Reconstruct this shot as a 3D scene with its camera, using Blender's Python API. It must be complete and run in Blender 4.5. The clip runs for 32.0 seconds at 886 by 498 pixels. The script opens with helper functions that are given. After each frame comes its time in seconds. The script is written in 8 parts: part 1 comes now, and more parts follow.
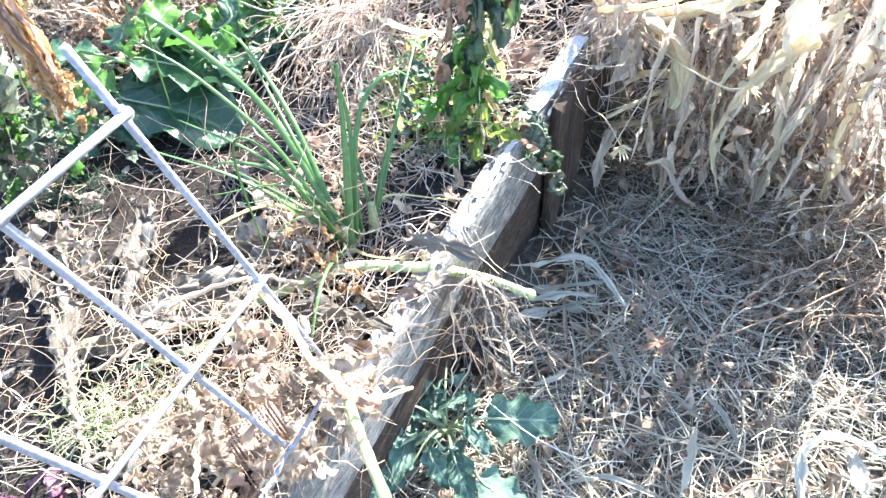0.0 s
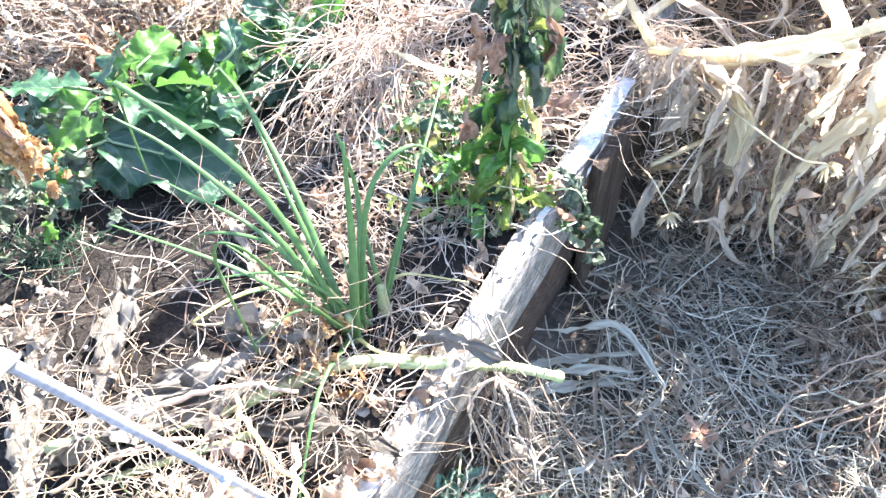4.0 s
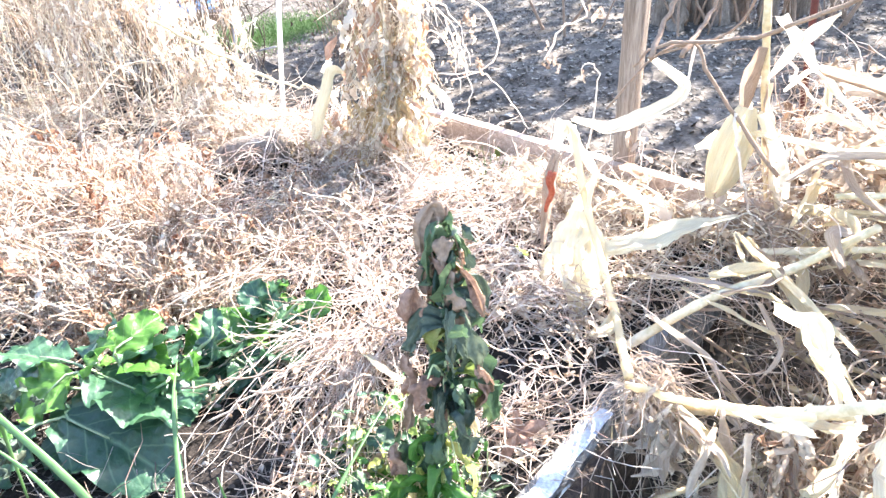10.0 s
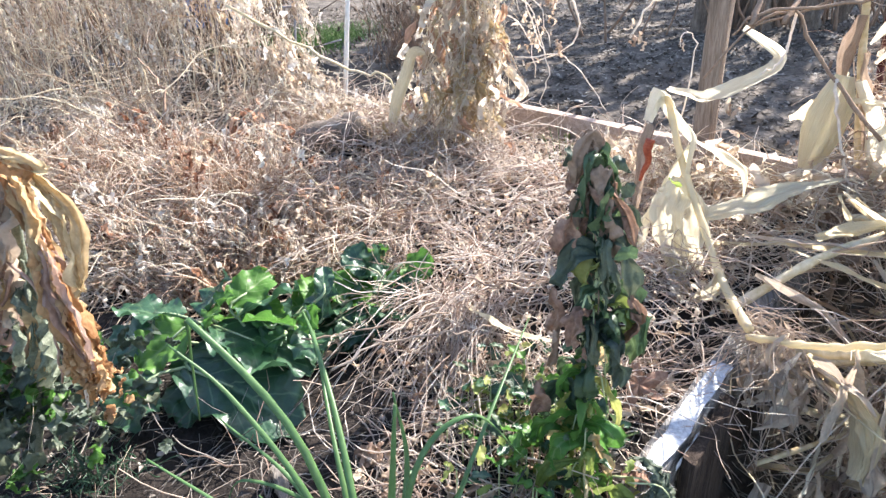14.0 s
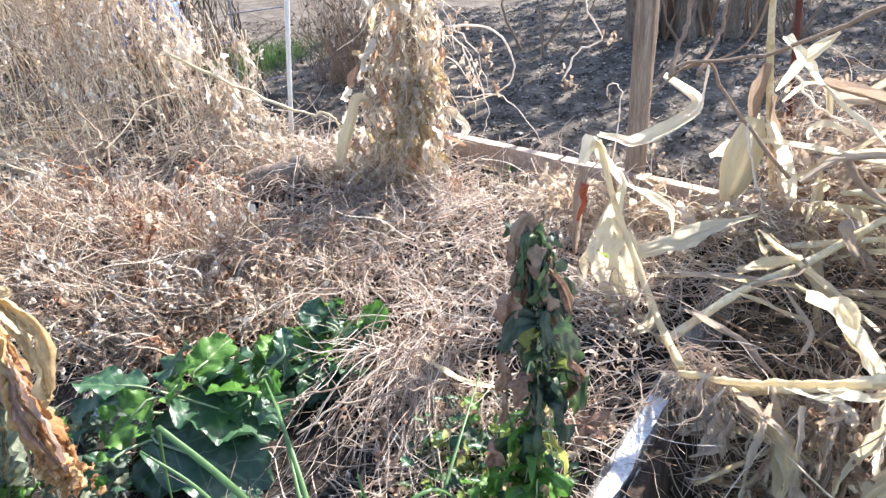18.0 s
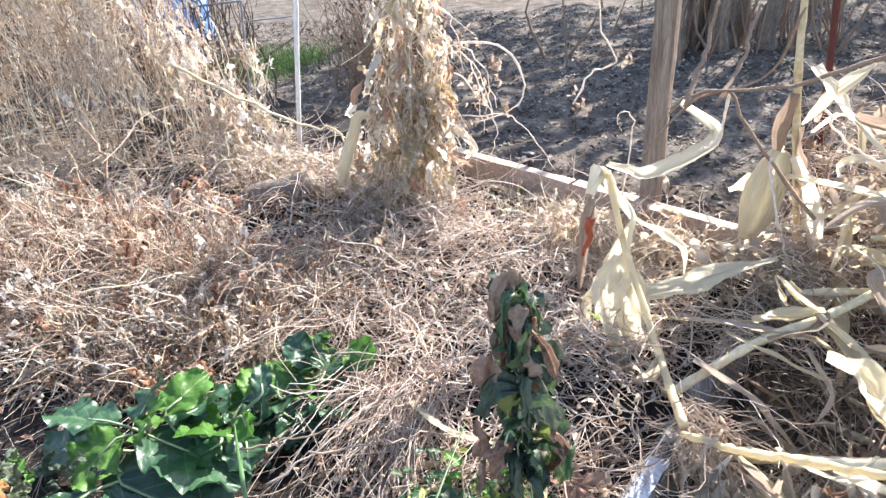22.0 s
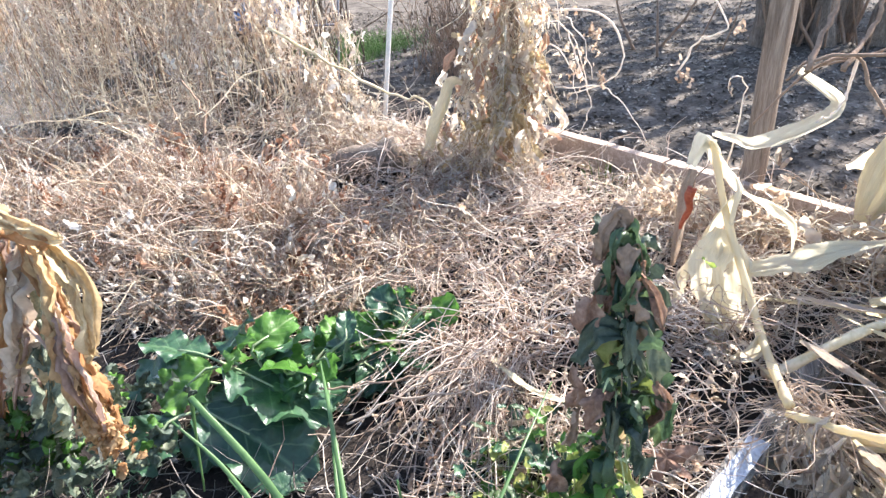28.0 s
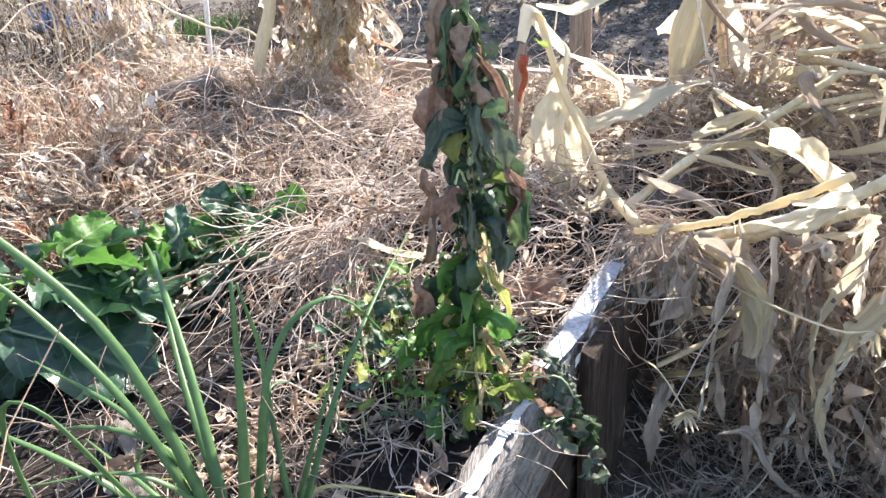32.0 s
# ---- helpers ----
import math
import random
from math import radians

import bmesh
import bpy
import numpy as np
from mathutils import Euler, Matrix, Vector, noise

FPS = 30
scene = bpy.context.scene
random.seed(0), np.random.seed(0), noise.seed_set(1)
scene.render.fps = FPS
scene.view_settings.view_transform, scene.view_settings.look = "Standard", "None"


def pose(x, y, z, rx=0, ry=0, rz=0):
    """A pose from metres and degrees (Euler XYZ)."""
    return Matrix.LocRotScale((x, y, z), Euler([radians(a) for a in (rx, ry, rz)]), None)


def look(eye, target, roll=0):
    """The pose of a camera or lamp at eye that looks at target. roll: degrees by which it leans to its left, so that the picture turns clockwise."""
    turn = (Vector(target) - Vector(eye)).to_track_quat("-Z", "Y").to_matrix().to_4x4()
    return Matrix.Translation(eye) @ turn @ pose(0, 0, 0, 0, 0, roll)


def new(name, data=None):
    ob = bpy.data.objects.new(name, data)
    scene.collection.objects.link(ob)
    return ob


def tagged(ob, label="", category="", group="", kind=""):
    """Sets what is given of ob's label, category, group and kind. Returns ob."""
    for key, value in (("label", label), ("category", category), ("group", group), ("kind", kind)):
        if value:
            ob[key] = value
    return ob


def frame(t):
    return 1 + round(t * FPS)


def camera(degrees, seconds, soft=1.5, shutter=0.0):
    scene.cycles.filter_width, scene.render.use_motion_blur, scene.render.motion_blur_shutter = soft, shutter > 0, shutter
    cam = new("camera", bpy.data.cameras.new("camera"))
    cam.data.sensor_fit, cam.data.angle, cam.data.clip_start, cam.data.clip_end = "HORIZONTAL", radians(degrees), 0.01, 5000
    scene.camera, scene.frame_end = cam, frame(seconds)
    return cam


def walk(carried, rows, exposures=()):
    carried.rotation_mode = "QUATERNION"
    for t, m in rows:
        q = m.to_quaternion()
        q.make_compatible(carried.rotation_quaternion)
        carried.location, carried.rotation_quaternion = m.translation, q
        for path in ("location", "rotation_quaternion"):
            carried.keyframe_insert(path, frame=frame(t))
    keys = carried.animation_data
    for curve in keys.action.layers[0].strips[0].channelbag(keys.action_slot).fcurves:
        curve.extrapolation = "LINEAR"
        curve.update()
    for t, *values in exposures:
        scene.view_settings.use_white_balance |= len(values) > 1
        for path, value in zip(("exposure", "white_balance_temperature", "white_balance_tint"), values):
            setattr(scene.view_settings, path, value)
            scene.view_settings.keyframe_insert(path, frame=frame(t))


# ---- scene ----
cam = camera(72.1, 32.0, 1.45)
PATH = [
    (0, (0.148, -0.051, 0.985), (-0.046, 1.198, -0.565), -6.3),
    (0.5, (0.150, -0.035, 0.999), (-0.056, 1.211, -0.553), -6.5),
    (1, (0.175, -0.018, 1.005), (-0.043, 1.226, -0.546), -6.8),
    (1.5, (0.170, -0.011, 0.999), (-0.051, 1.232, -0.552), -6.7),
    (2, (0.169, -0.007, 1.007), (-0.059, 1.237, -0.542), -6.7),
    (2.5, (0.165, 0.002, 1.001), (-0.073, 1.246, -0.547), -6.4),
    (4.5, (0.124, 0.197, 0.978), (-0.146, 1.373, -0.617), -6.7),
    (5, (0.212, 0.250, 0.988), (-0.153, 1.399, -0.607), -6.7),
    (5.5, (0.272, 0.307, 1.008), (-0.172, 1.424, -0.590), -7.1),
    (6, (0.290, 0.320, 1.018), (-0.152, 1.436, -0.582), -6.9),
    (6.5, (0.312, 0.325, 1.034), (-0.132, 1.440, -0.566), -7.1),
    (7, (0.325, 0.302, 1.068), (-0.111, 1.418, -0.534), -6.9),
    (7.5, (0.324, 0.296, 1.049), (-0.114, 1.415, -0.550), -7.0),
    (8, (0.321, 0.325, 1.022), (-0.119, 1.439, -0.580), -7.1),
    (8.5, (0.323, 0.324, 1.018), (-0.118, 1.439, -0.583), -7.0),
    (9, (0.320, 0.326, 1.012), (-0.149, 1.521, -0.522), -6.8),
    (9.5, (0.319, 0.323, 1.029), (-0.204, 1.723, -0.301), -5.9),
    (9.8, (0.313, 0.318, 1.036), (-0.286, 1.855, -0.094), -5.5),
    (10, (0.309, 0.314, 1.041), (-0.262, 1.932, 0.013), -5.4),
    (10.5, (0.295, 0.323, 1.046), (-0.288, 1.965, 0.064), -5.2),
    (11, (0.259, 0.347, 1.051), (-0.339, 1.985, 0.071), -5.2),
    (11.5, (0.238, 0.365, 1.014), (-0.379, 1.999, 0.041), -5.2),
    (12, (0.214, 0.339, 0.996), (-0.409, 1.973, 0.025), -5.1),
    (12.5, (0.190, 0.313, 0.978), (-0.435, 1.949, 0.012), -5.0),
    (13, (0.160, 0.266, 0.970), (-0.466, 1.903, 0.006), -5.1),
    (13.5, (0.151, 0.214, 0.957), (-0.464, 1.857, -0.002), -5.2),
    (15.5, (0.160, 0.182, 1.007), (-0.397, 1.838, 0.033), -5.7),
    (16, (0.177, 0.197, 0.999), (-0.358, 1.861, 0.027), -5.5),
    (16.5, (0.194, 0.207, 0.982), (-0.318, 1.879, 0.013), -5.3),
    (17, (0.184, 0.202, 0.982), (-0.326, 1.875, 0.012), -5.6),
    (17.5, (0.175, 0.215, 1.061), (-0.319, 1.885, 0.077), -6.4),
    (18, (0.168, 0.203, 1.086), (-0.290, 1.881, 0.099), -6.4),
    (18.5, (0.172, 0.197, 1.084), (-0.271, 1.880, 0.098), -6.1),
    (19, (0.169, 0.235, 1.055), (-0.260, 1.919, 0.066), -6.4),
    (19.5, (0.169, 0.263, 1.076), (-0.253, 1.947, 0.083), -6.4),
    (20, (0.181, 0.320, 1.069), (-0.237, 2.003, 0.072), -6.4),
    (20.5, (0.207, 0.331, 1.090), (-0.215, 2.013, 0.093), -6.4),
    (21, (0.201, 0.334, 1.104), (-0.227, 2.014, 0.106), -6.2),
    (21.5, (0.206, 0.322, 1.102), (-0.266, 1.995, 0.112), -6.1),
    (22, (0.211, 0.311, 1.106), (-0.332, 1.966, 0.123), -6.1),
    (22.5, (0.226, 0.318, 1.074), (-0.362, 1.961, 0.098), -6.1),
    (23, (0.220, 0.329, 1.055), (-0.383, 1.967, 0.079), -6.1),
    (23.5, (0.214, 0.312, 1.064), (-0.394, 1.950, 0.090), -5.9),
    (24, (0.205, 0.303, 1.054), (-0.411, 1.938, 0.081), -5.8),
    (24.5, (0.195, 0.300, 1.057), (-0.432, 1.933, 0.087), -5.9),
    (25, (0.187, 0.295, 1.054), (-0.484, 1.913, 0.089), -5.6),
    (25.5, (0.185, 0.295, 1.059), (-0.506, 1.905, 0.095), -5.8),
    (27.5, (0.176, 0.270, 1.038), (-0.556, 1.866, 0.080), -5.6),
    (28, (0.165, 0.272, 1.027), (-0.573, 1.866, 0.071), -5.6),
    (28.5, (0.173, 0.277, 1.012), (-0.569, 1.871, 0.059), -5.6),
    (29, (0.175, 0.287, 1.017), (-0.571, 1.876, 0.059), -5.6),
    (29.5, (0.223, 0.307, 1.021), (-0.518, 1.898, 0.061), -5.6),
    (30, (0.227, 0.315, 1.005), (-0.501, 1.912, 0.046), -5.4),
    (30.5, (0.171, 0.287, 0.966), (-0.549, 1.890, 0.011), -5.2),
    (31, (0.141, 0.222, 0.904), (-0.441, 1.876, -0.058), -5.4),
    (31.5, (0.161, 0.198, 0.845), (-0.238, 1.906, -0.115), -5.9),
    (32, (0.185, 0.211, 0.791), (-0.130, 1.938, -0.168), -6.0),
]
EXPOSURE = [(0, 2.83, 6150, 9), (2.0, 2.83, 6150, 9), (5.0, 3.12, 6250, 14), (9.0, 3.27, 6250, 14), (10.0, 2.97, 6250, 13), (11.0, 2.55, 6250, 13), (12.0, 2.17, 6300, 14), (13.0, 1.83, 6350, 14), (16.0, 1.79, 6350, 14), (25.0, 1.82, 6350, 14), (30.0, 1.90, 6300, 14), (31.0, 1.76, 6400, 14), (32.0, 1.78, 6500, 15)]
walk(cam, [(t, look(eye, target, roll)) for t, eye, target, roll in PATH], EXPOSURE)

# ---- light ----
SUN_TO = Vector((0.42, 0.80, 0.68)).normalized()
world = bpy.data.worlds.new("world")
scene.world = world
world.use_nodes = True
wn = world.node_tree
sky = wn.nodes.new("ShaderNodeTexSky")
sky.sky_type = "NISHITA"
sky.sun_disc = False
sky.sun_elevation = math.asin(SUN_TO.z)
sky.sun_rotation = math.atan2(SUN_TO.x, SUN_TO.y)
wn.links.new(sky.outputs[0], wn.nodes["Background"].inputs[0])
wn.nodes["Background"].inputs[1].default_value = 0.135
sun = new("sun", bpy.data.lights.new("sun", "SUN"))
sun.data.energy = 5.0
sun.data.angle = radians(0.5)
sun.data.color = (1.0, 0.94, 0.85)
sun.matrix_world = look((0, 0, 5), Vector((0, 0, 5)) - SUN_TO)

# ---- materials ----


def node_mat(name, colours, rough=0.85, scale=40.0, translucent=0.0, bump=0.3, island=0.6, stretch=(1, 1, 1), spec=0.25, objrand=0.0, fine=6.0, value=0.25, uv=False):
    """A weathered surface: a ramp of colours driven by noise at two scales and by each piece's own chance value."""
    m = bpy.data.materials.new(name)
    m.use_nodes = True
    t = m.node_tree
    n, l = t.nodes, t.links
    bsdf = n["Principled BSDF"]
    out = n["Material Output"]
    tc = n.new("ShaderNodeTexCoord")
    mp = n.new("ShaderNodeMapping")
    mp.inputs["Scale"].default_value = stretch
    l.new(tc.outputs["UV" if uv else "Object"], mp.inputs["Vector"])
    big = n.new("ShaderNodeTexNoise")
    big.inputs["Scale"].default_value = scale
    big.inputs["Detail"].default_value = 6
    l.new(mp.outputs[0], big.inputs["Vector"])
    small = n.new("ShaderNodeTexNoise")
    small.inputs["Scale"].default_value = scale * fine
    small.inputs["Detail"].default_value = 8
    l.new(mp.outputs[0], small.inputs["Vector"])
    geo = n.new("ShaderNodeNewGeometry")
    info = n.new("ShaderNodeObjectInfo")

    def math_node(op, a, b):
        k = n.new("ShaderNodeMath")
        k.operation = op
        for sock, v in zip(k.inputs, (a, b)):
            if isinstance(v, (int, float)):
                sock.default_value = v
            else:
                l.new(v, sock)
        return k.outputs[0]

    grain = math_node("ADD", math_node("MULTIPLY", big.outputs["Fac"], 0.6), math_node("MULTIPLY", small.outputs["Fac"], 0.4))
    pick = math_node("ADD", math_node("MULTIPLY", grain, 1.0 - island), math_node("MULTIPLY", geo.outputs["Random Per Island"], island))
    if objrand:
        pick = math_node("ADD", math_node("MULTIPLY", pick, 1.0 - objrand), math_node("MULTIPLY", info.outputs["Random"], objrand))
    ramp = n.new("ShaderNodeValToRGB")
    el = ramp.color_ramp.elements
    while len(el) < len(colours):
        el.new(0.5)
    lo, hi = (0.32, 0.68) if island + objrand < 0.3 else (0.18, 0.82)
    for k, c in enumerate(colours):
        el[k].position = lo + (hi - lo) * k / max(1, len(colours) - 1)
        el[k].color = (*c, 1)
    l.new(pick, ramp.inputs[0])
    hsv = n.new("ShaderNodeHueSaturation")
    l.new(ramp.outputs[0], hsv.inputs["Color"])
    l.new(math_node("ADD", 1.0 - value, math_node("MULTIPLY", small.outputs["Fac"], 2 * value)), hsv.inputs["Value"])
    l.new(hsv.outputs[0], bsdf.inputs["Base Color"])
    bsdf.inputs["Roughness"].default_value = rough
    bsdf.inputs["Specular IOR Level"].default_value = spec
    if bump:
        b = n.new("ShaderNodeBump")
        b.inputs["Strength"].default_value = bump
        b.inputs["Distance"].default_value = 0.004
        l.new(small.outputs["Fac"], b.inputs["Height"])
        l.new(b.outputs[0], bsdf.inputs["Normal"])
    if translucent:
        tr = n.new("ShaderNodeBsdfTranslucent")
        l.new(hsv.outputs[0], tr.inputs["Color"])
        mix = n.new("ShaderNodeMixShader")
        mix.inputs[0].default_value = translucent
        l.new(bsdf.outputs[0], mix.inputs[1])
        l.new(tr.outputs[0], mix.inputs[2])
        l.new(mix.outputs[0], out.inputs["Surface"])
    return m


M_SOIL = node_mat("dark_soil", [(0.009, 0.007, 0.006), (0.020, 0.016, 0.0135), (0.040, 0.032, 0.027)], 0.95, 30, 0, 1.0, 0.0)
M_STRAW = node_mat("bleached_straw", [(0.42, 0.31, 0.24), (0.69, 0.575, 0.475), (0.81, 0.715, 0.615), (0.86, 0.795, 0.715), (0.40, 0.285, 0.22)], 0.5, 20, 0.40, 0, 0.8, (1, 1, 1), 0.5)
M_PEA = node_mat("dry_vine_stems", [(0.46, 0.35, 0.25), (0.72, 0.62, 0.47), (0.84, 0.77, 0.62), (0.88, 0.84, 0.73), (0.54, 0.41, 0.29)], 0.5, 20, 0.50, 0, 0.8, (1, 1, 1), 0.5)
M_GREY = node_mat("grey_straw", [(0.20, 0.175, 0.135), (0.44, 0.40, 0.315), (0.64, 0.59, 0.475), (0.78, 0.73, 0.61)], 0.6, 20, 0.2, 0, 0.8)
M_SOILSTRAW = node_mat("dull_grey_straw", [(0.07, 0.060, 0.052), (0.14, 0.122, 0.106), (0.22, 0.197, 0.172), (0.32, 0.29, 0.255)], 0.75, 20, 0.1, 0, 0.8)
M_CRISP = node_mat("crisp_dry_leaf", [(0.24, 0.155, 0.11), (0.42, 0.30, 0.215), (0.56, 0.44, 0.33), (0.68, 0.58, 0.46), (0.48, 0.35, 0.26)], 0.8, 25, 0.38, 0.2, 0.75)
M_PALE = node_mat("pale_dry_leaf", [(0.54, 0.405, 0.29), (0.70, 0.58, 0.445), (0.81, 0.71, 0.585), (0.86, 0.79, 0.68), (0.58, 0.43, 0.31)], 0.7, 25, 0.58, 0.2, 0.75)
M_CORN = node_mat("dry_corn_leaf", [(0.54, 0.415, 0.22), (0.71, 0.585, 0.36), (0.79, 0.695, 0.48), (0.83, 0.77, 0.61), (0.64, 0.51, 0.32)], 0.5, 2.0, 0.52, 0.7, 0.1, (8, 0.6, 1), 0.45, 0.3, 5.0, 0.35, True)
M_HUSK = node_mat("pale_yellow_husk", [(0.64, 0.52, 0.32), (0.78, 0.69, 0.48), (0.85, 0.79, 0.62), (0.88, 0.84, 0.73)], 0.5, 2.0, 0.50, 0.7, 0.1, (9, 0.5, 1), 0.4, 0.3, 5.0, 0.25, True)
M_CORN_OLD = node_mat("weathered_corn_leaf", [(0.20, 0.13, 0.09), (0.38, 0.28, 0.205), (0.52, 0.415, 0.325), (0.62, 0.53, 0.44), (0.32, 0.23, 0.17)], 0.65, 2.0, 0.34, 0.8, 0.1, (8, 0.6, 1), 0.3, 0.35, 5.0, 0.4, True)
M_STALK = node_mat("corn_stalk", [(0.36, 0.26, 0.14), (0.56, 0.44, 0.25), (0.66, 0.56, 0.38), (0.58, 0.52, 0.40)], 0.6, 14, 0.0, 0.3, 0.2)
M_TWIG = node_mat("brown_twig", [(0.13, 0.085, 0.06), (0.26, 0.175, 0.12), (0.40, 0.29, 0.21)], 0.85, 30, 0, 0.4, 0.4)
M_ONION = node_mat("onion_green", [(0.05, 0.115, 0.045), (0.095, 0.19, 0.065), (0.165, 0.285, 0.105)], 0.4, 12, 0.32, 0.05, 0.3, (1, 1, 1), 0.5, 0.0, 8.0, 0.15)
M_ONION_DRY = node_mat("yellowing_onion", [(0.30, 0.34, 0.10), (0.50, 0.47, 0.20), (0.62, 0.55, 0.33)], 0.5, 14, 0.3, 0.1, 0.3)
M_BULB = node_mat("onion_neck", [(0.22, 0.30, 0.12), (0.36, 0.40, 0.22), (0.40, 0.33, 0.22)], 0.5, 30, 0.15, 0.1, 0.0)
M_KALE = node_mat("dark_green_leaf", [(0.016, 0.048, 0.028), (0.034, 0.088, 0.046), (0.072, 0.16, 0.070)], 0.36, 14, 0.26, 0.5, 0.25, (1, 1, 1), 0.6, 0.2, 7.0, 0.2)
M_KALE_Y = node_mat("young_green_leaf", [(0.04, 0.11, 0.024), (0.09, 0.22, 0.04), (0.17, 0.33, 0.07)], 0.42, 16, 0.45, 0.4, 0.3, (1, 1, 1), 0.4, 0.2, 7.0, 0.2)
M_VEIN = node_mat("leaf_vein", [(0.22, 0.30, 0.16), (0.36, 0.42, 0.26)], 0.5, 30, 0.0, 0.1, 0.2)
M_WILT = node_mat("wilted_dark_leaf", [(0.018, 0.030, 0.023), (0.042, 0.062, 0.045), (0.080, 0.108, 0.075), (0.12, 0.14, 0.088), (0.20, 0.17, 0.115)], 0.5, 30, 0.22, 0.6, 0.35, (1, 1, 1), 0.45, 0.35)
M_STEM = node_mat("pale_green_stem", [(0.24, 0.32, 0.13), (0.42, 0.47, 0.24), (0.52, 0.54, 0.34)], 0.55, 18, 0.0, 0.3, 0.1)
M_BOARD = node_mat("weathered_grey_board", [(0.06, 0.054, 0.048), (0.165, 0.153, 0.14), (0.27, 0.257, 0.238), (0.38, 0.367, 0.345)], 0.85, 6, 0, 0.9, 0.0, (16, 1.0, 16), 0.2, 0.0, 5.0)
# weathered brown wood, darkened in colour for the shaded path side
M_BOARD_DARK = node_mat("weathered_brown_board_shaded", [(0.022, 0.016, 0.012), (0.06, 0.042, 0.032), (0.12, 0.088, 0.066)], 0.9, 6, 0, 0.9, 0.0, (16, 1.0, 16), 0.2, 0.0, 5.0)
M_PAINT = node_mat("flaking_white_paint", [(0.30, 0.32, 0.35), (0.46, 0.48, 0.51), (0.56, 0.58, 0.61)], 0.6, 30, 0, 0.5, 0.0)
M_POST = node_mat("grey_brown_post", [(0.13, 0.095, 0.07), (0.25, 0.19, 0.145), (0.36, 0.29, 0.23)], 0.85, 7, 0, 0.7, 0.0, (14, 14, 1.0), 0.2, 0.0, 5.0)
M_WIRE = node_mat("galvanised_wire", [(0.17, 0.175, 0.20), (0.25, 0.255, 0.29), (0.33, 0.335, 0.37)], 0.6, 40, 0, 0.15, 0.0, (1, 1, 1), 0.4)
M_CORD = node_mat("white_plastic_stake", [(0.66, 0.65, 0.62), (0.78, 0.77, 0.74)], 0.45, 30, 0, 0.05, 0.0, (1, 1, 1), 0.5)
M_LITTER = node_mat("yard_litter_ground", [(0.034, 0.028, 0.022), (0.072, 0.060, 0.048), (0.13, 0.11, 0.090), (0.20, 0.172, 0.142)], 0.95, 9, 0, 1.0, 0.0, (1, 1, 1), 0.15, 0.0, 9.0)
M_CHIP = node_mat("litter_chips", [(0.045, 0.037, 0.030), (0.10, 0.085, 0.068), (0.18, 0.155, 0.125), (0.36, 0.32, 0.265)], 0.9, 20, 0, 0.2, 0.8)
M_BARK = node_mat("grey_bark", [(0.09, 0.070, 0.055), (0.20, 0.16, 0.125), (0.33, 0.27, 0.215)], 0.95, 8, 0, 1.0, 0.0, (6, 6, 1))
M_BLUE = node_mat("blue_plastic", [(0.10, 0.24, 0.52), (0.14, 0.30, 0.60)], 0.5, 6, 0, 0.1, 0.0, (1, 1, 1), 0.5)
M_GRASS = node_mat("lawn_green", [(0.05, 0.12, 0.03), (0.09, 0.19, 0.045), (0.14, 0.22, 0.07)], 0.6, 20, 0.3, 0, 0.7)
M_BLACK = node_mat("black_plastic", [(0.012, 0.012, 0.013), (0.025, 0.025, 0.027)], 0.45, 40, 0, 0.1, 0.0, (1, 1, 1), 0.5)
M_LIME = node_mat("green_plastic", [(0.02, 0.30, 0.12), (0.03, 0.38, 0.16)], 0.4, 40, 0, 0.05, 0.0, (1, 1, 1), 0.5)
M_RED = node_mat("dried_red_pepper", [(0.26, 0.045, 0.02), (0.42, 0.09, 0.04), (0.50, 0.17, 0.09)], 0.5, 40, 0.2, 0.3, 0.0, (1, 1, 1), 0.4)
M_RUST = node_mat("rust_red_steel", [(0.07, 0.022, 0.018), (0.13, 0.04, 0.03)], 0.7, 40, 0, 0.4, 0.0)
M_MAPLE = node_mat("fallen_maple_leaf", [(0.18, 0.10, 0.072), (0.30, 0.18, 0.125), (0.38, 0.26, 0.19)], 0.8, 30, 0.25, 0.5, 0.0)
M_RUSTLEAF = node_mat("orange_dry_leaf", [(0.22, 0.10, 0.045), (0.40, 0.21, 0.095), (0.54, 0.35, 0.18), (0.62, 0.47, 0.30)], 0.7, 30, 0.4, 0.5, 0.3, (1, 1, 1), 0.3, 0.3)
M_PINK = node_mat("pinkish_brown_leaf", [(0.26, 0.155, 0.12), (0.42, 0.29, 0.23), (0.54, 0.41, 0.34)], 0.7, 30, 0.3, 0.5, 0.2, (1, 1, 1), 0.3, 0.2)
M_THISTLE = node_mat("dusty_thistle_leaf", [(0.05, 0.10, 0.075), (0.09, 0.16, 0.12), (0.15, 0.23, 0.18)], 0.65, 20, 0.2, 0.5, 0.2, (1, 1, 1), 0.3, 0.25)
M_TAN_BOARD = node_mat("sunlit_tan_board", [(0.30, 0.22, 0.17), (0.46, 0.36, 0.29), (0.60, 0.50, 0.42)], 0.8, 6, 0, 0.8, 0.0, (16, 1.0, 16), 0.2, 0.0, 5.0)
M_RUSTY = node_mat("rusty_dead_stems", [(0.25, 0.16, 0.11), (0.47, 0.335, 0.24), (0.65, 0.51, 0.385), (0.78, 0.665, 0.53), (0.38, 0.255, 0.18)], 0.5, 20, 0.45, 0, 0.8, (1, 1, 1), 0.45)
M_RUSTBIT = node_mat("rusty_withered_leaf", [(0.20, 0.095, 0.06), (0.40, 0.22, 0.14), (0.56, 0.36, 0.25), (0.68, 0.51, 0.39)], 0.7, 25, 0.5, 0.3, 0.75)
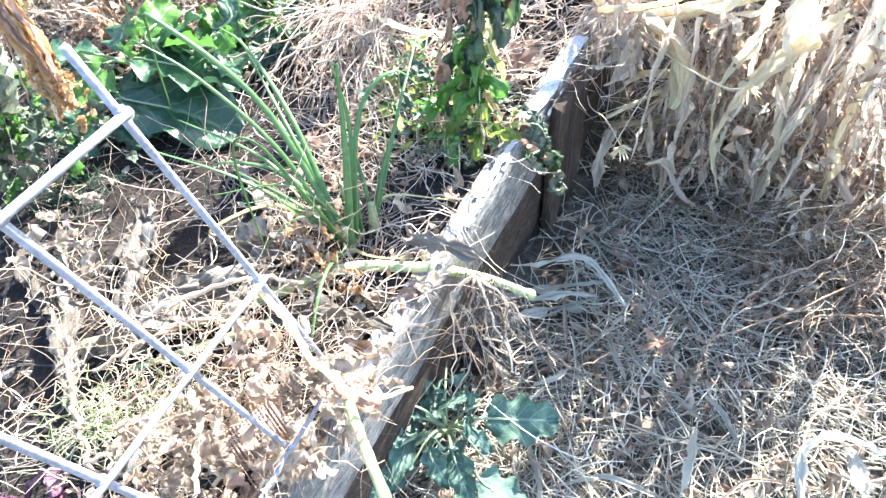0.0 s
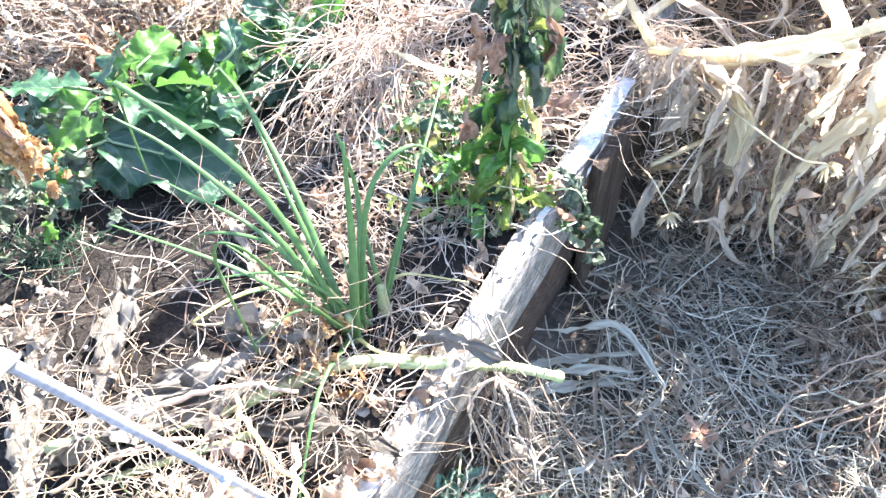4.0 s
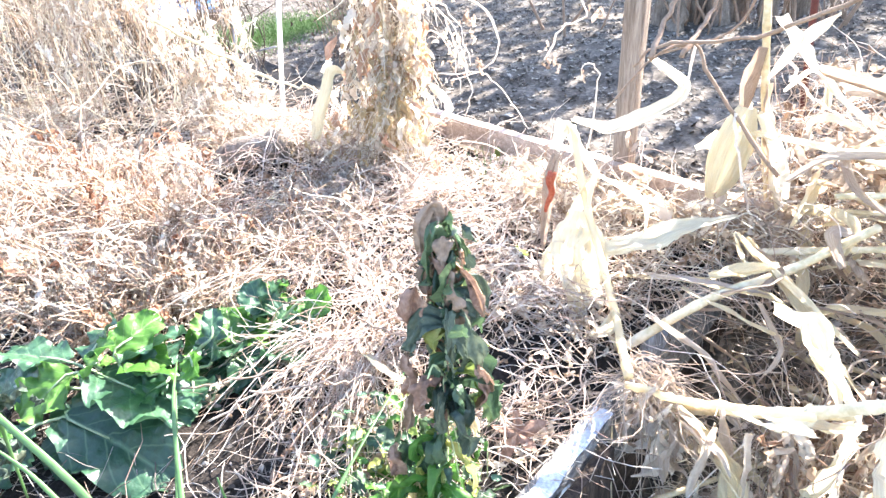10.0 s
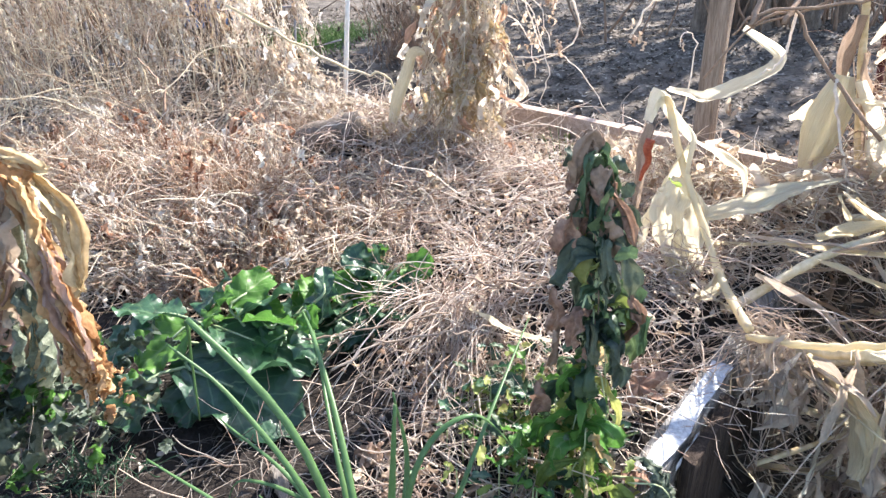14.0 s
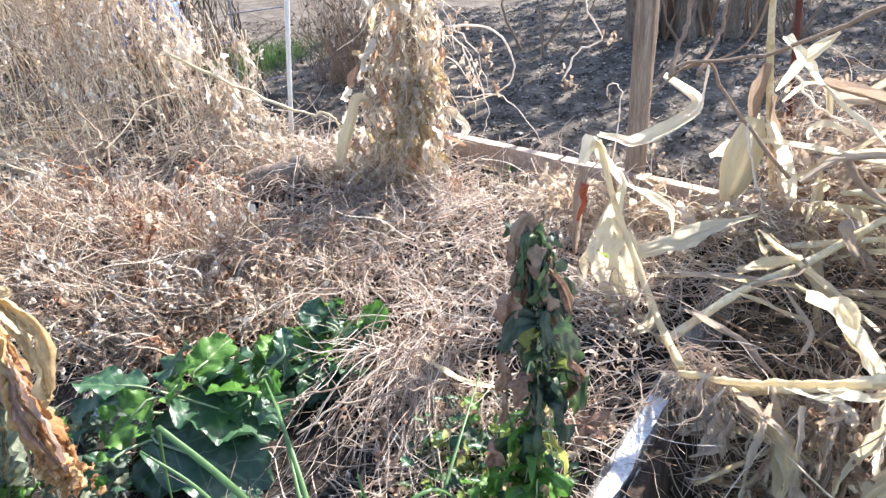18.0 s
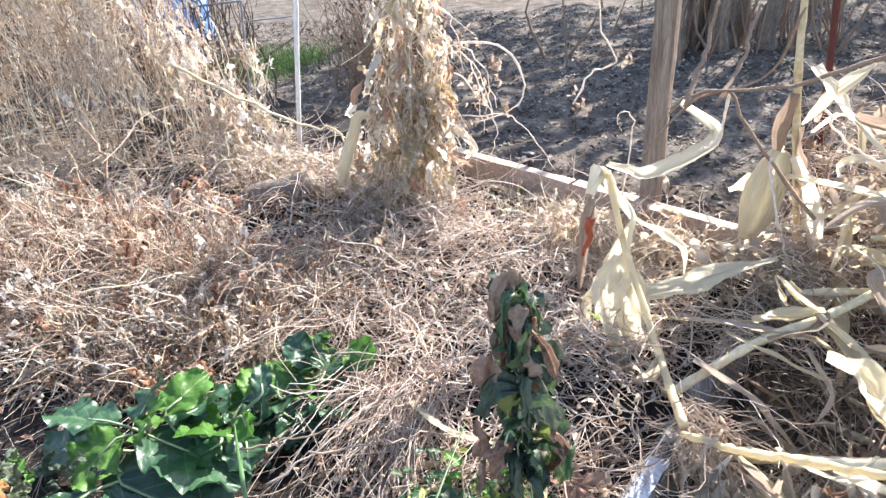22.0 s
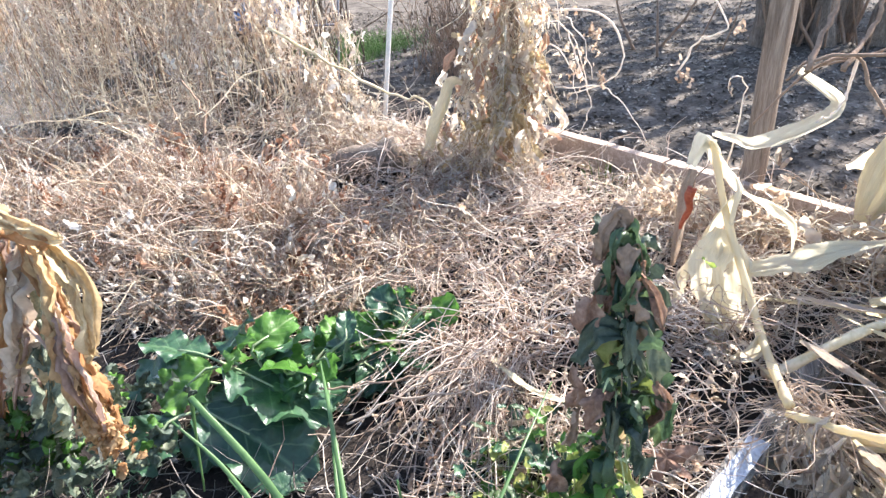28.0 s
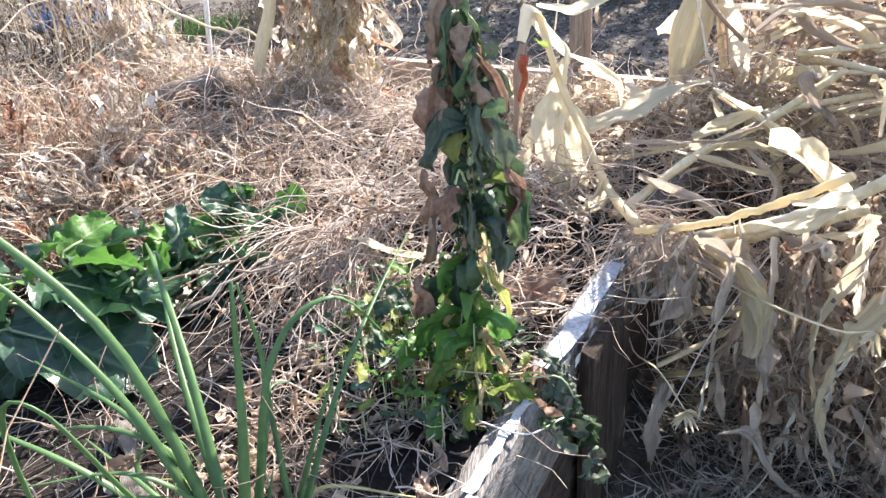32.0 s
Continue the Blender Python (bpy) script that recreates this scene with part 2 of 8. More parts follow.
M_GREYLEAF = node_mat("grey_weathered_leaf", [(0.26, 0.25, 0.205), (0.44, 0.43, 0.36), (0.60, 0.58, 0.49), (0.70, 0.68, 0.59)], 0.6, 2.0, 0.25, 0.7, 0.1, (8, 0.6, 1), 0.35, 0.4, 5.0, 0.35, True)
M_LIMP = node_mat("limp_green_leaf", [(0.018, 0.038, 0.024), (0.040, 0.075, 0.040), (0.075, 0.125, 0.060), (0.13, 0.18, 0.080)], 0.45, 30, 0.36, 0.5, 0.2, (1, 1, 1), 0.5, 0.4)
M_SPECK = node_mat("speckled_grey_green_leaf", [(0.05, 0.065, 0.045), (0.13, 0.16, 0.11), (0.26, 0.29, 0.22), (0.44, 0.45, 0.37)], 0.6, 60, 0.25, 0.6, 0.1, (1, 1, 1), 0.4, 0.2)
M_LIME = node_mat("yellowing_leaf", [(0.10, 0.15, 0.03), (0.22, 0.29, 0.07), (0.36, 0.40, 0.12), (0.46, 0.42, 0.17)], 0.5, 30, 0.5, 0.4, 0.2, (1, 1, 1), 0.4, 0.4)
M_STRAWLEAF = node_mat("straw_yellow_leaf", [(0.34, 0.22, 0.11), (0.54, 0.40, 0.22), (0.66, 0.54, 0.34), (0.74, 0.65, 0.47)], 0.7, 30, 0.4, 0.5, 0.2, (1, 1, 1), 0.3, 0.3)
M_STRAWBIT = node_mat("bleached_leaf_bit", [(0.62, 0.52, 0.42), (0.78, 0.70, 0.60), (0.86, 0.81, 0.73), (0.90, 0.87, 0.82)], 0.45, 25, 0.45, 0.2, 0.75, (1, 1, 1), 0.5)
M_DULLLEAF = node_mat("dusty_grey_leaf", [(0.075, 0.063, 0.052), (0.135, 0.119, 0.10), (0.20, 0.18, 0.153), (0.26, 0.237, 0.205)], 0.7, 2.0, 0.15, 0.8, 0.1, (8, 0.6, 1), 0.3, 0.4, 5.0, 0.4, True)
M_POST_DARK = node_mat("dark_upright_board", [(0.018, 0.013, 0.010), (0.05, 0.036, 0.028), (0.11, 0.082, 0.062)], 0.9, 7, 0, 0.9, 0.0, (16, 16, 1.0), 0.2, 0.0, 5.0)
# brown twigs with shade put into the colour
M_SHADY = node_mat("shaded_brown_twigs", [(0.05, 0.035, 0.026), (0.11, 0.08, 0.058), (0.18, 0.135, 0.10)], 0.85, 30, 0.1, 0.2, 0.6)
M_PURPLE = node_mat("purple_leaf", [(0.05, 0.02, 0.035), (0.11, 0.05, 0.08), (0.17, 0.09, 0.12)], 0.5, 30, 0.2, 0.4, 0.1)



def add_veins(m, colour, pairs):
    """Pale midrib and slanting side veins on leaves whose u runs across and v along."""
    t = m.node_tree
    n, l = t.nodes, t.links
    bsdf = n["Principled BSDF"]
    src = bsdf.inputs["Base Color"].links[0].from_socket
    tc = n.new("ShaderNodeTexCoord")
    xyz = n.new("ShaderNodeSeparateXYZ")
    l.new(tc.outputs["UV"], xyz.inputs[0])

    def op(kind, a, b=0.0):
        k = n.new("ShaderNodeMath")
        k.operation = kind
        for sock, v in zip(k.inputs, (a, b)):
            if isinstance(v, (int, float)):
                sock.default_value = v
            else:
                l.new(v, sock)
        return k.outputs[0]

    across = op("MULTIPLY", op("ABSOLUTE", op("SUBTRACT", xyz.outputs[0], 0.5)), 2.0)
    slant = op("SUBTRACT", op("MULTIPLY", xyz.outputs[1], float(pairs)), op("MULTIPLY", across, 1.7))
    side_vein = op("SUBTRACT", 1.0, op("MULTIPLY", op("PINGPONG", slant, 0.5), 14.0))
    side_vein = op("MULTIPLY", op("MAXIMUM", side_vein, 0.0), op("SUBTRACT", 1.0, op("MULTIPLY", across, 0.7)))
    mid = op("MAXIMUM", op("SUBTRACT", 1.0, op("MULTIPLY", across, 13.0)), 0.0)
    mask = op("MINIMUM", op("MULTIPLY", op("MAXIMUM", side_vein, mid), 0.75), 1.0)
    mix = n.new("ShaderNodeMix")
    mix.data_type = "RGBA"
    l.new(mask, mix.inputs[0])
    l.new(src, mix.inputs[6])
    mix.inputs[7].default_value = (*colour, 1)
    l.new(mix.outputs[2], bsdf.inputs["Base Color"])


add_veins(M_KALE, (0.16, 0.27, 0.14), 5)
add_veins(M_KALE_Y, (0.30, 0.42, 0.18), 5)
add_veins(M_THISTLE, (0.26, 0.36, 0.28), 5)

# ---- mesh helpers ----


def link_mesh(name, verts, faces, mat, parent=None, label="", smooth=True, uv=None):
    me = bpy.data.meshes.new(name)
    me.from_pydata([tuple(v) for v in verts], [], [tuple(f) for f in faces])
    me.materials.append(mat)
    if smooth:
        me.polygons.foreach_set("use_smooth", [True] * len(me.polygons))
    if uv:
        layer = me.uv_layers.new(name="uv")
        for loop in me.loops:
            layer.data[loop.index].uv = uv[loop.vertex_index]
    me.update()
    ob = new(name, me)
    if parent is not None:
        ob.parent = parent
    if label:
        ob["label"] = label
    return ob


def quads_mesh(name, verts, quads, mats, parent=None, mat_index=None):
    """A big mesh from arrays."""
    me = bpy.data.meshes.new(name)
    nv, nf = len(verts), len(quads)
    me.vertices.add(nv)
    me.vertices.foreach_set("co", np.asarray(verts, np.float32).ravel())
    me.loops.add(nf * 4)
    me.loops.foreach_set("vertex_index", np.asarray(quads, np.int32).ravel())
    me.polygons.add(nf)
    me.polygons.foreach_set("loop_start", np.arange(0, nf * 4, 4, dtype=np.int32))
    me.polygons.foreach_set("use_smooth", np.ones(nf, bool))
    for m in mats:
        me.materials.append(m)
    if mat_index is not None:
        me.polygons.foreach_set("material_index", np.asarray(mat_index, np.int32))
    me.update(calc_edges=True)
    me.validate()
    ob = new(name, me)
    if parent is not None:
        ob.parent = parent
        ob["kind"] = "stuff"
    return ob


def part(name, bm, material, parent, label=""):
    me = bpy.data.meshes.new(name)
    bm.to_mesh(me)
    bm.free()
    me.materials.append(material)
    ob = new(name, me)
    ob.parent = parent
    if label:
        ob["label"] = label
    return ob


def thing(name, label, category, group="", kind=""):
    return tagged(new(name), label, category, group, kind)


def curve_points(ctrl, k):
    """k points on a Catmull-Rom curve through the controls."""
    c = [Vector(p) for p in ctrl]
    c = [2 * c[0] - c[1]] + c + [2 * c[-1] - c[-2]]
    n = len(c) - 3
    res = []
    for i in range(k):
        u = i / (k - 1) * n
        j = min(int(u), n - 1)
        f = u - j
        a, b, d, e = c[j:j + 4]
        res.append(0.5 * ((2 * b) + (d - a) * f + (2 * a - 5 * b + 4 * d - e) * f * f + (3 * b - a - 3 * d + e) * f ** 3))
    return res


def frames_along(pts, hint=Vector((0, 0, 1))):
    """Tangent, side and up at each point, carried along without twist."""
    res = []
    side = None
    for i, p in enumerate(pts):
        t = (pts[min(i + 1, len(pts) - 1)] - pts[max(i - 1, 0)])
        t = t.normalized() if t.length > 1e-9 else Vector((0, 0, 1))
        if side is None:
            side = t.cross(hint)
            if side.length < 1e-4:
                side = t.cross(Vector((1, 0, 0)))
        side = (side - t * side.dot(t))
        side = side.normalized() if side.length > 1e-6 else t.orthogonal().normalized()
        res.append((t, side, side.cross(t)))
    return res


def tube_data(ctrl, r0, r1, k=12, sides=7, knobs=0.0, wob=0.0, rnd=random):
    pts = curve_points(ctrl, k)
    if wob:
        pts = [p + Vector((rnd.gauss(0, wob), rnd.gauss(0, wob), rnd.gauss(0, wob))) for p in pts]
    fr = frames_along(pts)
    verts, faces = [], []
    for i, (p, (t, s, u)) in enumerate(zip(pts, fr)):
        r = r0 + (r1 - r0) * i / (k - 1)
        if knobs and i % 5 == 2:
            r *= 1 + knobs
        for j in range(sides):
            a = 2 * math.pi * j / sides
            verts.append(p + r * (math.cos(a) * s + math.sin(a) * u))
    for i in range(k - 1):
        for j in range(sides):
            b, c = i * sides + j, i * sides + (j + 1) % sides
            faces.append((b, c, c + sides, b + sides))
    faces.append(tuple(range(sides - 1, -1, -1)))
    faces.append(tuple(range((k - 1) * sides, k * sides)))
    return verts, faces


def tube(name, ctrl, r0, r1, mat, parent=None, label="", k=12, sides=7, knobs=0.0, wob=0.0):
    v, f = tube_data(ctrl, r0, r1, k, sides, knobs, wob)
    return link_mesh(name, v, f, mat, parent, label)


def kinked_points(ctrl, k, soft):
    """k points along straight runs between the controls, the corners eased a little."""
    c = [Vector(p) for p in ctrl]
    n = len(c) - 1
    curved = curve_points(ctrl, k)
    res = []
    for i in range(k):
        u = i / (k - 1) * n
        j = min(int(u), n - 1)
        res.append(curved[i] * soft + c[j].lerp(c[j + 1], u - j) * (1 - soft))
    return res


def ribbon(name, ctrl, width, mat, parent=None, label="", gutter=0.25, k=22, twist=0.0, spin=0.0, ruffle=0.12, tip=0.12, foot=0.55, hint=(0, 0, 1), seed=0, thick=0.0006, lanes=9):
    """A long dry leaf: straight runs with sharp bends, folded along its midrib, creased lengthwise, with a frayed edge."""
    rnd = random.Random(seed * 7 + 3)
    pts = kinked_points(ctrl, k, 0.55)
    fr = frames_along(pts, Vector(hint))
    ph = rnd.uniform(0, 6.28)
    total = sum((pts[i + 1] - pts[i]).length for i in range(k - 1))
    side_fold = rnd.uniform(-0.5, 0.5)
    bias = rnd.uniform(0.5, 1.0)
    verts, faces, uv = [], [], []
    for i, (p, (t, s, u)) in enumerate(zip(pts, fr)):
        f = i / (k - 1)
        w = width * (foot + (1 - foot) * min(1, f / 0.3)) * (1 - (1 - tip) * max(0, (f - 0.45) / 0.55) ** 1.3) * (1 + 0.16 * noise.noise((f * 3, seed, 1.5)))
        a = spin + twist * f + 0.7 * noise.noise((f * 2.2, seed, 4.5))
        s2, u2 = math.cos(a) * s + math.sin(a) * u, -math.sin(a) * s + math.cos(a) * u
        for j in range(lanes):
            v = 2 * j / (lanes - 1) - 1
            tear = 1 + (0.16 * noise.noise((f * total * 60, 3 if v > 0 else 9, seed)) - 0.10 * max(0, noise.noise((f * total * 170, 5 if v > 0 else 8, seed)))) * abs(v) ** 3
            fold = gutter * w * (abs(v) * 0.85 + 0.25 * v * v) * (bias if v > 0 else 1)
            crease = 0.13 * w * noise.noise((v * 3.2, f * total * 5, seed)) + 0.15 * w * noise.noise((v * 1.5, f * total * 28, seed + 0.5)) + 0.035 * w * noise.noise((v * 7, f * total * 9, seed + 9))
            edge_roll = ruffle * w * abs(v) ** 3 * 1.6 * noise.noise((f * total * 22, 2 if v > 0 else 6, seed)) + side_fold * w * 0.22 * max(0, v) ** 2
            verts.append(p + s2 * (0.5 * w * v * tear * (1 - 0.25 * gutter * abs(v))) + u2 * (fold + crease + edge_roll))
            uv.append((0.5 + 0.5 * v + 0.3 * (seed % 7), f * total * 12 + seed))
    for i in range(k - 1):
        for j in range(lanes - 1):
            b = i * lanes + j
            faces.append((b, b + 1, b + lanes + 1, b + lanes))
    return link_mesh(name, verts, faces, mat, parent, label, True, uv)


def crumpled(name, base, size, mat, seed=0, aspect=0.6, hang=0.0, crush=0.16, parent=None, lobes=0.25, roll=1.0, res=(10, 8), out=None):
    """Withered leaves, each a lobed blade bent and crushed by waves of several lengths and rolled in at its sides."""
    g = np.random.default_rng(seed)
    base = np.atleast_2d(np.asarray(base, float))
    n = len(base)
    size = np.broadcast_to(size, (n,)).astype(float)
    way = g.normal(size=(n, 3))
    if out is not None:
        way = way * 0.5 + np.asarray(out, float)
    way[:, 2] -= hang * 2.5
    way /= np.linalg.norm(way, axis=1, keepdims=True)
    side = np.cross(way, g.normal(size=(n, 3)))
    side /= np.linalg.norm(side, axis=1, keepdims=True)
    up = np.cross(side, way)
    K, L = res
    asp = aspect * g.uniform(0.65, 1.3, n)
    bend, curl, tw = g.normal(0, 0.7, n), g.uniform(-1, 1, n) * roll * 2.2, g.normal(0, 0.9, n)
    waves = [(g.uniform(4, 17, n), g.uniform(-12, 12, n), g.uniform(0, 6.3, n)) for _ in range(4)]
    lob = g.uniform(2.5, 5.5, n), g.uniform(0, 6.3, n)
    verts = np.zeros((n, K, L, 3))
    for i in range(K):
        f = i / (K - 1)
        env = max(0.03, math.sin(math.pi * min(1, 0.04 + 0.95 * f ** 0.8))) ** 0.6
        for j in range(L):
            v = 2 * j / (L - 1) - 1
            notch = 1 - lobes * abs(v) * (0.5 + 0.5 * np.sin(lob[0] * 6.28 * f + lob[1] + (1.5 if v > 0 else 0))) - 0.25 * lobes * g.uniform(0, 1, n) * abs(v)
            half = size * asp * 0.5 * env * notch
            ang = curl * v
            across = half * np.where(np.abs(curl) > 0.05, np.sin(ang) / np.where(np.abs(curl) > 0.05, curl, 1), v)
            rise = half * np.where(np.abs(curl) > 0.05, (1 - np.cos(ang)) / np.where(np.abs(curl) > 0.05, curl, 1), 0)
            z = rise + size * (bend * (f - 0.5) ** 2 + tw * (f - 0.5) * v * 0.25)
            for m, (wa, wb, wp) in enumerate(waves):
                z = z + size * crush * (0.42, 0.3, 0.2, 0.14)[m] * np.sin(wa * (1 + 0.6 * m) * f + wb * (0.5 + 0.4 * m) * v * 0.5 + wp)
            slide = size * crush * 0.35 * np.sin(waves[0][1] * f + waves[1][0] * v * 0.4)
            verts[:, i, j] = base + way * (size * (f - 0.5))[:, None] + side * (across + slide)[:, None] + up * z[:, None]
    idx = np.arange(n * K * L).reshape(n, K, L)
    q = np.stack([idx[:, :-1, :-1], idx[:, 1:, :-1], idx[:, 1:, 1:], idx[:, :-1, 1:]], -1).reshape(-1, 4)
    ob = quads_mesh(name, verts.reshape(-1, 3), q, [mat], parent)
    vi = q.ravel() % (K * L)
    uv = np.stack([(vi % L) / (L - 1), (vi // L) / (K - 1)], 1)
    layer = ob.data.uv_layers.new(name="uv")
    if len(layer.data) == len(uv):
        layer.data.foreach_set("uv", uv.astype(np.float32).ravel())
    return ob


def one_crumpled(name, at, size, mat, parent, seed=0, label="", **kw):
    ob = crumpled(name, [tuple(at)], size, mat, seed, parent=parent, **kw)
    del ob["kind"]
    if label:
        ob["label"] = label
    return ob


def strands(name, base, way, length, radius, mat, bend=0.5, k=5, seed=0, sag=0.0, wiggle=0.15, parent=None):
    """Thin dry stems: many three-sided tubes from base points along ways, each bent its own way."""
    g = np.random.default_rng(seed)
    base = np.asarray(base, float)
    n = len(base)
    way = np.asarray(way, float)
    way = way / np.maximum(1e-9, np.linalg.norm(way, axis=1, keepdims=True))
    length = np.broadcast_to(length, (n,))
    radius = np.broadcast_to(radius, (n,))
    side = np.cross(way, g.normal(size=(n, 3)))
    side /= np.maximum(1e-9, np.linalg.norm(side, axis=1, keepdims=True))
    up = np.cross(side, way)
    curl = g.normal(0, bend, n)
    curl2 = g.normal(0, wiggle, (n, k))
    verts = np.zeros((n, k, 3, 3))
    for i in range(k):
        f = i / (k - 1)
        c = base + way * (length * f)[:, None] + side * (length * curl * (f * f))[:, None] + up * (length * curl2[:, i] * 0.5)[:, None]
        c[:, 2] -= sag * length * f * f
        r = radius * (1.0 - 0.45 * f)
        for j in range(3):
            a = 2.0944 * j
            verts[:, i, j] = c + r[:, None] * (math.cos(a) * side + math.sin(a) * up)
    idx = np.arange(n * k * 3).reshape(n, k, 3)
    q = []
    for j in range(3):
        jn = (j + 1) % 3
        q.append(np.stack([idx[:, :-1, j], idx[:, :-1, jn], idx[:, 1:, jn], idx[:, 1:, j]], -1).reshape(-1, 4))
    return quads_mesh(name, verts.reshape(-1, 3), np.concatenate(q), [mat], parent)


def stem_lines(base, way, length, seed, curve=0.4, sag=0.0, k=8, wave=0.05):
    """Centre lines of smoothly bent dry stems: n x k points."""
    g = np.random.default_rng(seed)
    base, way = np.asarray(base, float), np.asarray(way, float)
    n = len(base)
    way = way / np.maximum(1e-9, np.linalg.norm(way, axis=1, keepdims=True))
    length = np.broadcast_to(length, (n,))
    side = np.cross(way, g.normal(size=(n, 3)))
    side /= np.maximum(1e-9, np.linalg.norm(side, axis=1, keepdims=True))
    up = np.cross(side, way)
    c1, c2 = g.uniform(-1.4, 1.4, n) * curve, g.uniform(-1.4, 1.4, n) * curve
    w1, w2 = g.uniform(3, 10, n), g.uniform(3, 10, n)
    p1, p2 = g.uniform(0, 6.3, n), g.uniform(0, 6.3, n)
    res = np.zeros((n, k, 3))
    for i in range(k):
        f = i / (k - 1)
        a = length * (c1 * f * f + wave * (np.sin(w1 * f + p1) - np.sin(p1)))
        b = length * (c2 * f * f * 0.6 + wave * (np.sin(w2 * f + p2) - np.sin(p2)))
        res[:, i] = base + way * (length * f)[:, None] + side * a[:, None] + up * b[:, None]
        res[:, i, 2] -= sag * length * f * f
    return res


def offshoots(lines, per, share, seed, spread=0.8, curve=0.5, sag=0.2):
    """Side stems that leave the given lines, a few from each."""
    g = np.random.default_rng(seed)
    n, k, _ = lines.shape
    who = np.repeat(np.arange(n), per)
    at = g.integers(1, k - 1, len(who))
    tang = lines[who, at + 1] - lines[who, at - 1]
    tang /= np.maximum(1e-9, np.linalg.norm(tang, axis=1, keepdims=True))
    long = np.linalg.norm(lines[:, -1] - lines[:, 0], axis=1)[who]
    return stem_lines(lines[who, at], tang + g.normal(0, spread, (len(who), 3)), share * long * g.uniform(0.4, 1.3, len(who)), seed + 1, curve, sag, k)


def stem_cloud(name, sets, mat, parent=None, sides=4):
    """One mesh of many tapering round stems; sets: pairs of lines and foot radii."""
    verts, quads, at = [], [], 0
    for lines, radius in sets:
        n, k, _ = lines.shape
        radius = np.broadcast_to(radius, (n,))
        tang = np.gradient(lines, axis=1)
        tang /= np.maximum(1e-9, np.linalg.norm(tang, axis=2, keepdims=True))
        ref = np.where(np.abs(tang[:, :1, 2:]) > 0.8, np.array([1.0, 0, 0]), np.array([0, 0, 1.0]))
        s1 = np.cross(tang, np.broadcast_to(ref, tang.shape))
        s1 /= np.maximum(1e-9, np.linalg.norm(s1, axis=2, keepdims=True))
        s2 = np.cross(tang, s1)
        r = radius[:, None] * np.linspace(1.0, 0.5, k)[None, :]
        ring = np.stack([lines + r[..., None] * (math.cos(6.2832 * j / sides) * s1 + math.sin(6.2832 * j / sides) * s2) for j in range(sides)], 2)
        idx = at + np.arange(n * k * sides).reshape(n, k, sides)
        for j in range(sides):
            jn = (j + 1) % sides
            quads.append(np.stack([idx[:, :-1, j], idx[:, :-1, jn], idx[:, 1:, jn], idx[:, 1:, j]], -1).reshape(-1, 4))
        verts.append(ring.reshape(-1, 3))
        at += n * k * sides
    return quads_mesh(name, np.concatenate(verts), np.concatenate(quads), [mat], parent)


def points_on(lines, count, seed, low=0.2):
    """Random places along lines, none nearer to a foot than a share of the way."""
    g = np.random.default_rng(seed)
    n, k, _ = lines.shape
    return lines[g.integers(0, n, count), g.integers(int(low * k), k, count)]


def flakes(name, base, size, mat, seed=0, curl=0.6, aspect=0.5, hang=0.0, parent=None, flat=0.0):
    """Small curled dry leaves: each a bent patch of three by four cells, pointed at both ends."""
    g = np.random.default_rng(seed)
    base = np.asarray(base, float)
    n = len(base)
    size = np.broadcast_to(size, (n,))
    way = g.normal(size=(n, 3))
    way[:, 2] = way[:, 2] * (1 - flat) - hang * 2.5
    way /= np.linalg.norm(way, axis=1, keepdims=True)
    side = np.cross(way, g.normal(size=(n, 3)) * (1 - flat) + np.array([0, 0, flat * 3 + 0.001]))
    side /= np.linalg.norm(side, axis=1, keepdims=True)
    up = np.cross(side, way)
    cu, cv, tw = g.normal(0, curl, n), g.normal(0, curl, n), g.normal(0, 0.5, n)
    asp = aspect * g.uniform(0.6, 1.3, n)
    K, L = 5, 4
    prof = [0.12, 0.8, 1.0, 0.7, 0.06]
    verts = np.zeros((n, K, L, 3))
    for i in range(K):
        f = i / (K - 1)
        for j in range(L):
            v = 2 * j / (L - 1) - 1
            x = size * (f - 0.5)
            w = size * asp * 0.5 * prof[i] * v * g.uniform(0.8, 1.2, n)
            lift = size * (cu * (f - 0.5) ** 2 * 1.6 + cv * v * v * 0.35 * prof[i] + tw * (f - 0.5) * v * 0.3 + g.normal(0, 0.035, n))
            verts[:, i, j] = base + way * x[:, None] + side * w[:, None] + up * lift[:, None]
    idx = np.arange(n * K * L).reshape(n, K, L)
    q = np.stack([idx[:, :-1, :-1], idx[:, 1:, :-1], idx[:, 1:, 1:], idx[:, :-1, 1:]], -1).reshape(-1, 4)
    return quads_mesh(name, verts.reshape(-1, 3), q, [mat], parent)


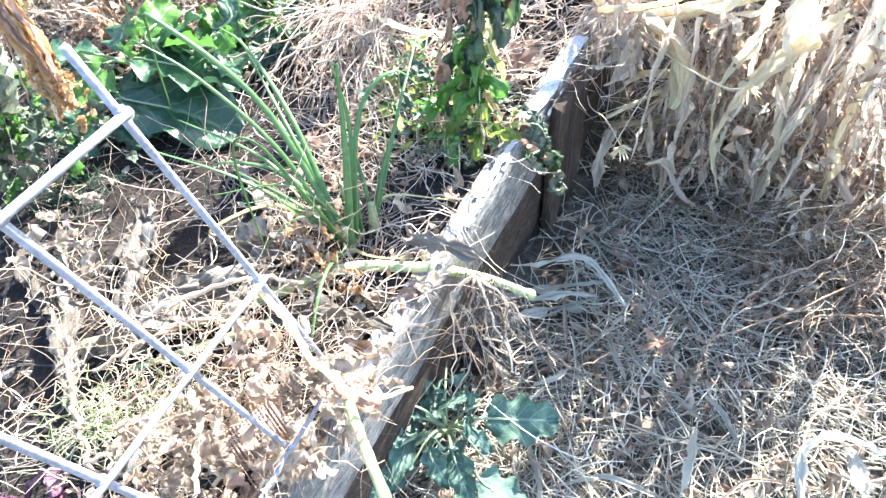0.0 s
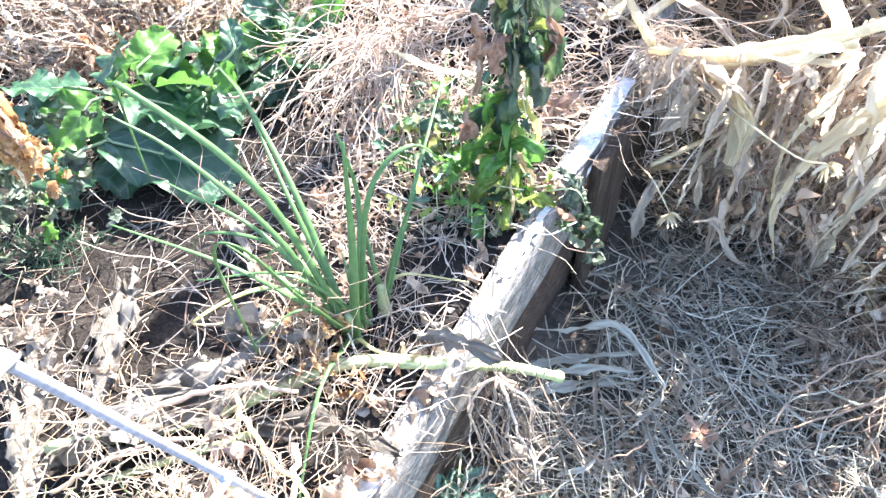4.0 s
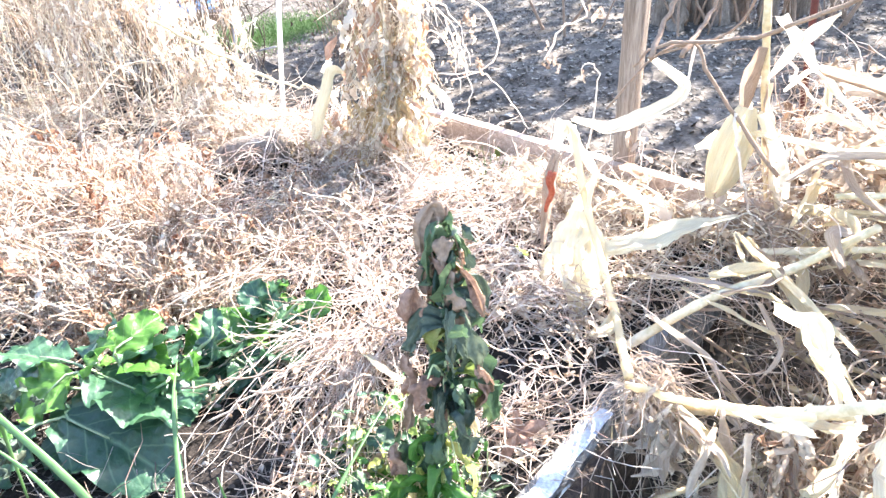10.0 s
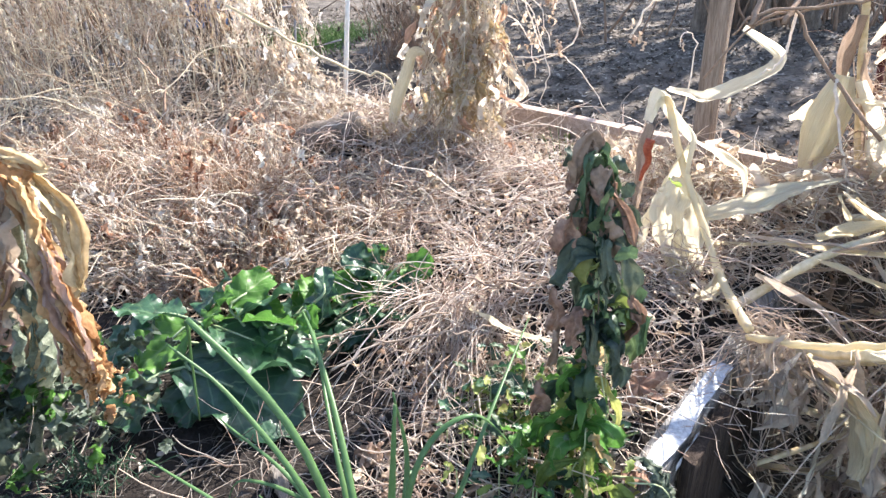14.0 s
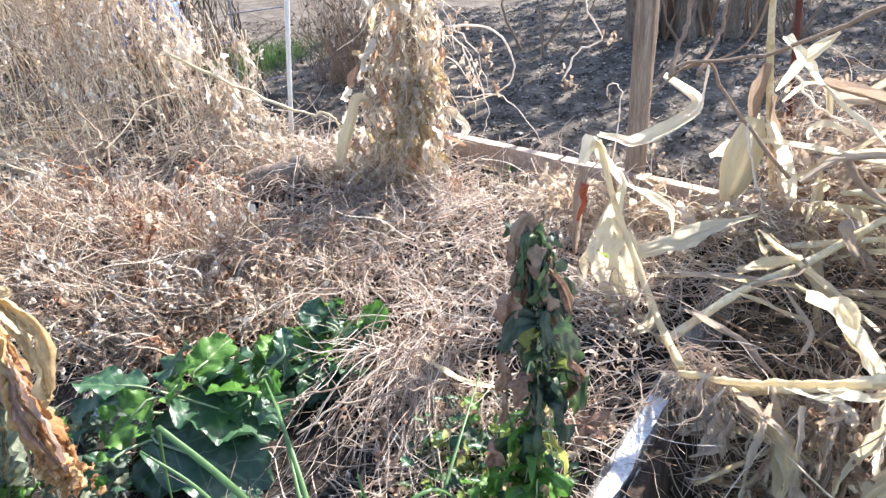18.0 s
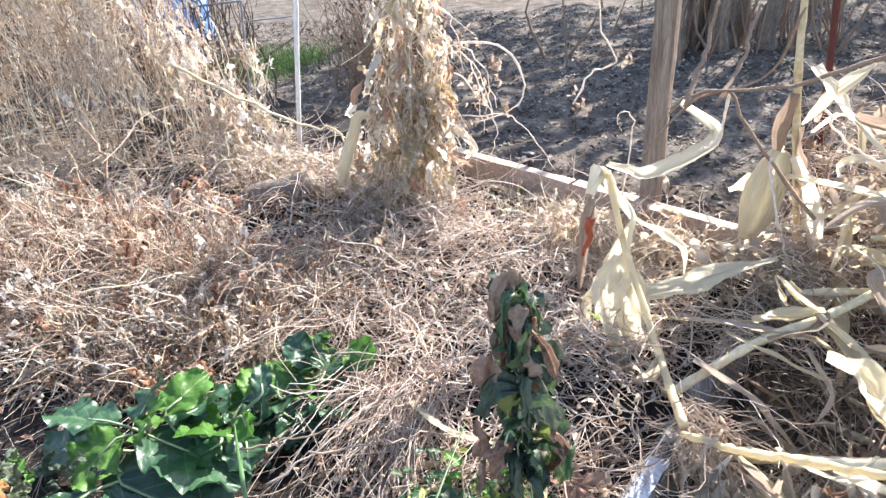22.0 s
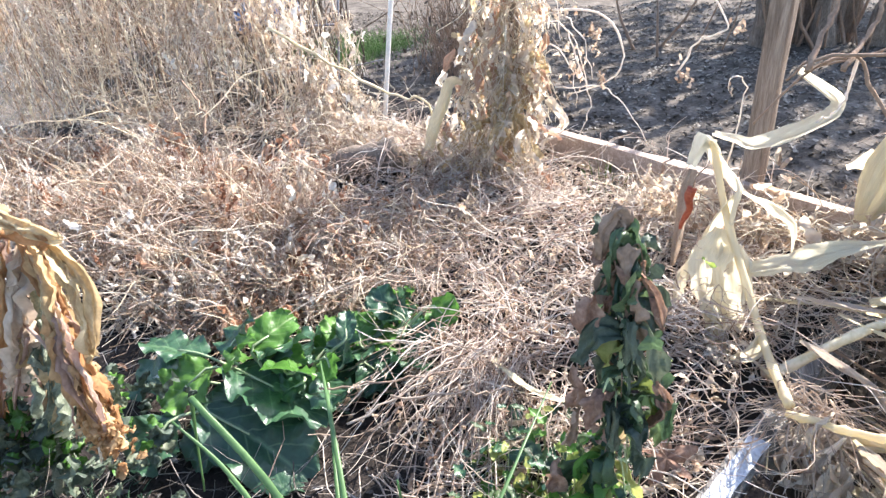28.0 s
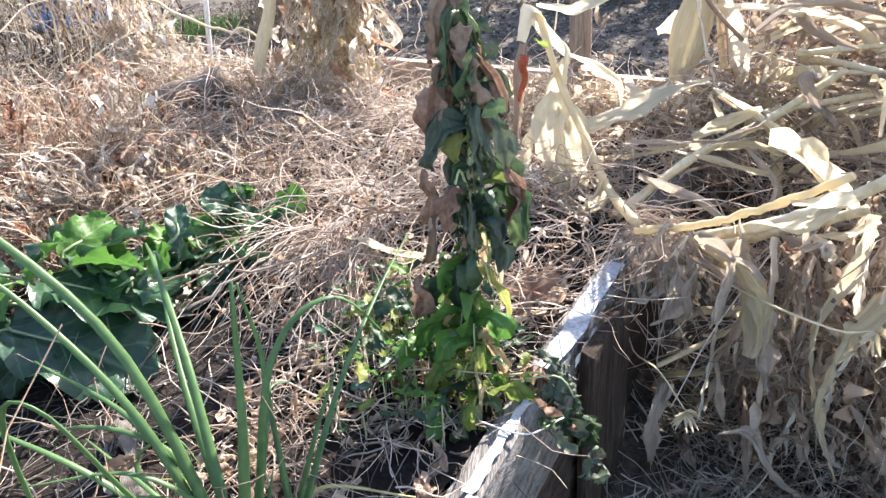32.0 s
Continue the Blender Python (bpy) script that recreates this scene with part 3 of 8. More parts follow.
def broad_leaf(name, root, tipp, width, mat, parent=None, lobes=5, depth=0.25, cup=0.15, wave=0.12, droop=0.2, seed=0, spin=0.0, label="", fold=0.0, k=18, lanes=13):
    """A broad lobed leaf from root to tip with a wavy, toothed edge, side veins in relief and a drooping end."""
    rnd = random.Random(seed)
    root, tipp = Vector(root), Vector(tipp)
    ax = tipp - root
    L = ax.length
    t = ax.normalized()
    s = t.cross(Vector((0, 0, 1)))
    s = s.normalized() if s.length > 0.05 else t.orthogonal().normalized()
    u = s.cross(t)
    s, u = math.cos(spin) * s + math.sin(spin) * u, -math.sin(spin) * s + math.cos(spin) * u
    ph, ph2 = rnd.uniform(0, 6), rnd.uniform(0, 6)
    verts, faces, uv = [], [], []
    for i in range(k):
        f = i / (k - 1)
        env = max(0.0, math.sin(math.pi * min(1, 0.05 + 0.94 * f ** 0.85))) ** 0.5
        for j in range(lanes):
            v = 2 * j / (lanes - 1) - 1
            saw = 1 - depth * (0.5 + 0.5 * math.sin(f * lobes * 6.28 + ph + (1.2 if v < 0 else 0))) - 0.06 * ((i * 3 + j) % 2)
            w = 0.5 * width * env * (1 + (saw - 1) * abs(v) ** 2)
            ff = f - 0.10 * abs(v) * (1 - f) + 0.05 * abs(v)
            vein = -0.02 * (1 - abs(v)) ** 4 + 0.012 * math.sin((f * 1.0 - abs(v) * 0.35) * 6.28 * 4)
            lift = width * (cup * v * v + vein + wave * abs(v) ** 2 * math.sin(f * 13 + ph2 + 2 * v) + 0.05 * noise.noise((f * 4 + seed, v * 3, seed * 1.7))) - droop * L * max(0, f - 0.35) ** 2
            a = fold * v
            verts.append(root + t * (L * ff) + (s * math.cos(a) + u * math.sin(abs(a))) * (w * v) + u * lift)
            uv.append((0.5 + 0.5 * v, f))
    for i in range(k - 1):
        for j in range(lanes - 1):
            b = i * lanes + j
            faces.append((b, b + 1, b + lanes + 1, b + lanes))
    return link_mesh(name, verts, faces, mat, parent, label, True, uv)


def limp_leaf(name, ctrl, width, mat, parent, seed=0, label="", crush=0.3, frill=0.3, fold=0.5, hint=(0, -1, 0), spin=0.0, foot=0.3, tip=0.25, k=26, lanes=11):
    """A limp withered leaf draped along its controls: gathered lengthwise into folds, twisted, crushed and torn at the edge."""
    rnd = random.Random(seed)
    pts = curve_points(ctrl, k)
    fr = frames_along(pts, Vector(hint))
    total = sum((pts[i + 1] - pts[i]).length for i in range(k - 1))
    o = rnd.uniform(0, 90)
    folds = rnd.uniform(4.0, 7.5)
    verts, faces, uv = [], [], []
    for i, (p, (t, s, u)) in enumerate(zip(pts, fr)):
        f = i / (k - 1)
        y = f * total
        w = width * (foot + (1 - foot) * min(1, f / 0.3) ** 0.7) * (1 - (1 - tip) * max(0, (f - 0.6) / 0.4) ** 1.5) * (1 + 0.75 * noise.noise((y * 26, o, 1.5)))
        a = spin + 2.2 * noise.noise((y * 11, o, 4.5))
        s2, u2 = math.cos(a) * s + math.sin(a) * u, -math.sin(a) * s + math.cos(a) * u
        for j in range(lanes):
            v = 2 * j / (lanes - 1) - 1
            x = v * width * 0.5
            gather = fold * w * 0.34 * math.sin(folds * v + o + 2.5 * noise.noise((y * 16, v, o)))
            crease = width * crush * (noise.noise((x * 60, y * 42, o)) + 0.7 * abs(noise.noise((x * 130, y * 95, o + 3))) + 0.4 * noise.noise((x * 260, y * 230, o + 7)))
            edge = width * frill * abs(v) ** 3 * noise.noise((y * 70, 2 if v > 0 else 9, o))
            torn = 1 + 0.5 * noise.noise((y * 75, 4 if v > 0 else 6, o)) * v * v
            slip = width * 0.3 * noise.noise((y * 50, x * 50, o + 11))
            verts.append(p + s2 * (0.5 * w * v * torn * 0.9 + slip * 0.5) + t * slip + u2 * (gather + crease + edge))
            uv.append((0.5 + 0.5 * v, f))
    for i in range(k - 1):
        for j in range(lanes - 1):
            b = i * lanes + j
            faces.append((b, b + 1, b + lanes + 1, b + lanes))
    return link_mesh(name, verts, faces, mat, parent, label, True, uv)


def kale_blade(name, root, tipp, width, mat, parent, seed=0, spin=0.0, k=26, lanes=17):
    """A broad round-ended leaf with blistered skin, a frilled and scalloped edge and a sunken midrib."""
    rnd = random.Random(seed)
    root, tipp = Vector(root), Vector(tipp)
    L = (tipp - root).length
    t = (tipp - root).normalized()
    s = t.cross(Vector((0, 0, 1)))
    s = s.normalized() if s.length > 0.05 else t.orthogonal().normalized()
    u = s.cross(t)
    s, u = math.cos(spin) * s + math.sin(spin) * u, -math.sin(spin) * s + math.cos(spin) * u
    o, bow, tw = rnd.uniform(0, 90), rnd.uniform(0.1, 0.45), rnd.uniform(-0.5, 0.5)
    verts, faces, uv = [], [], []
    for i in range(k):
        f = i / (k - 1)
        env = math.sin(math.pi * (0.04 + 0.93 * f ** 0.9)) ** 0.55
        for j in range(lanes):
            v = 2 * j / (lanes - 1) - 1
            x, y = v * width * 0.5, f * L
            scallop = 1 + 0.16 * noise.noise((f * 9, 3 if v > 0 else 8, o)) * v * v + 0.07 * noise.noise((f * 30, 1 if v > 0 else 5, o)) * abs(v)
            w = 0.5 * width * env * scallop
            blister = 0.045 * noise.noise((x * 70, y * 70, o)) + 0.022 * noise.noise((x * 170, y * 170, o + 4))
            frill = 0.11 * abs(v) ** 2.5 * math.sin(f * 15 + o + 2 * v) + 0.10 * abs(v) ** 3 * noise.noise((f * 16, 2 if v > 0 else 7, o))
            lift = width * (0.07 * v * v - 0.04 * (1 - abs(v)) ** 5 + blister + frill + tw * v * 0.3 * f) - bow * L * max(0, f - 0.3) ** 2
            ff = f + (0.06 * abs(v) if f < 0.9 else 0) - 0.16 * abs(v) * max(0, 0.25 - f)
            verts.append(root + t * (L * ff) + s * (w * v) + u * lift)
            uv.append((0.5 + 0.5 * v, f))
    for i in range(k - 1):
        for j in range(lanes - 1):
            b = i * lanes + j
            faces.append((b, b + 1, b + lanes + 1, b + lanes))
    return link_mesh(name, verts, faces, mat, parent, "", True, uv)


def worn_box(name, size, mat, parent=None, label="", m=None, wear=0.004, seg=(2, 12, 3), seed=0, label_mat=None):
    """A board: a box of many cells, its edges rubbed round and its faces slightly uneven."""
    bm = bmesh.new()
    sx, sy, sz = size
    nx, ny, nz = seg
    grid = {}

    def vert(i, j, k):
        key = (i, j, k)
        if key not in grid:
            x, y, z = (i / nx - 0.5) * sx, (j / ny - 0.5) * sy, (k / nz - 0.5) * sz
            on = (i in (0, nx)) + (j in (0, ny)) + (k in (0, nz))
            q = noise.noise((x * 30 + seed, y * 9, z * 30)) * wear
            x += (-1 if i == 0 else 1 if i == nx else 0) * (q - (wear * 0.7 if on > 1 else 0))
            z += (-1 if k == 0 else 1 if k == nz else 0) * (noise.noise((x * 20, y * 11 + seed, z)) * wear - (wear * 0.7 if on > 1 else 0))
            y += (-1 if j == 0 else 1 if j == ny else 0) * noise.noise((x * 60, seed, z * 60)) * wear * 1.5
            grid[key] = bm.verts.new((x, y, z))
        return grid[key]

    for j in range(ny):
        for k in range(nz):
            bm.faces.new((vert(0, j, k), vert(0, j, k + 1), vert(0, j + 1, k + 1), vert(0, j + 1, k)))
            bm.faces.new((vert(nx, j, k), vert(nx, j + 1, k), vert(nx, j + 1, k + 1), vert(nx, j, k + 1)))
        for i in range(nx):
            bm.faces.new((vert(i, j, 0), vert(i, j + 1, 0), vert(i + 1, j + 1, 0), vert(i + 1, j, 0)))
            bm.faces.new((vert(i, j, nz), vert(i + 1, j, nz), vert(i + 1, j + 1, nz), vert(i, j + 1, nz)))
    for i in range(nx):
        for k in range(nz):
            bm.faces.new((vert(i, 0, k), vert(i + 1, 0, k), vert(i + 1, 0, k + 1), vert(i, 0, k + 1)))
            bm.faces.new((vert(i, ny, k), vert(i, ny, k + 1), vert(i + 1, ny, k + 1), vert(i + 1, ny, k)))
    if m is not None:
        bm.transform(m)
    bmesh.ops.recalc_face_normals(bm, faces=bm.faces)
    return part(name, bm, mat, parent, label)


# ---- plan ----
B0 = Vector((-0.11, 0.221, 0))
BD = Vector((0.418, 0.908, 0)).normalized()
BN = Vector((BD.y, -BD.x, 0))


def smooth(a, b, v):
    f = min(1.0, max(0.0, (v - a) / (b - a)))
    return f * f * (3 - 2 * f)


def sp(x, y):
    r = Vector((float(x), float(y), 0)) - B0
    return r.dot(BD), r.dot(BN)


def board_s(p):
    return 1.50 - 0.12 * p


def bed_z(x, y):
    return 0.265 - 0.05 * x + 0.105 * smooth(0.9, 1.9, y) - 0.03 * smooth(1.6, 1.75, y) * smooth(-0.36, -0.22, x) + 0.014 * noise.noise((x * 6, y * 6, 0)) + 0.008 * noise.noise((x * 21, y * 21, 3))


def ground_z(x, y):
    s, p = sp(x, y)
    far = smooth(1.05, 1.9, s)
    return -0.090 + 0.390 * far + 0.03 * noise.noise((x * 2.5, y * 2.5, 5)) + 0.012 * noise.noise((x * 9, y * 9, 7))


def axis_steps(lo, hi, fine, out):
    """Even steps from lo to hi, then ever longer ones out to the horizon."""
    mid = list(np.arange(lo, hi + 1e-6, fine))
    step, a, b = fine, [lo], [hi]
    while b[-1] < out:
        step *= 1.35
        a.append(a[-1] - step)
        b.append(b[-1] + step)
    return a[:0:-1] + mid + b[1:]


def height_sheet(name, xs, ys, fz, mat, label, category):
    v = [(x, y, fz(x, y)) for y in ys for x in xs]
    nx = len(xs)
    f = [(j * nx + i, j * nx + i + 1, (j + 1) * nx + i + 1, (j + 1) * nx + i) for j in range(len(ys) - 1) for i in range(nx - 1)]
    return tagged(link_mesh(name, v, f, mat), label, category, kind="structure")


height_sheet("ground", axis_steps(-2.5, 2.5, 0.05, 900), axis_steps(-0.6, 4.5, 0.05, 900), ground_z, M_LITTER, "grey brown bare ground with leaf litter and gravel", "ground")

# soil of the raised bed
ss, pp = np.arange(-0.9, 1.001, 0.02), np.arange(-2.6, 0.012, 0.02)
v, f = [], []
for a in ss:
    for p in pp:
        s = -0.9 + (board_s(p) + 0.9) * (a + 0.9) / 1.9
        q = B0 + float(s) * BD + float(p) * BN
        v.append((q.x, q.y, bed_z(q.x, q.y) - 0.4 * smooth(-2.4, -2.6, p)))
for j in range(len(ss) - 1):
    for i in range(len(pp) - 1):
        b = j * len(pp) + i
        f.append((b, b + 1, b + len(pp) + 1, b + len(pp)))
tagged(link_mesh("bed_soil", v, f, M_SOIL), "dark crumbly garden soil filling the raised bed", "soil", kind="structure")

# ---- timber edge of the bed ----


def along(s, p, z):
    q = B0 + float(s) * BD + float(p) * BN
    return Vector((q.x, q.y, z))


def aligned(s, p, z, slope=0.05):
    """A pose whose y axis runs along the timber and rises with it."""
    y = Vector((BD.x, BD.y, slope)).normalized()
    x = BN.copy()
    z_ax = x.cross(y)
    m = Matrix((x, y, z_ax)).transposed().to_4x4()
    m.translation = along(s, p, z)
    return m


edge = thing("bed_edging", "weathered grey timber edging board with flaking white paint", "garden edging")
top_z = 0.247
upper = worn_box("upper_board", (0.042, 1.9, 0.145), M_BOARD, edge, "", aligned(0.65, 0.021, top_z + 0.65 * 0.05 - 0.0725), 0.004, (4, 60, 8), 2)
# the lower board's dark colour includes the shade on the timber's path face
worn_box("lower_board", (0.040, 1.9, 0.20), M_BOARD_DARK, edge, "cracked dark brown lower board, shade put into its colour", aligned(0.65, 0.018, top_z + 0.65 * 0.05 - 0.25), 0.005, (4, 60, 8), 5)

fb = thing("far_edging", "sunlit grey timber edging board at the back of the bed", "garden edging")
FC = along(1.50, 0, 0)
FD = (along(board_s(-1.0), -1.0, 0) - FC).normalized()
x_ax, y_ax = Vector((-FD.y, FD.x, 0)), FD
m = Matrix((x_ax, y_ax, Vector((0, 0, 1)))).transposed().to_4x4()
m.translation = FC + FD * 0.55 + Vector((0, 0, 0.43 - 0.10))
for off, ln in ((-0.36, 0.60), (0.31, 0.72)):
    worn_box("board", (0.038, ln, 0.20), M_TAN_BOARD, fb, "", m @ Matrix.Translation((0.003 * off, off, 0)), 0.003, (3, 30, 5), 8 + int(ln * 10))

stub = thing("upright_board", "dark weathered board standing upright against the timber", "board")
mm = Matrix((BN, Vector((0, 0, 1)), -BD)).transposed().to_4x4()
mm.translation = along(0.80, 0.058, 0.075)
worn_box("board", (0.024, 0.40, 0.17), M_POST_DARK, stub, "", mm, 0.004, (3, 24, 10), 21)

# plain boards that close the bed at its far left and near end
for nm, a0, a1 in (("side_edging", along(-0.92, -2.62, 0), along(board_s(-2.62), -2.62, 0)), ("near_edging", along(-0.92, -2.6, 0), along(-0.92, 0.04, 0)), ("back_edging", along(board_s(-1.05), -1.05, 0), along(board_s(-2.6), -2.6, 0))):
    holder = thing(nm, "plain grey timber board closing the raised bed", "garden edging")
    y_ax = (a1 - a0).normalized()
    mm = Matrix((Vector((y_ax.y, -y_ax.x, 0)), y_ax, Vector((0, 0, 1)))).transposed().to_4x4()
    mm.translation = (a0 + a1) / 2 + Vector((0, 0, 0.15 if nm != "back_edging" else 0.23))
    worn_box("board", (0.04, (a1 - a0).length, 0.62 if nm != "back_edging" else 0.34), M_BOARD, holder, "", mm, 0.003, (3, 20, 5), 3)

# ---- dry mats of stems ----
rng = np.random.default_rng(11)


def spots(n, x0, x1, y0, y1, zf, keep):
    """Scattered places that pass a test."""
    res = []
    while len(res) < n:
        x, y = rng.uniform(x0, x1), rng.uniform(y0, y1)
        if keep(x, y):
            res.append((x, y, zf(x, y)))
    return np.array(res)


def in_bed(x, y):
    s, p = sp(x, y)
    return p < -0.01 and s < board_s(p) - 0.03


def on_path(x, y):
    s, p = sp(x, y)
    return p > 0.05 and s < 1.3 and not (s > 0.35 and p < 0.15 and rng.uniform(0, 1) < 0.8) and rng.uniform(0, 1) > smooth(0.9, 2.0, math.hypot(x - 0.45, y - 0.6))


def lying(n, tilt=0.15):
    a = rng.uniform(0, 6.2832, n)
    return np.stack([np.cos(a), np.sin(a), rng.normal(0.05, tilt, n)], 1)


def vine_top(x, y):
    """How high the heap of dead vines stands over the soil."""
    clump = 0.8 + 1.1 * noise.noise((x * 4.5, y * 4.5, 12))
    heap = 0.16 * max(0.15, clump) * smooth(-0.45, -0.75, x) * smooth(1.0, 1.2, y) * (1 - 0.85 * smooth(1.45, 1.68, y))
    low = 1 - 0.85 * smooth(1.45, 1.65, y) * smooth(-0.38, -0.2, x)
    log_gap = 1 - 0.95 * smooth(0.24, 0.14, abs(x + 0.72)) * smooth(0.26, 0.16, abs(y - 1.60))
    return heap * log_gap + 0.06 * smooth(0.8, 1.3, y) * low + 0.03 * noise.noise((x * 6, y * 6, 9)) * low


def mat_keep(x, y):
    if not in_bed(x, y):
        return False
    if y > 1.55 and x > -0.3 and rng.uniform(0, 1) < 0.85:
        return False
    dens = smooth(0.64, 1.0, y + 0.10 * noise.noise((x * 4, y * 4, 2))) + 0.08
    if x < -0.48 and y < 1.0 and rng.uniform(0, 1) < 0.75:
        return False
    if abs(x + 0.74) < 0.15 and 1.48 < y < 1.74 and rng.uniform(0, 1) < 0.8:
        return False
    near = min(math.hypot(x + 0.42, y - 0.90) / 0.26, math.hypot(x + 0.30, y - 1.13) / 0.18)
    return rng.uniform(0, 1) < dens * (0.2 + 0.8 * smooth(0.6, 1.1, near))


# loose fine straw, thick in patches and thin between them
def patch_keep(x, y):
    return mat_keep(x, y) and rng.uniform(0, 1) < 0.12 + smooth(-0.05, 0.35, noise.noise((x * 5.5, y * 5.5, 31)))


b = spots(4200, -1.7, 0.5, 0.25, 2.1, bed_z, patch_keep)
b[:, 2] += 0.004 + rng.uniform(0, 1, len(b)) * np.array([max(0.010, vine_top(x, y) * 0.5) for x, y, _ in b])
tagged(stem_cloud("straw_mat", [(stem_lines(b, lying(len(b), 0.16), rng.uniform(0.05, 0.20, len(b)), 1, 0.45), 0.0006 + 0.0010 * rng.uniform(0, 1, len(b)) ** 1.5)], M_STRAW, sides=3), "tangled mat of bleached dry stems covering the bed", "straw", kind="stuff")


def stem_keep(x, y):
    return in_bed(x, y) and math.hypot(x + 0.42, y - 0.88) > 0.24 and math.hypot(x + 0.33, y - 1.08) > 0.15 and not (abs(x + 0.72) < 0.20 and abs(y - 1.6) < 0.14)


b = spots(2600, -0.62, 0.36, 1.18, 1.84, bed_z, lambda x, y: stem_keep(x, y) and rng.uniform(0, 1) < 0.35 + smooth(0.0, 0.3, noise.noise((x * 7, y * 7, 52))))
b[:, 2] += 0.008 + rng.uniform(0, 0.035, len(b))
tagged(stem_cloud("bleached_straw", [(stem_lines(b, lying(len(b), 0.3), rng.uniform(0.03, 0.13, len(b)), 302, 0.45), 0.0006 + 0.0010 * rng.uniform(0, 1, len(b)) ** 2)], M_STRAW, sides=3), "short bleached stems strewn over the middle of the bed", "straw", kind="stuff")
pick = rng.choice(len(b), 700, replace=False)
tagged(crumpled("bleached_bits", b[pick] + np.array((0, 0, 0.012)), rng.uniform(0.008, 0.026, 700), M_STRAWBIT, 304, 0.5, 0.2, 0.25, None, 0.4, 1.0, (7, 5)), "small bleached leaf shreds in the straw", "dry leaves", kind="stuff")

# branched whitish stems lying over one another, with gaps down to the soil
b = spots(520, -0.75, 0.36, 1.02, 1.85, bed_z, lambda x, y: stem_keep(x, y) and rng.uniform(0, 1) < 0.25 + 0.9 * smooth(-0.1, 0.3, noise.noise((x * 6, y * 6, 44))) + 0.4 * smooth(1.3, 1.5, y))
b[:, 2] += 0.012 + rng.uniform(0, 1, len(b)) * np.array([0.02 + 0.8 * max(0.0, vine_top(x, y)) for x, y, _ in b])
main = stem_lines(b, lying(len(b), 0.26), rng.uniform(0.10, 0.30, len(b)), 301, 0.28, 0.06, 10, 0.035)
side = offshoots(main, 3, 0.45, 303, 0.8, 0.6, 0.1)
tagged(stem_cloud("branched_stems", [(main, 0.0010 + 0.0014 * rng.uniform(0, 1, len(main)) ** 1.5), (side, 0.0008 + 0.0007 * rng.uniform(0, 1, len(side)))], M_STRAW), "whitish branched dry stems lying over the straw", "dry stems", kind="stuff")

b = spots(110, 0.08, 0.50, 1.30, 1.72, lambda x, y: 0.31 + 0.08 * rng.uniform(), lambda x, y: sp(x, y)[0] < 1.46)
main = stem_lines(b, lying(len(b), 0.3), rng.uniform(0.08, 0.24, len(b)), 305, 0.3, 0.1, 9)
side = offshoots(main, 2, 0.4, 306, 0.8, 0.5, 0.1)
b = spots(230, 0.05, 0.55, 1.50, 1.76, lambda x, y: 0.30 + 0.05 * rng.uniform(), lambda x, y: sp(x, y)[0] < 1.47)
upright = stem_lines(b, np.stack([rng.normal(0, 0.6, len(b)), rng.normal(0, 0.35, len(b)), rng.uniform(0.4, 1.2, len(b))], 1), rng.uniform(0.05, 0.17, len(b)), 307, 0.3, 0.2, 9)
tagged(stem_cloud("board_straw", [(main, 0.0008 + 0.0012 * rng.uniform(0, 1, len(main)) ** 2), (side, 0.0008), (upright, 0.0010)], M_STRAW), "pale dry stems heaped against the far board", "dry stems", kind="stuff")

b = spots(420, 0.03, 0.62, 1.44, 1.72, lambda x, y: 0.32 + 0.13 * rng.uniform(), lambda x, y: 1.30 < sp(x, y)[0] < 1.475)
main = stem_lines(b, lying(len(b), 0.5), rng.uniform(0.06, 0.20, len(b)), 361, 0.35, 0.3, 9)
tagged(stem_cloud("board_litter", [(main, 0.0008 + 0.0012 * rng.uniform(0, 1, len(main)) ** 2)], M_PEA, sides=3), "dry stems piled up to the far board's top", "dry stems", kind="stuff")
tagged(crumpled("board_leaves", b[::2] + rng.normal(0, 0.02, (len(b[::2]), 3)), rng.uniform(0.02, 0.06, len(b[::2])), M_PALE, 363, 0.4, 0.4, 0.2, None, 0.3, 1.0, (9, 7)), "torn pale leaves piled against the far board", "dry leaves", kind="stuff")

# the near soil carries thinner, greyer bits
b = spots(1700, -1.1, 0.25, -0.1, 0.85, lambda x, y: bed_z(x, y) + 0.004, in_bed)
tagged(stem_cloud("soil_straw", [(stem_lines(b, lying(len(b), 0.10), rng.uniform(0.02, 0.12, len(b)), 2, 0.7), 0.0005 + 0.0014 * rng.uniform(0, 1, len(b)) ** 2)], M_SOILSTRAW, sides=3), "thin grey straw scattered on dark soil", "straw", kind="stuff")
b = spots(430, -0.24, 0.16, 0.40, 0.98, lambda x, y: bed_z(x, y) + 0.008 + 0.02 * rng.uniform(), lambda x, y: in_bed(x, y) and rng.uniform(0, 1) < smooth(-0.24, -0.08, x) + 0.15)
tagged(stem_cloud("onion_straw", [(stem_lines(b, lying(len(b), 0.2), rng.uniform(0.04, 0.17, len(b)), 21, 0.4), 0.0005 + 0.0011 * rng.uniform(0, 1, len(b)) ** 2)], M_STRAW, sides=3), "pale dry stems lying between the onion and the timber", "straw", kind="stuff")
b = spots(150, -0.20, 0.12, 0.42, 0.95, lambda x, y: bed_z(x, y) + 0.014, in_bed)
tagged(crumpled("onion_litter", b, rng.uniform(0.015, 0.045, len(b)), M_CRISP, 22, 0.5, 0.1, 0.2, None, 0.35, 1.0, (9, 7)), "crumpled brown leaves on the soil beside the onion", "dry leaves", kind="stuff")
b = spots(500, -1.1, 0.25, -0.1, 1.0, lambda x, y: bed_z(x, y) + 0.006, in_bed)
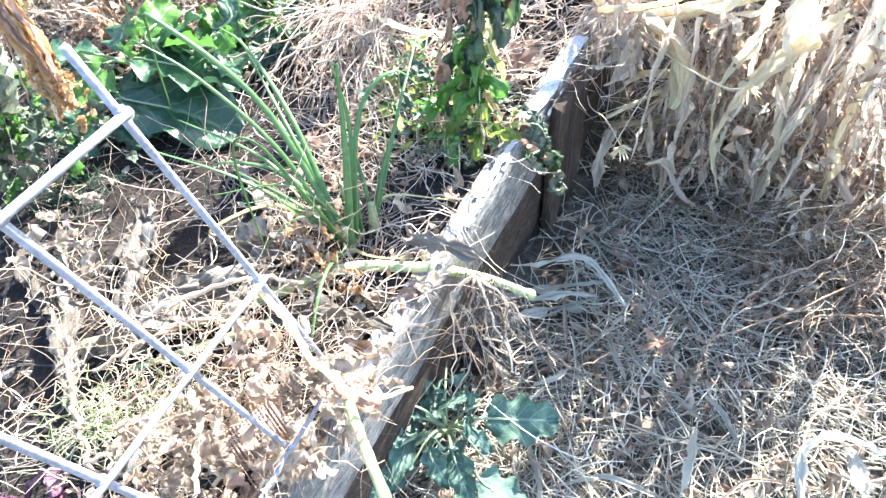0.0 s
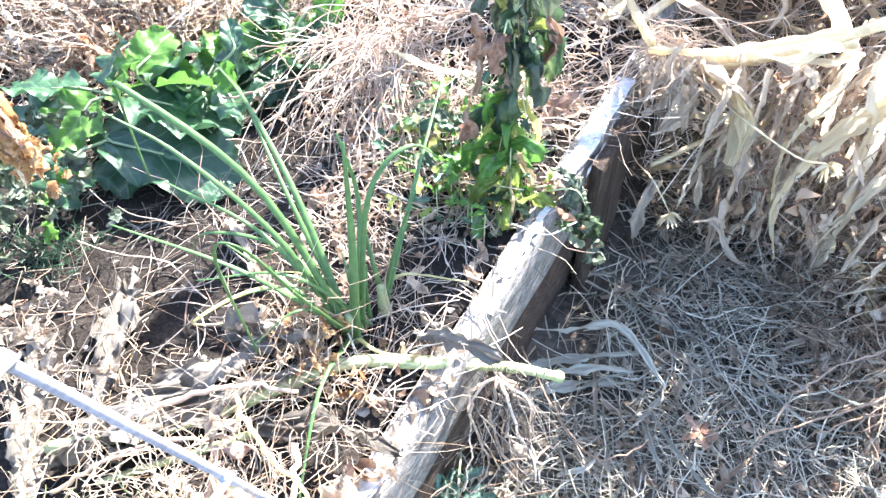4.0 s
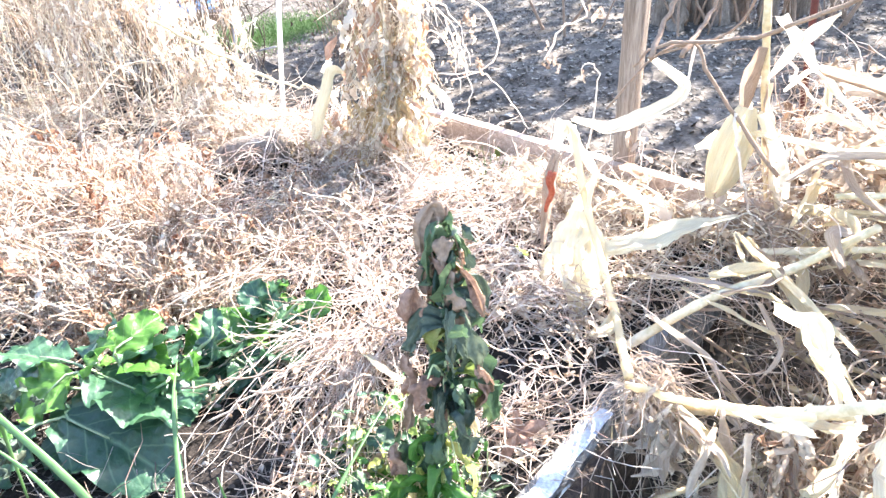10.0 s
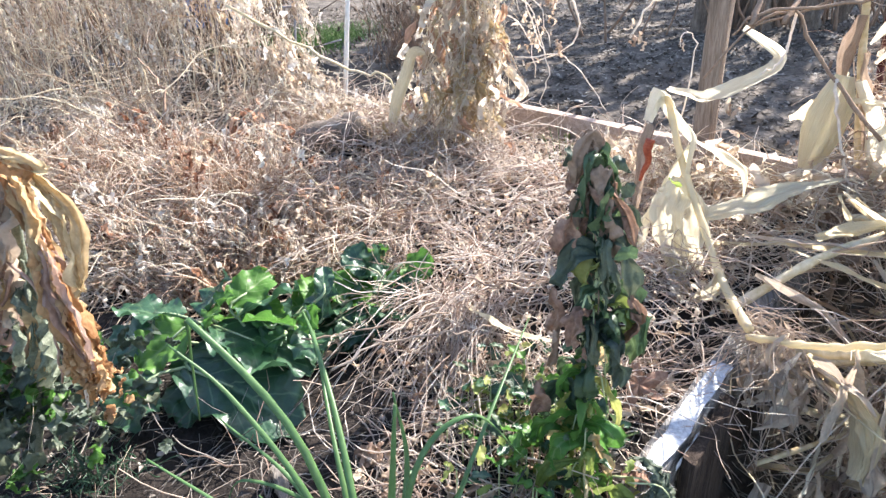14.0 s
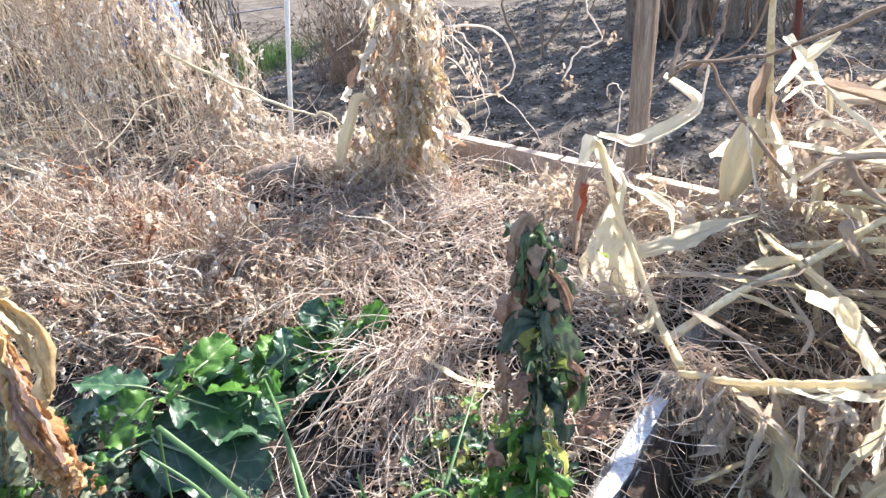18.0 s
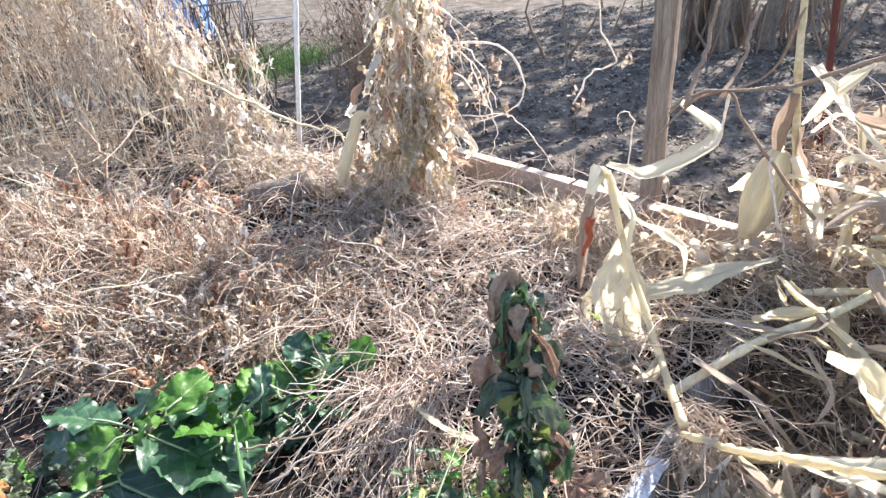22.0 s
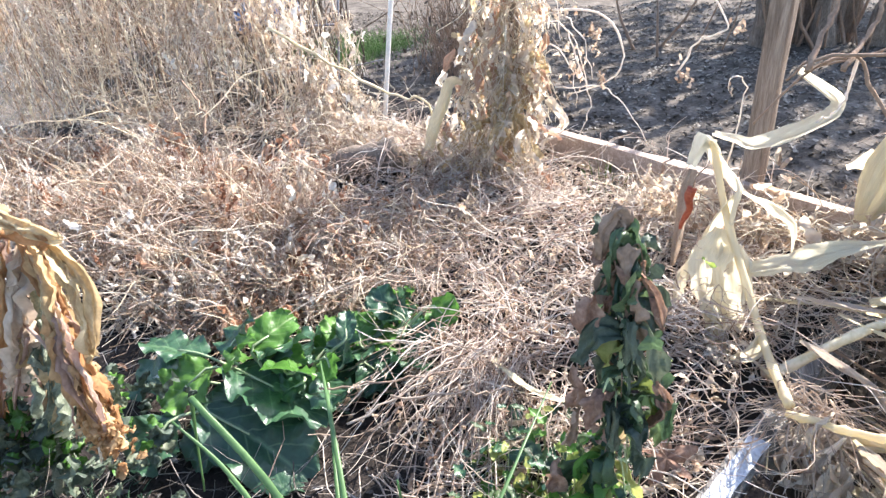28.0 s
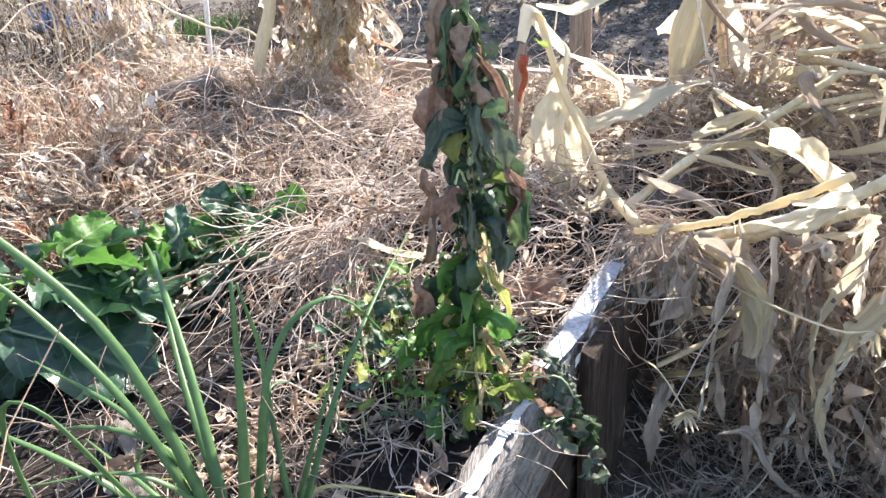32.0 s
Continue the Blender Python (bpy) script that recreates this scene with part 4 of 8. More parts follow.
tagged(flakes("soil_flakes", b, rng.uniform(0.006, 0.024, len(b)), M_SOILSTRAW, 3, 0.5, 0.5, 0, None, 0.5), "crumbled dry leaf bits on the soil", "dry leaves", kind="stuff")

# heap of dead vines on the left: tufts that lean together, rusty in front and blond behind
tufts = {"rusty": [[], [], []], "tan": [[], [], []], "blond": [[], [], []], "white": [[], [], []]}
for k in range(430):
    while True:
        x, y = rng.uniform(-1.85, -0.34), rng.uniform(1.0, 1.98)
        if in_bed(x, y) and not (-1.42 < x < -1.0 and y > 1.72) and not (abs(x + 0.72) < 0.24 and abs(y - 1.58) < 0.19) and math.hypot(x + 0.33, y - 1.08) > 0.17 and rng.uniform(0, 1) < 0.25 + smooth(-0.34, -0.6, x) and rng.uniform(0, 1) < 0.35 + smooth(-0.15, 0.15, noise.noise((x * 5, y * 5, 63))):
            break
    back = smooth(1.35, 1.65, y)
    u = rng.uniform(0, 1)
    tone = "white" if u < 0.42 else "blond" if u < 0.56 + 0.35 * back else "tan" if u < 0.74 + 0.24 * back else "rusty"
    m = int(rng.integers(18, 42))
    lean = np.array((rng.normal(0.0, 0.40), rng.normal(-0.2, 0.32), rng.uniform(0.6, 1.3)))
    tall = (0.09 + 0.9 * max(0.0, vine_top(x, y))) * rng.uniform(0.8, 1.5)
    crest = 0.585 - 0.45 * (y - 1.4) - (0.05 if x > -0.55 and y > 1.35 else 0.0)
    crest += 0.20 * smooth(1.5, 1.8, y) * smooth(-0.95, -0.78, x) * smooth(-0.42, -0.5, x)
    tall = min(max(tall, 0.12 * back * smooth(-0.95, -0.78, x)), max(0.05, crest - bed_z(x, y) - 0.02))
    bs = np.array((x, y, bed_z(x, y) + 0.3 * max(0.0, vine_top(x, y)) * rng.uniform(0, 1) * (1 - back))) + rng.normal(0, 1, (m, 3)) * np.array((0.022, 0.022, 0.006))
    tufts[tone][0].append(bs)
    tufts[tone][1].append(lean + rng.normal(0, 0.55, (m, 3)))
    tufts[tone][2].append(tall * rng.uniform(0.45, 1.2, m))
for k, (tone, mt, ml) in enumerate((("rusty", M_RUSTY, M_RUSTBIT), ("tan", M_RUSTY, M_CRISP), ("blond", M_PEA, M_PALE), ("white", M_STRAW, M_STRAWBIT))):
    bs, ws, ls = (np.concatenate(a) for a in tufts[tone])
    ln = stem_lines(bs, ws, ls, 300 + k, 0.45, 0.28, 8, 0.06)
    sd = offshoots(ln[::3], 2, 0.35, 320 + k, 0.7, 0.5, 0.3)
    tagged(stem_cloud("vine_tufts", [(ln, 0.0007 + 0.0016 * rng.uniform(0, 1, len(ln)) ** 2), (sd, 0.0009)], mt, sides=3), "leaning tufts of %s dead vine stems in the bed" % tone, "dead vines", kind="stuff")
    lf = points_on(ln, len(ln) // 2, 330 + k, 0.5) + rng.normal(0, 0.008, (len(ln) // 2, 3))
    tagged(crumpled("tuft_leaves", lf, 0.009 + 0.030 * rng.uniform(0, 1, len(lf)) ** 2.5, ml, 310 + k, 0.45, 0.8, 0.25, None, 0.4, 1.0, (7, 5)), "withered %s leaves clinging to dead vine tufts" % tone, "dry leaves", kind="stuff")
# pale stems sprawling over the heap
b = spots(170, -1.7, -0.3, 1.15, 1.95, bed_z, lambda x, y: stem_keep(x, y) and vine_top(x, y) > 0.05)
b[:, 2] += np.array([max(0.0, vine_top(x, y)) for x, y, _ in b]) * rng.uniform(0.6, 1.1, len(b)) + 0.03
main = stem_lines(b, lying(len(b), 0.6), rng.uniform(0.10, 0.30, len(b)), 341, 0.18, 0.2, 10, 0.03)
side = offshoots(main, 4, 0.4, 343, 0.8, 0.5, 0.3)
tagged(stem_cloud("sprawling_vines", [(main, 0.0008 + 0.0011 * rng.uniform(0, 1, len(main)) ** 1.5), (side, 0.0008)], M_PEA), "pale branching dead vines sprawling over the heap", "dead vines", kind="stuff")
b = spots(1700, -0.8, 0.35, 0.9, 1.9, lambda x, y: bed_z(x, y) + 0.012 + 0.03 * rng.uniform(), in_bed)
tagged(crumpled("mat_leaves", b, rng.uniform(0.010, 0.030, len(b)), M_PALE, 6, 0.5, 0.1, 0.2, None, 0.3, 1.0, (7, 6)), "crumpled dry leaf bits in the straw", "dry leaves", kind="stuff")

# ---- straw on the path ----
b = spots(21000, -0.6, 2.3, -0.9, 1.6, lambda x, y: ground_z(x, y) + 0.03 * rng.uniform(), on_path)
tagged(stem_cloud("path_straw", [(stem_lines(b, lying(len(b), 0.14), rng.uniform(0.03, 0.15, len(b)), 7, 0.45, 0.0, 7, 0.04), 0.0006 + 0.0020 * rng.uniform(0, 1, len(b)) ** 2)], M_GREY, sides=3), "thick litter of grey and tan cut straw on the path", "straw", kind="stuff")
b = spots(1300, -0.6, 2.3, -0.9, 1.6, lambda x, y: ground_z(x, y) + 0.02, on_path)
tagged(flakes("path_flakes", b, rng.uniform(0.012, 0.05, len(b)), M_CRISP, 8, 0.5, 0.4, 0, None, 0.5), "torn dry leaf bits on the path", "dry leaves", kind="stuff")

b = spots(420, -0.3, 1.9, -0.7, 1.2, lambda x, y: ground_z(x, y) + 0.028, on_path)
tagged(crumpled("path_leaves", b, rng.uniform(0.025, 0.07, len(b)), M_CORN_OLD, 17, 0.35, 0.0, 0.14, None, 0.2), "curled grey brown dead leaves in the path litter", "dry leaves", kind="stuff")

def bank_rise(x, y):
    """How high the sloping bank of straw stands over the path."""
    s, p = sp(x, y)
    return 0.20 * smooth(0.58, 1.05, s) * smooth(0.34, 0.62, p) + 0.03 * noise.noise((x * 7, y * 7, 33))


for k, (count, mt, tone) in enumerate(((2600, M_RUSTY, "brown"), (1500, M_PEA, "pale"))):
    b = spots(count, 0.3, 1.9, -0.1, 1.5, ground_z, lambda x, y: on_path(x, y) and sp(x, y)[0] < 1.15 and bank_rise(x, y) > 0.03)
    b[:, 2] += np.array([bank_rise(x, y) for x, y, _ in b]) * (1 - 0.5 * rng.uniform(0, 1, len(b)) ** 2) + 0.01
    tagged(stem_cloud("straw_bank", [(stem_lines(b, lying(len(b), 0.3), rng.uniform(0.05, 0.20, len(b)), 371 + k, 0.5, 0.25), 0.0007 + 0.0014 * rng.uniform(0, 1, len(b)) ** 2)], mt, sides=3), "sloping bank of %s dead stems under the corn" % tone, "straw", kind="stuff")
b = spots(420, 0.3, 1.9, -0.1, 1.5, ground_z, lambda x, y: on_path(x, y) and sp(x, y)[0] < 1.15 and bank_rise(x, y) > 0.03)
b[:, 2] += np.array([bank_rise(x, y) for x, y, _ in b]) + 0.01
tagged(crumpled("bank_leaves", b, rng.uniform(0.015, 0.05, len(b)), M_CRISP, 375, 0.5, 0.2, 0.2, None, 0.35, 1.0, (9, 7)), "crumpled brown leaves on the bank of dead stems", "dry leaves", kind="stuff")

# ---- litter of the yard behind ----
def yard(x, y):
    s, p = sp(x, y)
    return s > board_s(min(p, 0)) + 0.06


b = spots(36000, -3.6, 3.2, 1.6, 5.5, lambda x, y: ground_z(x, y) + 0.004, yard)
tagged(flakes("yard_chips", b, rng.uniform(0.006, 0.028, len(b)), M_CHIP, 9, 0.35, 0.6, 0, None, 0.75), "grey brown leaf litter and bark chips on the yard", "leaf litter", kind="stuff")
b = spots(2500, -3.6, 3.2, 1.6, 5.0, lambda x, y: ground_z(x, y) + 0.006, yard)
tagged(stem_cloud("yard_twigs", [(stem_lines(b, lying(len(b), 0.08), rng.uniform(0.02, 0.10, len(b)), 10, 0.2, 0.0, 5), rng.uniform(0.0006, 0.0014, len(b)))], M_SOILSTRAW, sides=3), "thin twigs and straw on the yard", "twigs", kind="stuff")

# ---- corn stalks and husks: fallen heap right of the timber ----
def corn_keep(x, y):
    s, p = sp(x, y)
    return p > 0.03 and 0.55 < s < 1.75 and p < 1.3


def corn_top(x, y):
    s, p = sp(x, y)
    return (0.14 + 0.10 * smooth(0.45, 0.95, s) + 0.22 * smooth(1.06, 1.3, s) * (1 - 0.45 * smooth(0.25, 0.45, p))) * (1 - 0.7 * smooth(0.40, 0.60, p)) + 0.05 * noise.noise((x * 4, y * 4, 4))


b = spots(2500, 0.1, 1.35, 0.7, 2.0, ground_z, lambda x, y: corn_keep(x, y) and sp(x, y)[0] > 1.0 and (sp(x, y)[1] > 0.19 or sp(x, y)[0] > 1.36) and rng.uniform(0, 1) < 0.3 + smooth(-0.1, 0.3, noise.noise((x * 6, y * 6, 71))))
b[:, 2] += rng.uniform(0, 1, len(b)) * np.array([corn_top(x, y) for x, y, _ in b])
tagged(stem_cloud("corn_litter", [(stem_lines(b, lying(len(b), 0.5), rng.uniform(0.05, 0.22, len(b)), 12, 0.35, 0.3), 0.0006 + 0.0012 * rng.uniform(0, 1, len(b)) ** 2)], M_STRAW, sides=3), "dry grass and tassel stems hanging among the corn", "straw", kind="stuff")
b = spots(700, 0.1, 1.35, 0.7, 2.0, ground_z, lambda x, y: corn_keep(x, y) and sp(x, y)[0] > 1.0 and (sp(x, y)[1] > 0.19 or sp(x, y)[0] > 1.36))
b[:, 2] += rng.uniform(0, 1, len(b)) * np.array([corn_top(x, y) for x, y, _ in b])
tagged(crumpled("corn_bits", b, rng.uniform(0.02, 0.07, len(b)), M_CORN_OLD, 13, 0.3, 0.5, 0.16, None, 0.3), "torn brown leaf shreds hanging among the corn", "dry leaves", kind="stuff")
heap = thing("corn_heap", "heap of fallen weathered corn leaves and stalks", "corn stalks")
rl = random.Random(5)
made = 0
while made < 120:
    s, p = rl.uniform(1.02, 1.66), rl.uniform(0.06, 0.66)
    a = rl.gauss(-0.6, 0.8) + (3.14 if rl.random() < 0.3 else 0)
    L = rl.uniform(0.16, 0.42)
    q = along(s, p, 0)
    c = Vector((q.x, q.y, ground_z(q.x, q.y) + corn_top(q.x, q.y) * rl.uniform(0.5, 1.1)))
    o = Vector((math.cos(a), math.sin(a), rl.gauss(0.0, 0.30))) * L * 0.5
    bend = Vector((rl.gauss(0, 0.02), rl.gauss(0, 0.02), rl.uniform(0.0, 0.03)))
    ctrl = [c - o - Vector((0, 0, 0.02)), c - o * 0.3 + bend, c + o * 0.4 + bend * 0.6, c + o + Vector((rl.gauss(0, 0.03), rl.gauss(0, 0.03), -rl.uniform(0.0, 0.05)))]
    if min(sp(v.x, v.y)[1] for v in ctrl) < 0.085 and min(sp(v.x, v.y)[0] for v in ctrl) < 1.38:
        continue
    wide = rl.uniform(0.014, 0.034) if made % 4 else rl.uniform(0.006, 0.012)
    ribbon("corn_leaf", ctrl, wide, M_CORN if made % 5 < 3 else M_CORN_OLD, heap, "", rl.uniform(0.2, 0.9), 26, rl.uniform(-1.0, 1.0), rl.uniform(-0.9, 0.9), 0.10, rl.uniform(0.15, 0.6), rl.uniform(0.4, 0.8), (0, 0, 1), made + 1300, 0, 9)
    made += 1
for i in range(13):
    s, p = rl.uniform(1.02, 1.6), rl.uniform(0.22, 0.55)
    c = along(s, p, 0)
    c.z = ground_z(c.x, c.y) + corn_top(c.x, c.y) * rl.uniform(0.5, 1.0)
    a = rl.gauss(-0.5, 0.5)
    o = Vector((math.cos(a), math.sin(a), rl.gauss(0, 0.12))) * rl.uniform(0.14, 0.3)
    tube("corn_stalk", [c - o, c + Vector((0, 0, 0.01)), c + o], rl.uniform(0.004, 0.008), 0.004, M_STALK, heap, "", 14, 8, 0.2)
hang = thing("hanging_corn_leaves", "curtain of limp brown corn leaves hanging to the path", "corn leaves")
for i in range(270):
    q = along(rl.uniform(0.90, 1.16), rl.uniform(0.17, 0.98), 0)
    z = rl.uniform(0.05, 0.42) * (1 - 0.5 * smooth(0.45, 0.65, sp(q.x, q.y)[1]))
    L = rl.uniform(0.05, min(0.20, z + 0.09))
    c0 = Vector((q.x, q.y, z))
    lean = Vector((rl.gauss(0, 0.03), rl.gauss(-0.015, 0.02), 0))
    limp_leaf("withered_leaf", [c0, c0 + lean * 0.4 - Vector((0, 0, L * 0.5)), c0 + lean - Vector((0, 0, L))], rl.uniform(0.006, 0.016), (M_CRISP, M_PALE, M_CRISP, M_PEA)[i % 4], hang, 8000 + i, "", 0.45, 0.5, 0.8, (0, -1, 0), rl.uniform(0, 3), 0.4, 0.3, 14, 5)
for i in range(16):
    s, p = rl.uniform(0.92, 1.14), rl.uniform(0.22, 1.0)
    q = along(s, p, 0)
    z = rl.uniform(0.06, 0.44)
    L = rl.uniform(0.06, min(0.22, z + 0.07))
    lean = Vector((rl.gauss(0, 0.04), rl.gauss(-0.02, 0.03), 0))
    c0 = Vector((q.x, q.y, z))
    limp_leaf("corn_leaf", [c0, c0 + lean * 0.4 - Vector((0, 0, L * 0.4)), c0 + lean - Vector((0, 0, L))], rl.uniform(0.010, 0.026), (M_CORN_OLD, M_CORN, M_PALE)[i % 3], hang, i + 900, "", 0.2, 0.3, 0.6, (0, -1, 0), rl.uniform(-1, 1), 0.4, 0.3, 20, 9)

b = spots(620, 0.2, 1.5, 0.6, 1.5, ground_z, lambda x, y: 0.95 < sp(x, y)[0] < 1.2 and 0.20 < sp(x, y)[1] < 0.6)
b[:, 2] += rng.uniform(0.15, 0.48, len(b))
w = np.stack([rng.normal(0, 0.5, len(b)), rng.normal(-0.1, 0.4, len(b)), rng.normal(-0.8, 0.5, len(b))], 1)
tagged(strands("dangling_stems", b, w, rng.uniform(0.06, 0.20, len(b)), rng.uniform(0.0006, 0.0015, len(b)), M_STRAW, 0.25, 6, 91, 0.1, 0.06), "thin dry stems dangling from the fallen corn", "dry stems", kind="stuff")
b = spots(330, 0.2, 1.5, 0.5, 1.5, ground_z, lambda x, y: 0.90 < sp(x, y)[0] < 1.2 and 0.26 < sp(x, y)[1] < 0.6)
b[:, 2] += rng.uniform(0.02, 0.45, len(b))
tagged(crumpled("dangling_leaves", b, rng.uniform(0.03, 0.075, len(b)), M_CRISP, 92, 0.24, 1.2, 0.15, None, 0.3), "crumpled brown leaves dangling from the fallen corn", "dry leaves", kind="stuff")

b = np.array([along(rng.uniform(-0.1, 0.34), rng.uniform(-0.02, 0.045), 0) for _ in range(45)])
b[:, 2] = [top_z + 0.05 * sp(x, y)[0] + 0.004 + 0.012 * rng.uniform() for x, y, _ in b]
tagged(strands("timber_straw", b, lying(len(b), 0.2), rng.uniform(0.02, 0.10, len(b)), rng.uniform(0.0003, 0.0008, len(b)), M_SOILSTRAW, 0.9, 8, 93, 0, 0.2), "dry stems littering the timber's rotten near end", "straw", kind="stuff")
tagged(flakes("timber_flakes", b[:45], rng.uniform(0.012, 0.036, 45), M_CRISP, 94, 0.8, 0.5, 0.1), "crumpled leaf bits on the timber's near end", "dry leaves", kind="stuff")

# ---- posts and stakes ----
def stake(name, foot, head, wx, wy, mat, label, category, seed=0, turn=0.0):
    foot, head = Vector(foot), Vector(head)
    ax = head - foot
    m = ax.to_track_quat("Y", "Z").to_matrix().to_4x4() @ Matrix.Rotation(radians(turn), 4, "Y")
    m.translation = (foot + head) / 2
    holder = thing(name, label, category)
    worn_box("shaft", (wx, ax.length, wy), mat, holder, "", m, 0.002, (3, 30, 3), seed)
    return holder


stake("garden_post", (0.283, 1.75, 0.1), (0.30, 1.75, 1.35), 0.038, 0.045, M_POST, "weathered grey wooden garden post", "post", 1, -25.0)
stake("vine_stake", (-0.338, 1.86, 0.2), (-0.29, 1.86, 1.05), 0.028, 0.028, M_POST, "wooden stake wrapped in dead vines", "stake", 2)

# ---- wire panel beside the bed ----
def wire_fence(name, origin, up, run, rows, cols, r, label, low=0.0):
    p = thing(name, label, "wire fence")
    o, up, run = Vector(origin), Vector(up), Vector(run)
    n = up.cross(run).normalized()
    for c in range(cols):
        a = o + run * c - up * low
        b2 = o + run * c + up * (rows - 1 + 0.25)
        tube("upright_wire", [a, (a + b2) / 2 + n * 0.002, b2], r, r, M_WIRE, p, "", 8, 8)
    for k in range(rows):
        a = o + up * k - run * 0.05
        b2 = o + up * k + run * (cols - 1 + 0.3)
        wire = tube("cross_wire", [a + n * r * 1.8, (a + b2) / 2 + n * r * 1.9, b2 + n * r * 1.8], r * 0.95, r * 0.95, M_WIRE, p, "", 10, 8)
        for c in range(cols):
            q = o + up * k + run * c + n * r * 0.9
            w = up.normalized() * r * 1.2
            tube("knot", [q - w, q, q + w], r * 1.5, r * 1.5, M_WIRE, wire, "", 4, 8)
    return p


wire_fence("wire_fence", (-0.040, 0.261, 0.375), (-0.025, -0.012, 0.192), (-0.033, -0.088, 0.001), 3, 5, 0.0031, "galvanised welded wire panel standing in the bed", 0.55)

# ---- onion ----
onion = thing("onion_plant", "green onion plant with long hollow leaves, some bent", "onion")
OB = Vector((-0.084, 0.516, 0.285))
def onion_leaf(ctrl, r=0.006, mat=None, root=OB, flat=0.45):
    r = r * 0.86
    v, f = tube_data([root, *ctrl], r, r * 0.22, 22, 8)
    pts = curve_points([root, *ctrl], 22)
    fr = frames_along(pts)
    for i in range(22):
        t, s, u = fr[i]
        for j in range(8):
            d = v[i * 8 + j] - pts[i]
            v[i * 8 + j] = pts[i] + d - u * d.dot(u) * (1 - flat)
    return link_mesh("leaf", v, f, mat or M_ONION, onion)


onion_leaf([(-0.068, 0.56, 0.42), (-0.062, 0.60, 0.548)], 0.0105, root=OB + Vector((0.004, -0.004, 0.0)))
onion_leaf([(-0.05, 0.60, 0.46), (0.0, 0.65, 0.50), (0.045, 0.68, 0.42)], 0.006, root=OB + Vector((0.01, 0.01, 0)))
onion_leaf([(-0.16, 0.57, 0.50), (-0.265, 0.59, 0.618), (-0.285, 0.595, 0.60), (-0.30, 0.585, 0.49)], 0.0062)
onion_leaf([(-0.15, 0.55, 0.44), (-0.235, 0.575, 0.545), (-0.30, 0.58, 0.60)], 0.0058, root=OB + Vector((-0.008, 0, 0)))
onion_leaf([(-0.16, 0.64, 0.42), (-0.25, 0.76, 0.47), (-0.335, 0.865, 0.445)], 0.0065)
onion_leaf([(-0.10, 0.47, 0.44), (-0.135, 0.465, 0.535), (-0.165, 0.46, 0.52), (-0.175, 0.45, 0.34)], 0.0055)
onion_leaf([(-0.02, 0.66, 0.38), (-0.005, 0.80, 0.41), (0.0, 0.97, 0.40)], 0.0052, root=OB + Vector((0.035, 0.045, 0.0)))
onion_leaf([(-0.19, 0.52, 0.41), (-0.341, 0.537, 0.470)], 0.0058)
onion_leaf([(-0.149, 0.535, 0.360), (-0.252, 0.585, 0.380)], 0.005)
onion_leaf([(-0.063, 0.596, 0.360), (-0.079, 0.635, 0.400), (-0.069, 0.661, 0.390)], 0.0048, root=OB + Vector((0.035, 0.045, 0.0)))
onion_leaf([(-0.181, 0.540, 0.350), (-0.255, 0.473, 0.370), (-0.231, 0.502, 0.320)], 0.0048, M_ONION_DRY)
onion_leaf([(-0.031, 0.598, 0.310), (0.062, 0.600, 0.300)], 0.004, M_ONION_DRY, root=OB + Vector((0.035, 0.045, 0.0)))
onion_leaf([(-0.036, 0.485, 0.300), (0.026, 0.491, 0.290)], 0.004, M_ONION_DRY)
onion_leaf([(-0.091, 0.410, 0.340), (-0.094, 0.274, 0.300)], 0.005)
onion_leaf([(-0.191, 0.565, 0.360), (-0.154, 0.581, 0.390), (-0.122, 0.566, 0.360)], 0.0042)
onion_leaf([(-0.162, 0.627, 0.400), (-0.269, 0.789, 0.470)], 0.0062, root=OB + Vector((0.0, 0.01, 0)))
onion_leaf([(-0.073, 0.623, 0.420), (-0.085, 0.644, 0.520)], 0.0066, root=OB + Vector((0.006, 0.004, 0)))
onion_leaf([(-0.025, 0.607, 0.380), (0.000, 0.633, 0.440)], 0.0055, root=OB + Vector((0.03, 0.04, 0)))
onion_leaf([(-0.202, 0.600, 0.380), (-0.343, 0.651, 0.420)], 0.0058)
onion_leaf([(-0.174, 0.591, 0.360), (-0.292, 0.606, 0.370), (-0.322, 0.585, 0.310)], 0.005)
ro = random.Random(44)
for k in range(9):
    a = ro.uniform(1.2, 4.6)
    L = ro.uniform(0.07, 0.2)
    q = OB + Vector((ro.gauss(0.01, 0.012), ro.gauss(0.015, 0.012), 0))
    o = Vector((math.cos(a), 0.6 * math.sin(a), 0))
    onion_leaf([q + o * L * 0.4 + Vector((0, 0, L * 0.6)), q + o * L + Vector((0, 0, L * ro.uniform(0.3, 0.9)))], ro.uniform(0.003, 0.0048), M_ONION if k % 3 else M_ONION_DRY, q)
for dx, dy in ((0, 0), (0.034, 0.045), (-0.012, 0.014)):
    q = OB + Vector((dx, dy, -0.012))
    tube("bulb", [q, q + Vector((0, 0.003, 0.02)), q + Vector((0, 0.008, 0.05))], 0.0105, 0.006, M_BULB, onion, "pale yellowish neck", 8, 10)

